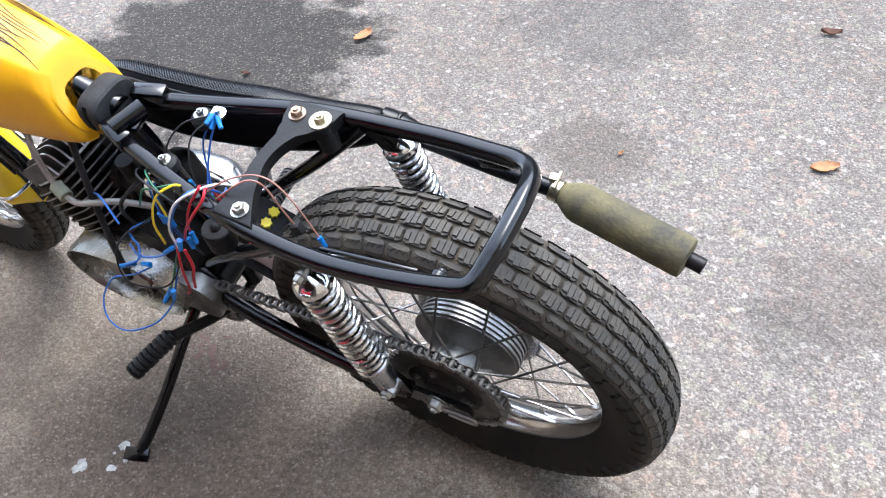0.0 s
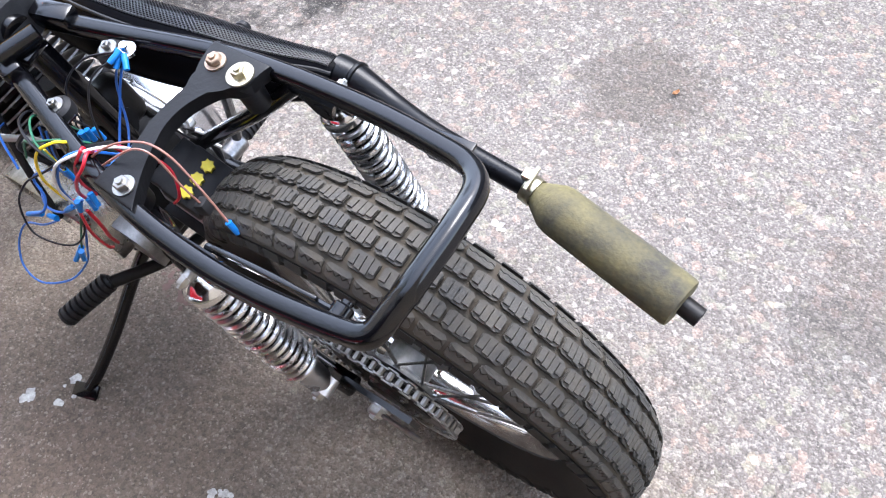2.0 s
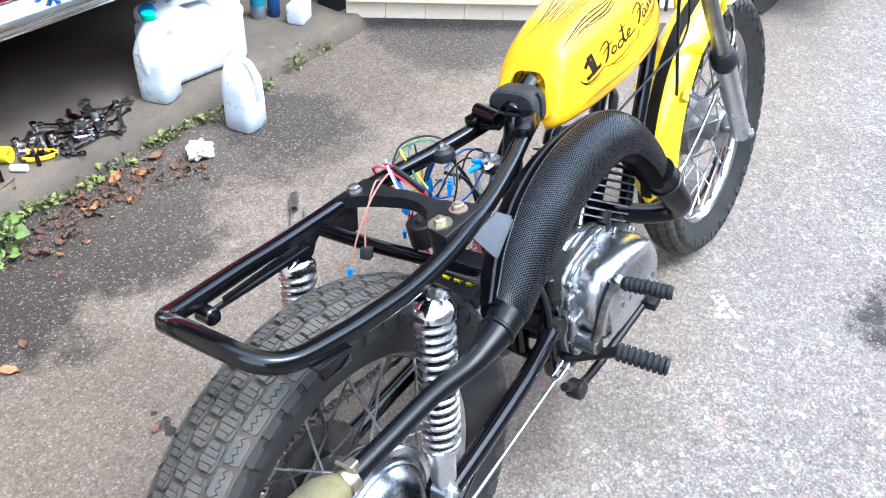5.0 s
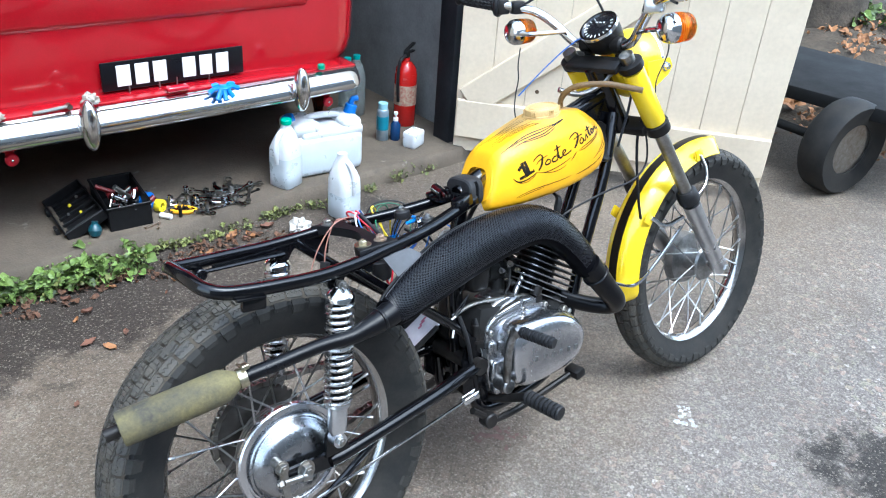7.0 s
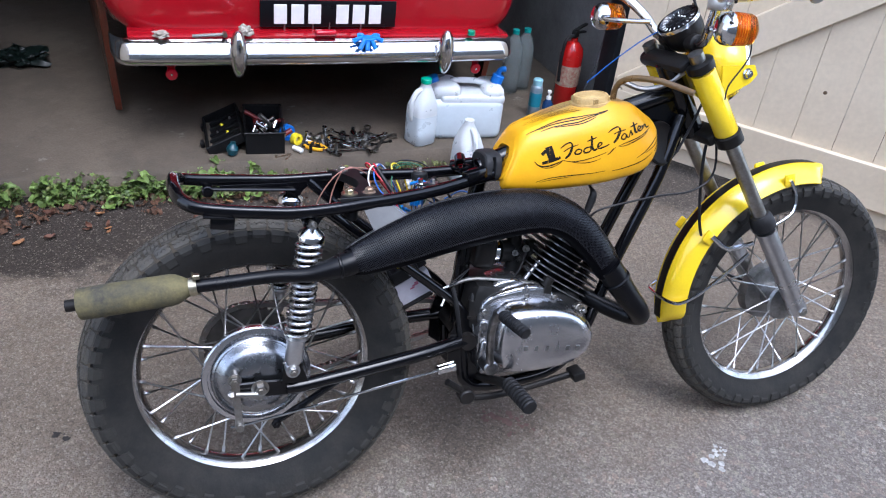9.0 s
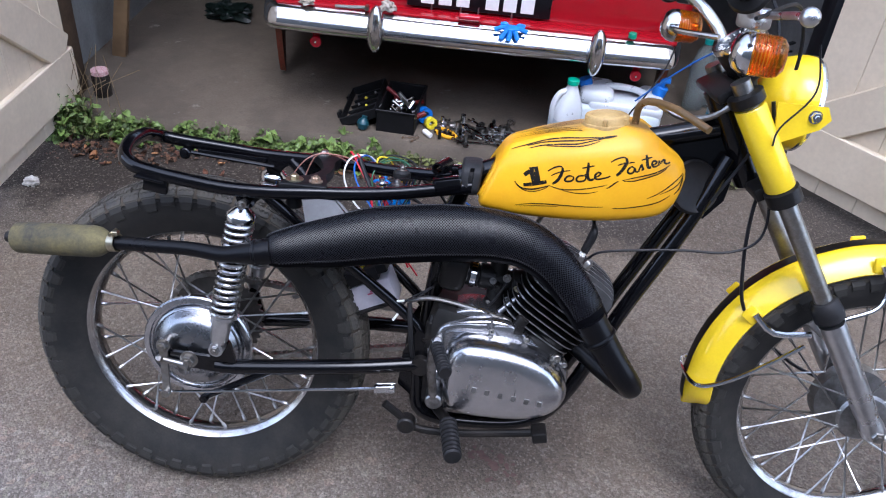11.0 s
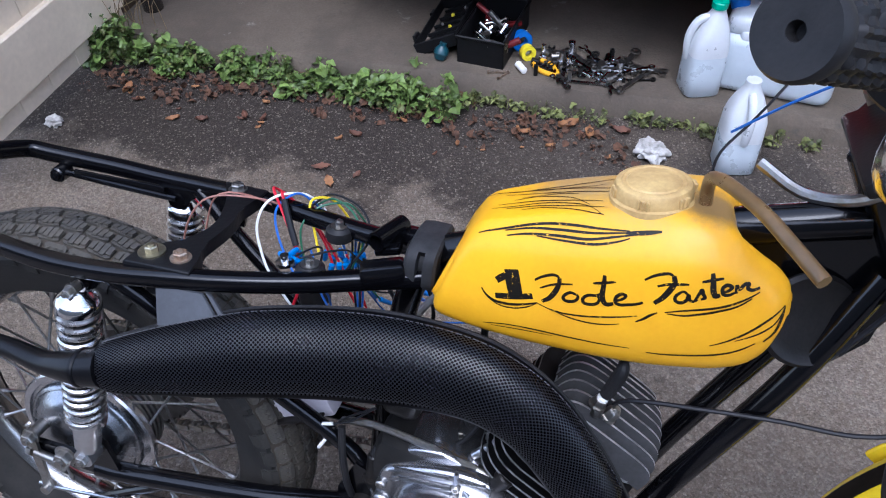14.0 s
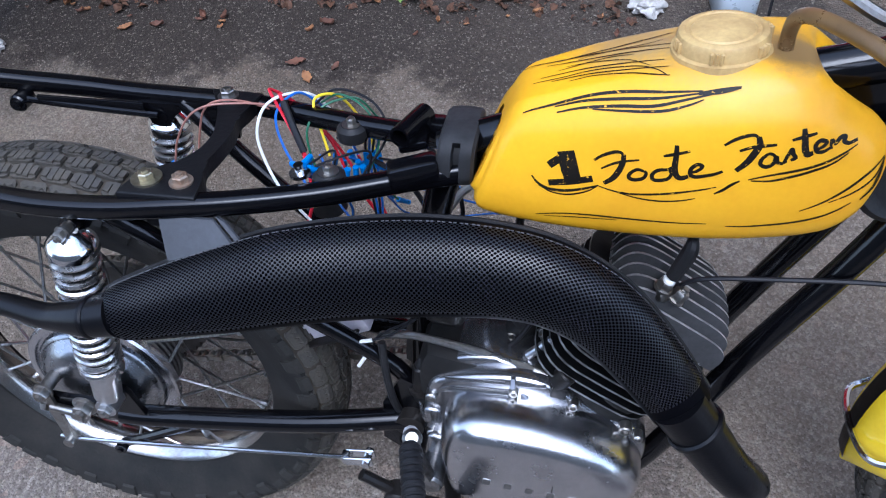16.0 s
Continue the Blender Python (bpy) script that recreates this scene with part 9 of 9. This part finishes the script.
for k in range(16):
    x, y = -0.83 + wr.gauss(0, 0.05), 1.36 + wr.gauss(0, 0.03)
    tube(bm, [(x, y, 0), (x + wr.gauss(0, 0.02), y + wr.gauss(0, 0.02), 0.12), (x + wr.gauss(0, 0.06), y + wr.gauss(0, 0.04), wr.uniform(0.18, 0.30))], 0.0011, 5, 3)
solid("dry_stems", bm, STRAW, "thin dry weed stems beside the door post", "weeds", kind="stuff")

# ---- beyond the open door ----
BARK = mat("tree bark", (0.12, 0.095, 0.07), 0.9, 0, 0.3, 9, 60, 0.8, 0.006, color2=(0.05, 0.042, 0.032))
tree = thing("tree", "thick trunked tree on a leafy bank past the garage", "tree", pose(4.55, 1.35, 0))
bm = B()
tube(bm, [(0, 0, -0.1, 0.34), (0.02, 0, 0.4, 0.27), (0.05, 0.03, 1.2, 0.23), (0.1, 0.0, 2.4, 0.2), (0.12, 0.05, 4.0, 0.12)], 0.2, 18, 6)
for v in bm.verts:
    v.co += 0.03 * Vector((noise.noise(v.co * 6), noise.noise(v.co * 6 + V(9, 0, 0)), 0))
part("trunk", bm, BARK, tree)
for k in range(5):
    bm = B()
    a = k * 1.3
    tube(bm, [(0.08, 0.02, 2.0 + 0.35 * k, 0.07), (0.08 + 0.6 * math.cos(a), 0.6 * math.sin(a), 2.6 + 0.4 * k, 0.045), (0.08 + 1.4 * math.cos(a), 1.4 * math.sin(a), 3.0 + 0.45 * k, 0.015)], 0.05, 8, 4)
    part("limb", bm, BARK, tree)
crown = []
for k in range(70):
    a, d = rnd.uniform(0, 6.28), rnd.uniform(0.2, 1.9)
    crown.append((d * math.cos(a), d * math.sin(a), rnd.uniform(2.9, 5.0)))
verts, faces = [], []
for cx, cy, cz in crown:
    for _ in range(60):
        c = Vector((cx + rnd.gauss(0, 0.22), cy + rnd.gauss(0, 0.22), cz + rnd.gauss(0, 0.18)))
        m = Euler((rnd.uniform(0, 6), rnd.uniform(0, 6), rnd.uniform(0, 6))).to_matrix()
        b0 = len(verts)
        verts.extend(c + m @ V(*p) for p in ((-0.05, 0, 0), (0, -0.026, 0.006), (0.05, 0, 0), (0, 0.026, 0.006)))
        faces.append((b0, b0 + 1, b0 + 2, b0 + 3))
me = bpy.data.meshes.new("crown")
me.from_pydata([tuple(v) for v in verts], [], faces)
me.materials.append(GREEN)
cr = new("crown", me)
cr.parent = tree
SOIL = mat("leafy soil", (0.1, 0.075, 0.05), 0.95, 0, 0.3, 6, 50, 0.8, 0.01, color2=(0.05, 0.04, 0.028))
bm = B()
nx, ny = 40, 60
grid = [[bm.verts.new((3.35 + 3.2 * i / nx, -3.0 + 7.0 * j / ny, -0.02 + 0.75 * (i / nx) ** 0.8 + (0.08 * noise.noise((i * 0.3, j * 0.3, 2)) if i else 0))) for j in range(ny + 1)] for i in range(nx + 1)]
for i in range(nx):
    for j in range(ny):
        bm.faces.new((grid[i][j], grid[i + 1][j], grid[i + 1][j + 1], grid[i][j + 1]))
solid("bank", bm, SOIL, "brown leafy earth bank beside the drive", "bank", kind="structure")
leaf_cloud("ivy", [(3.6 + rnd.random() * 2.2, rnd.uniform(-1.5, 3.2), 0.2, 0.12, 26) for _ in range(60)], GREEN, "ivy and undergrowth on the bank", 12, 0.06, False)
iv = bpy.data.objects["ivy"]
for v in iv.data.vertices:
    v.co.z += 0.72 * max(0.0, (v.co.x - 3.35) / 3.2) ** 0.8
leaf_cloud("bank_litter", [(3.4 + rnd.random() * 1.6, rnd.uniform(-1.5, 3.0), 0.25, 0.05, 40) for _ in range(50)], LEAF_BROWN, "dead brown leaves on the bank", 13, 0.05, False)
for v in bpy.data.objects["bank_litter"].data.vertices:
    v.co.z += 0.72 * max(0.0, (v.co.x - 3.35) / 3.2) ** 0.8
tw = thing("trailer", "small dark trailer with black tyres parked past the door", "trailer", pose(2.98, 0.30, 0, 0, 0, 8))
bm = B()
lathe(bm, [(0.11, -0.05), (0.185, -0.065), (0.2, -0.045), (0.203, 0.0), (0.2, 0.045), (0.185, 0.065), (0.11, 0.05)], (-0.16, 0, 0.203), (0.35, 1, 0), 40, close_loop=True)
tyre_ = part("tyre", bm, RUBBER, tw, "black trailer tyre")
bm = B()
lathe(bm, [(0.115, -0.04), (0.10, -0.01), (0.0, -0.005)], (-0.16, 0, 0.203), (0.35, 1, 0), 30)
part("rim", bm, STEEL, tyre_)
bm = B()
box(bm, (0.2, 0.06, 0.36), (0.7, 0.9, 0.06), bev=0.01)
cyl(bm, (-0.16, 0, 0.203), (-0.13, 0.45, 0.22), 0.02)
part("chassis", bm, DARK, tw)
